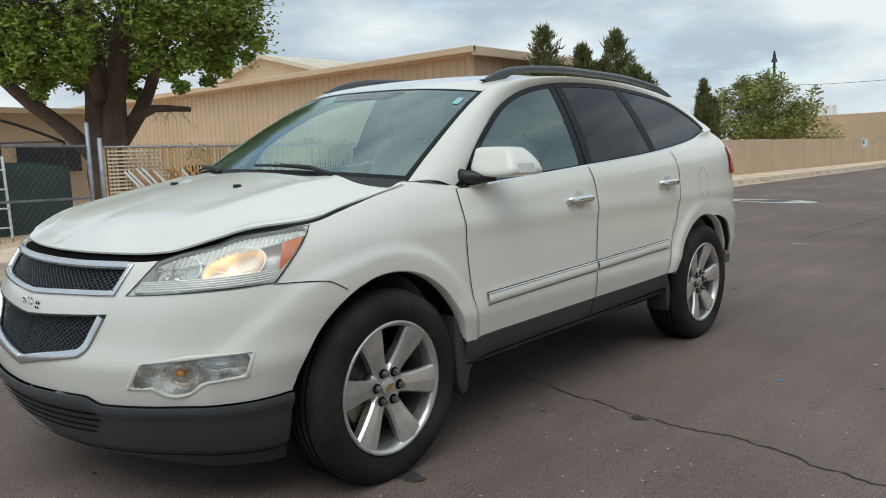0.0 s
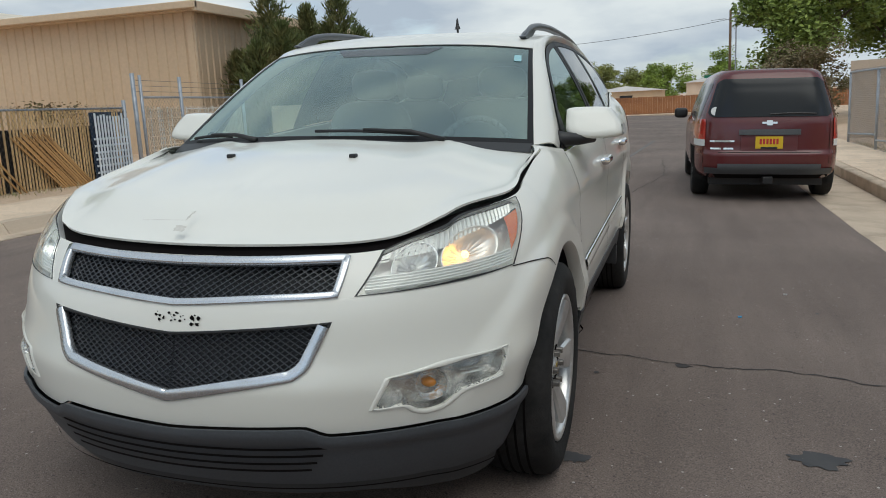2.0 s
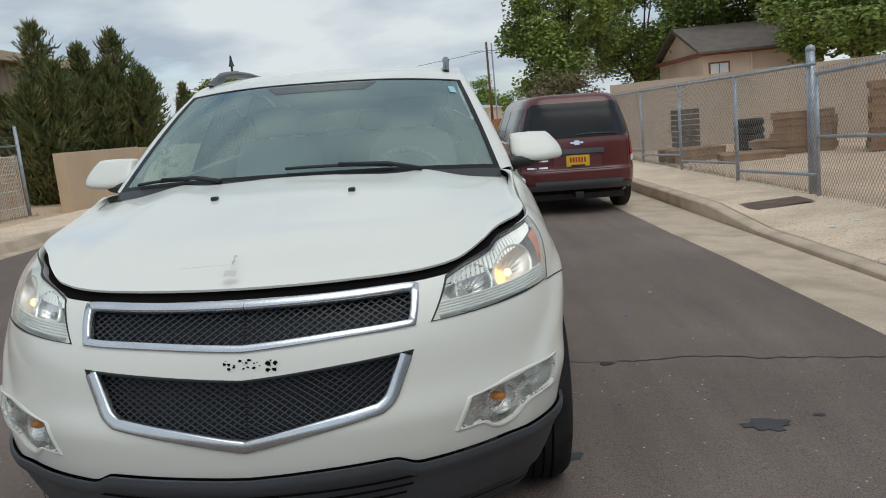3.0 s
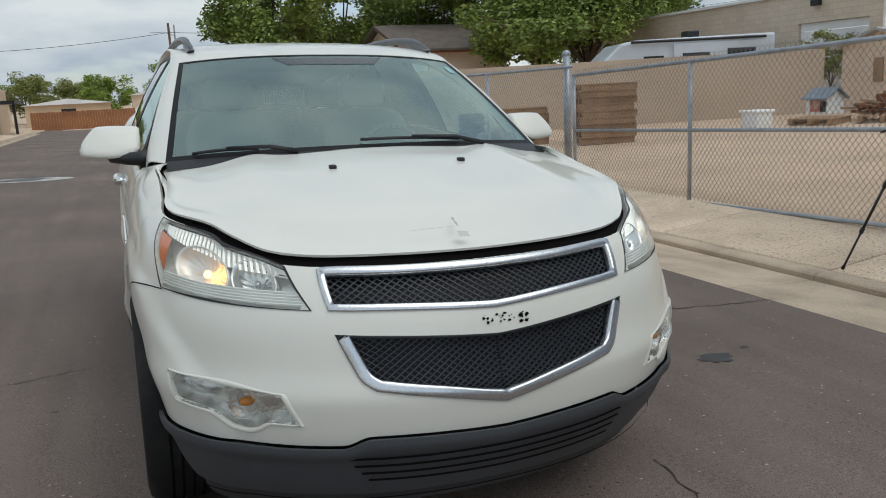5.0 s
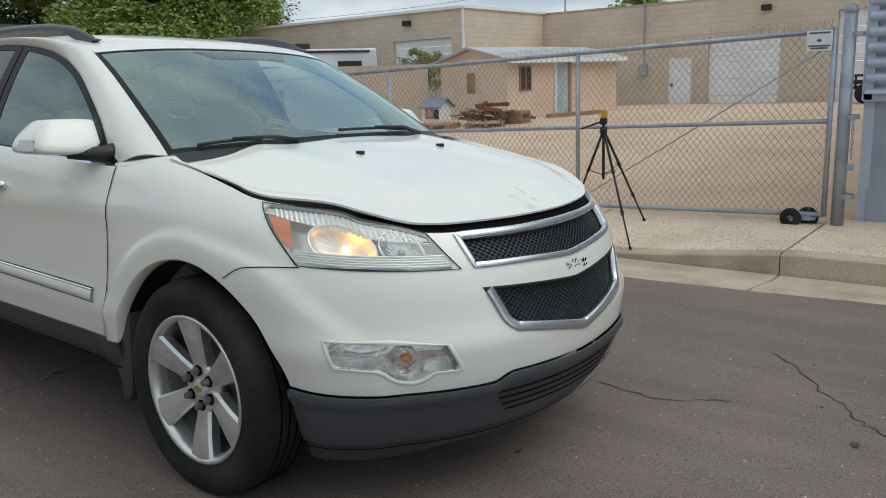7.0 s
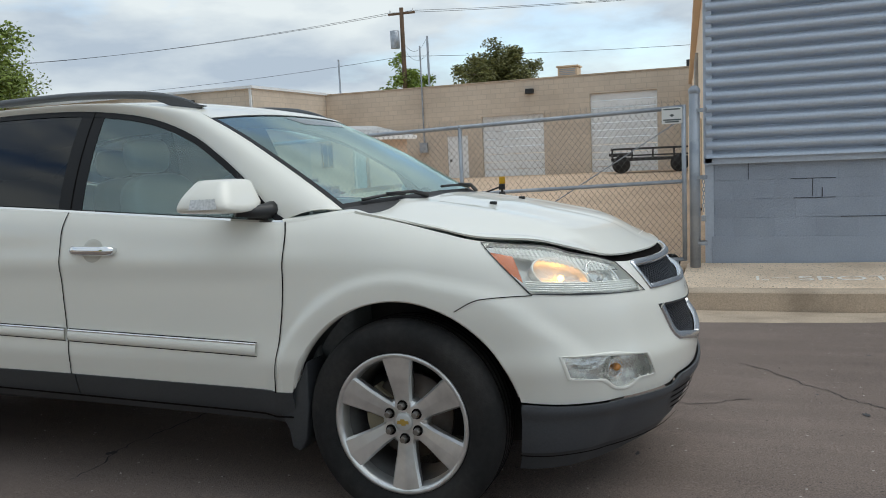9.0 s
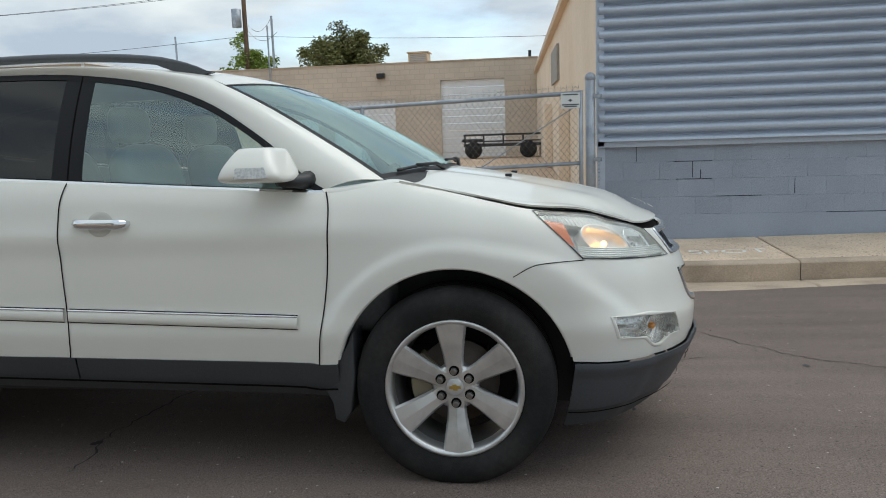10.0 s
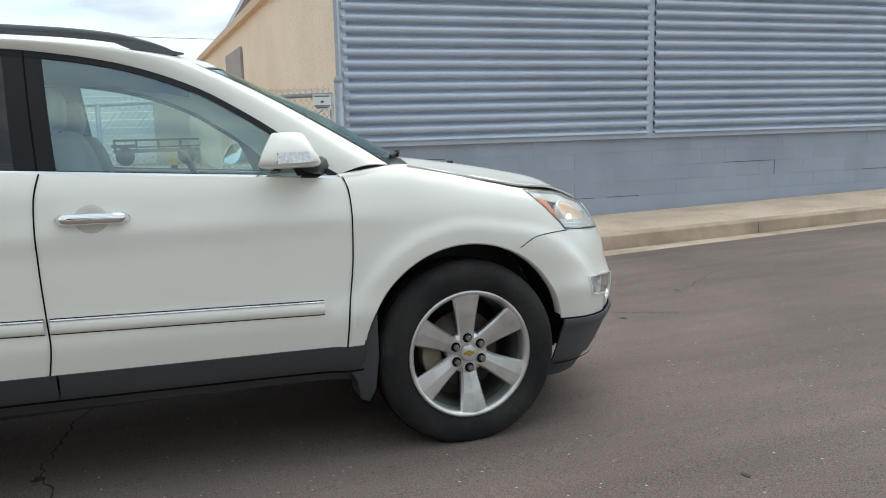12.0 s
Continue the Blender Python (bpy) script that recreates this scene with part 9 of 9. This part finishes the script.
def van_rear(x, z, out=0.0):
    """The point on the tail at a given place across and height."""
    w_, a, b = vw(z), v0(z), v1(z)
    p = 7.0
    y = (a + b) / 2 - (b - a) / 2 * max(0.0, 1 - min(1, abs(x) / w_) ** p) ** (1 / p)
    return Vector((x, y - out, z))


def van_side(y, z, side, out=0.0):
    w_, a, b = vw(z), v0(z), v1(z)
    u = min(1, abs(y - (a + b) / 2) / ((b - a) / 2))
    x = w_ * max(0, 1 - u ** 7) ** (1 / 7)
    return Vector(((x + out) * side, y, z))


zs2 = [0.30 + 1.415 * i / 64 for i in range(65)]
rows_ = [van_ring(z) + [van_ring(z)[0]] for z in zs2]
me = grid_mesh("body", rows_)
bm = bmesh.new()
bm.from_mesh(me)
bmesh.ops.remove_doubles(bm, verts=bm.verts, dist=1e-5)
bmesh.ops.holes_fill(bm, edges=bm.edges)
bmesh.ops.recalc_face_normals(bm, faces=bm.faces)
part("body", bm, MAROON, van, "", True)
VAN_GLASS = material("black_glass", (0.012, 0.014, 0.016), 0.16, spec=0.35)


def tail_panel(name, x0, x1, za, zb, out, mat, label="", nx=14, nz=8, taper=0.0, parent=None):
    rr_ = [[van_rear(x * (1 - taper * (zb_ - za) / (zb - za)), zb_, out) for x in [x0 + (x1 - x0) * i / nx for i in range(nx + 1)]] for zb_ in [za + (zb - za) * j / nz for j in range(nz + 1)]]
    return link(name, grid_mesh(name, rr_), mat, parent or van, label, True)


def flank_panel(name, y0, y1, za, zb, side, out, mat, label=""):
    rr_ = [[van_side(y0 + (y1 - y0) * i / 12, za + (zb - za) * j / 6, side, out) for i in range(13)] for j in range(7)]
    return link(name, grid_mesh(name, rr_), mat, van, label, True)


win_rows = []
for j in range(25):
    v = j / 24
    z = 1.095 + 0.485 * v
    half = (0.765 - 0.135 * v) * (1 - 0.10 * max(0.0, abs(2 * v - 1) - 0.72) ** 2 / 0.0784)
    win_rows.append([van_rear(half * i / 24, z, 0.012) for i in range(-24, 25)])
link("rear_window", grid_mesh("rear_window", win_rows), VAN_GLASS, van, "dark tinted rear window", True)
for side in (1, -1):
    for a, b in ((0.42, 1.55), (1.65, 2.65), (2.75, 3.45)):
        flank_panel("side_window", a, b, 1.09, 1.53, side, 0.004, VAN_GLASS)
    tl = tail_panel("tail_lamp", 0.775 * side, 0.905 * side, 0.80, 1.07, 0.014, RED_LENS, "red tail lamp with a clear lower part")
    tail_panel("reverse_lens", 0.78 * side, 0.90 * side, 0.72, 0.805, 0.015, SIGN_W, "", parent=tl)
    part("door_mirror", super_round(bmesh.new(), (1.02 * side, 3.55, 1.10), (0.11, 0.07, 0.085), 0.55), DARK, van, "", True)
    for y in (0.95, 3.95):
        wv = thing("wheel")
        wv.parent = van
        t_ = part("tyre", lathe([(0.20, -0.10), (0.29, -0.115), (0.325, -0.09), (0.335, 0.0), (0.325, 0.09), (0.29, 0.115), (0.20, 0.10)], 40), RUBBER, wv, "", True)
        r_ = part("rim", lathe([(0.0, 0.06), (0.07, 0.08), (0.16, 0.07), (0.20, 0.10), (0.21, 0.09)], 32), ALLOY, wv, "", True)
        wv.matrix_local = Matrix.Translation((0.79 * side, y, 0.335)) @ (Matrix.Identity(4) if side == 1 else Matrix.Rotation(math.pi, 4, "Z"))
    # flat dark panel painted for the shade in the open wheel arch
    flank_panel("arch_shadow", 0.56, 1.34, 0.30, 0.70, side, 0.003, GAP)
tail_panel("bumper_step", -0.90, 0.90, 0.36, 0.445, 0.045, VAN_GREY, "grey plastic bumper step")
tail_panel("bumper_pad", -0.62, 0.62, 0.42, 0.50, 0.05, VAN_GREY)
tail_panel("bumper_underside", -0.86, 0.86, 0.30, 0.36, 0.012, GAP)
tail_panel("handle_bar", -0.37, 0.37, 0.865, 0.935, 0.030, VAN_GREY, "dark grey tailgate handle bar")
tail_panel("plate_recess", -0.34, 0.34, 0.665, 0.86, 0.006, material("dull_maroon", (0.13, 0.03, 0.032), 0.4))
pl = tail_panel("number_plate", -0.165, 0.165, 0.69, 0.845, 0.016, PLATE_Y, "yellow number plate", 2, 2)
for k in range(6):
    tail_panel("plate_bar", -0.115 + 0.040 * k, -0.088 + 0.040 * k, 0.745, 0.815, 0.019, STOP_RED, "", 1, 1, parent=pl)
tail_panel("plate_rim", -0.10, 0.10, 0.690, 0.712, 0.020, DARK, "", 1, 1, parent=pl)
tail_panel("badge", -0.09, 0.09, 1.005, 1.03, 0.012, CHROME, "chrome badge", 2, 1)
tail_panel("badge", -0.035, 0.035, 0.985, 1.048, 0.013, CHROME, "chrome badge", 2, 1)
for x0, x1, z in ((-0.72, -0.42, 0.775), (-0.71, -0.58, 0.68), (-0.55, -0.43, 0.68)):
    tail_panel("script", x0, x1, z, z + 0.022, 0.011, CHROME, "small chrome lettering", 2, 1)
stk = lathe([(0.0, 0.0), (0.058, 0.0)], 24, "Z")
bmesh.ops.transform(stk, verts=stk.verts, matrix=Matrix.Translation(van_rear(-0.66, 1.17, 0.012)) @ Matrix.Rotation(radians(75), 4, "X"))
part("round_sticker", stk, SIGN_W, van)
pts = [van_rear(0.0 + 0.55 * i / 8, 1.125 + 0.01 * math.sin(i / 8 * 3), 0.022) for i in range(9)]
part("rear_wiper", add_path(bmesh.new(), pts, 0.010, 6), DARK, van)
for a in ((-0.80, -0.72), (0.72, 0.80)):
    tail_panel("seam", a[0], a[0] + 0.006, 0.50, 1.05, 0.004, GAP, "", 1, 8)
tail_panel("seam", -0.76, 0.76, 0.640, 0.647, 0.004, GAP, "", 10, 1)
part("tow_hitch", box((-0.06, -0.02, 0.24), (0.06, 0.2, 0.33), None, 0.01), DARK, van)
part("underbody", box((-0.7, 0.3, 0.20), (0.7, 4.7, 0.31)), DARK, van)
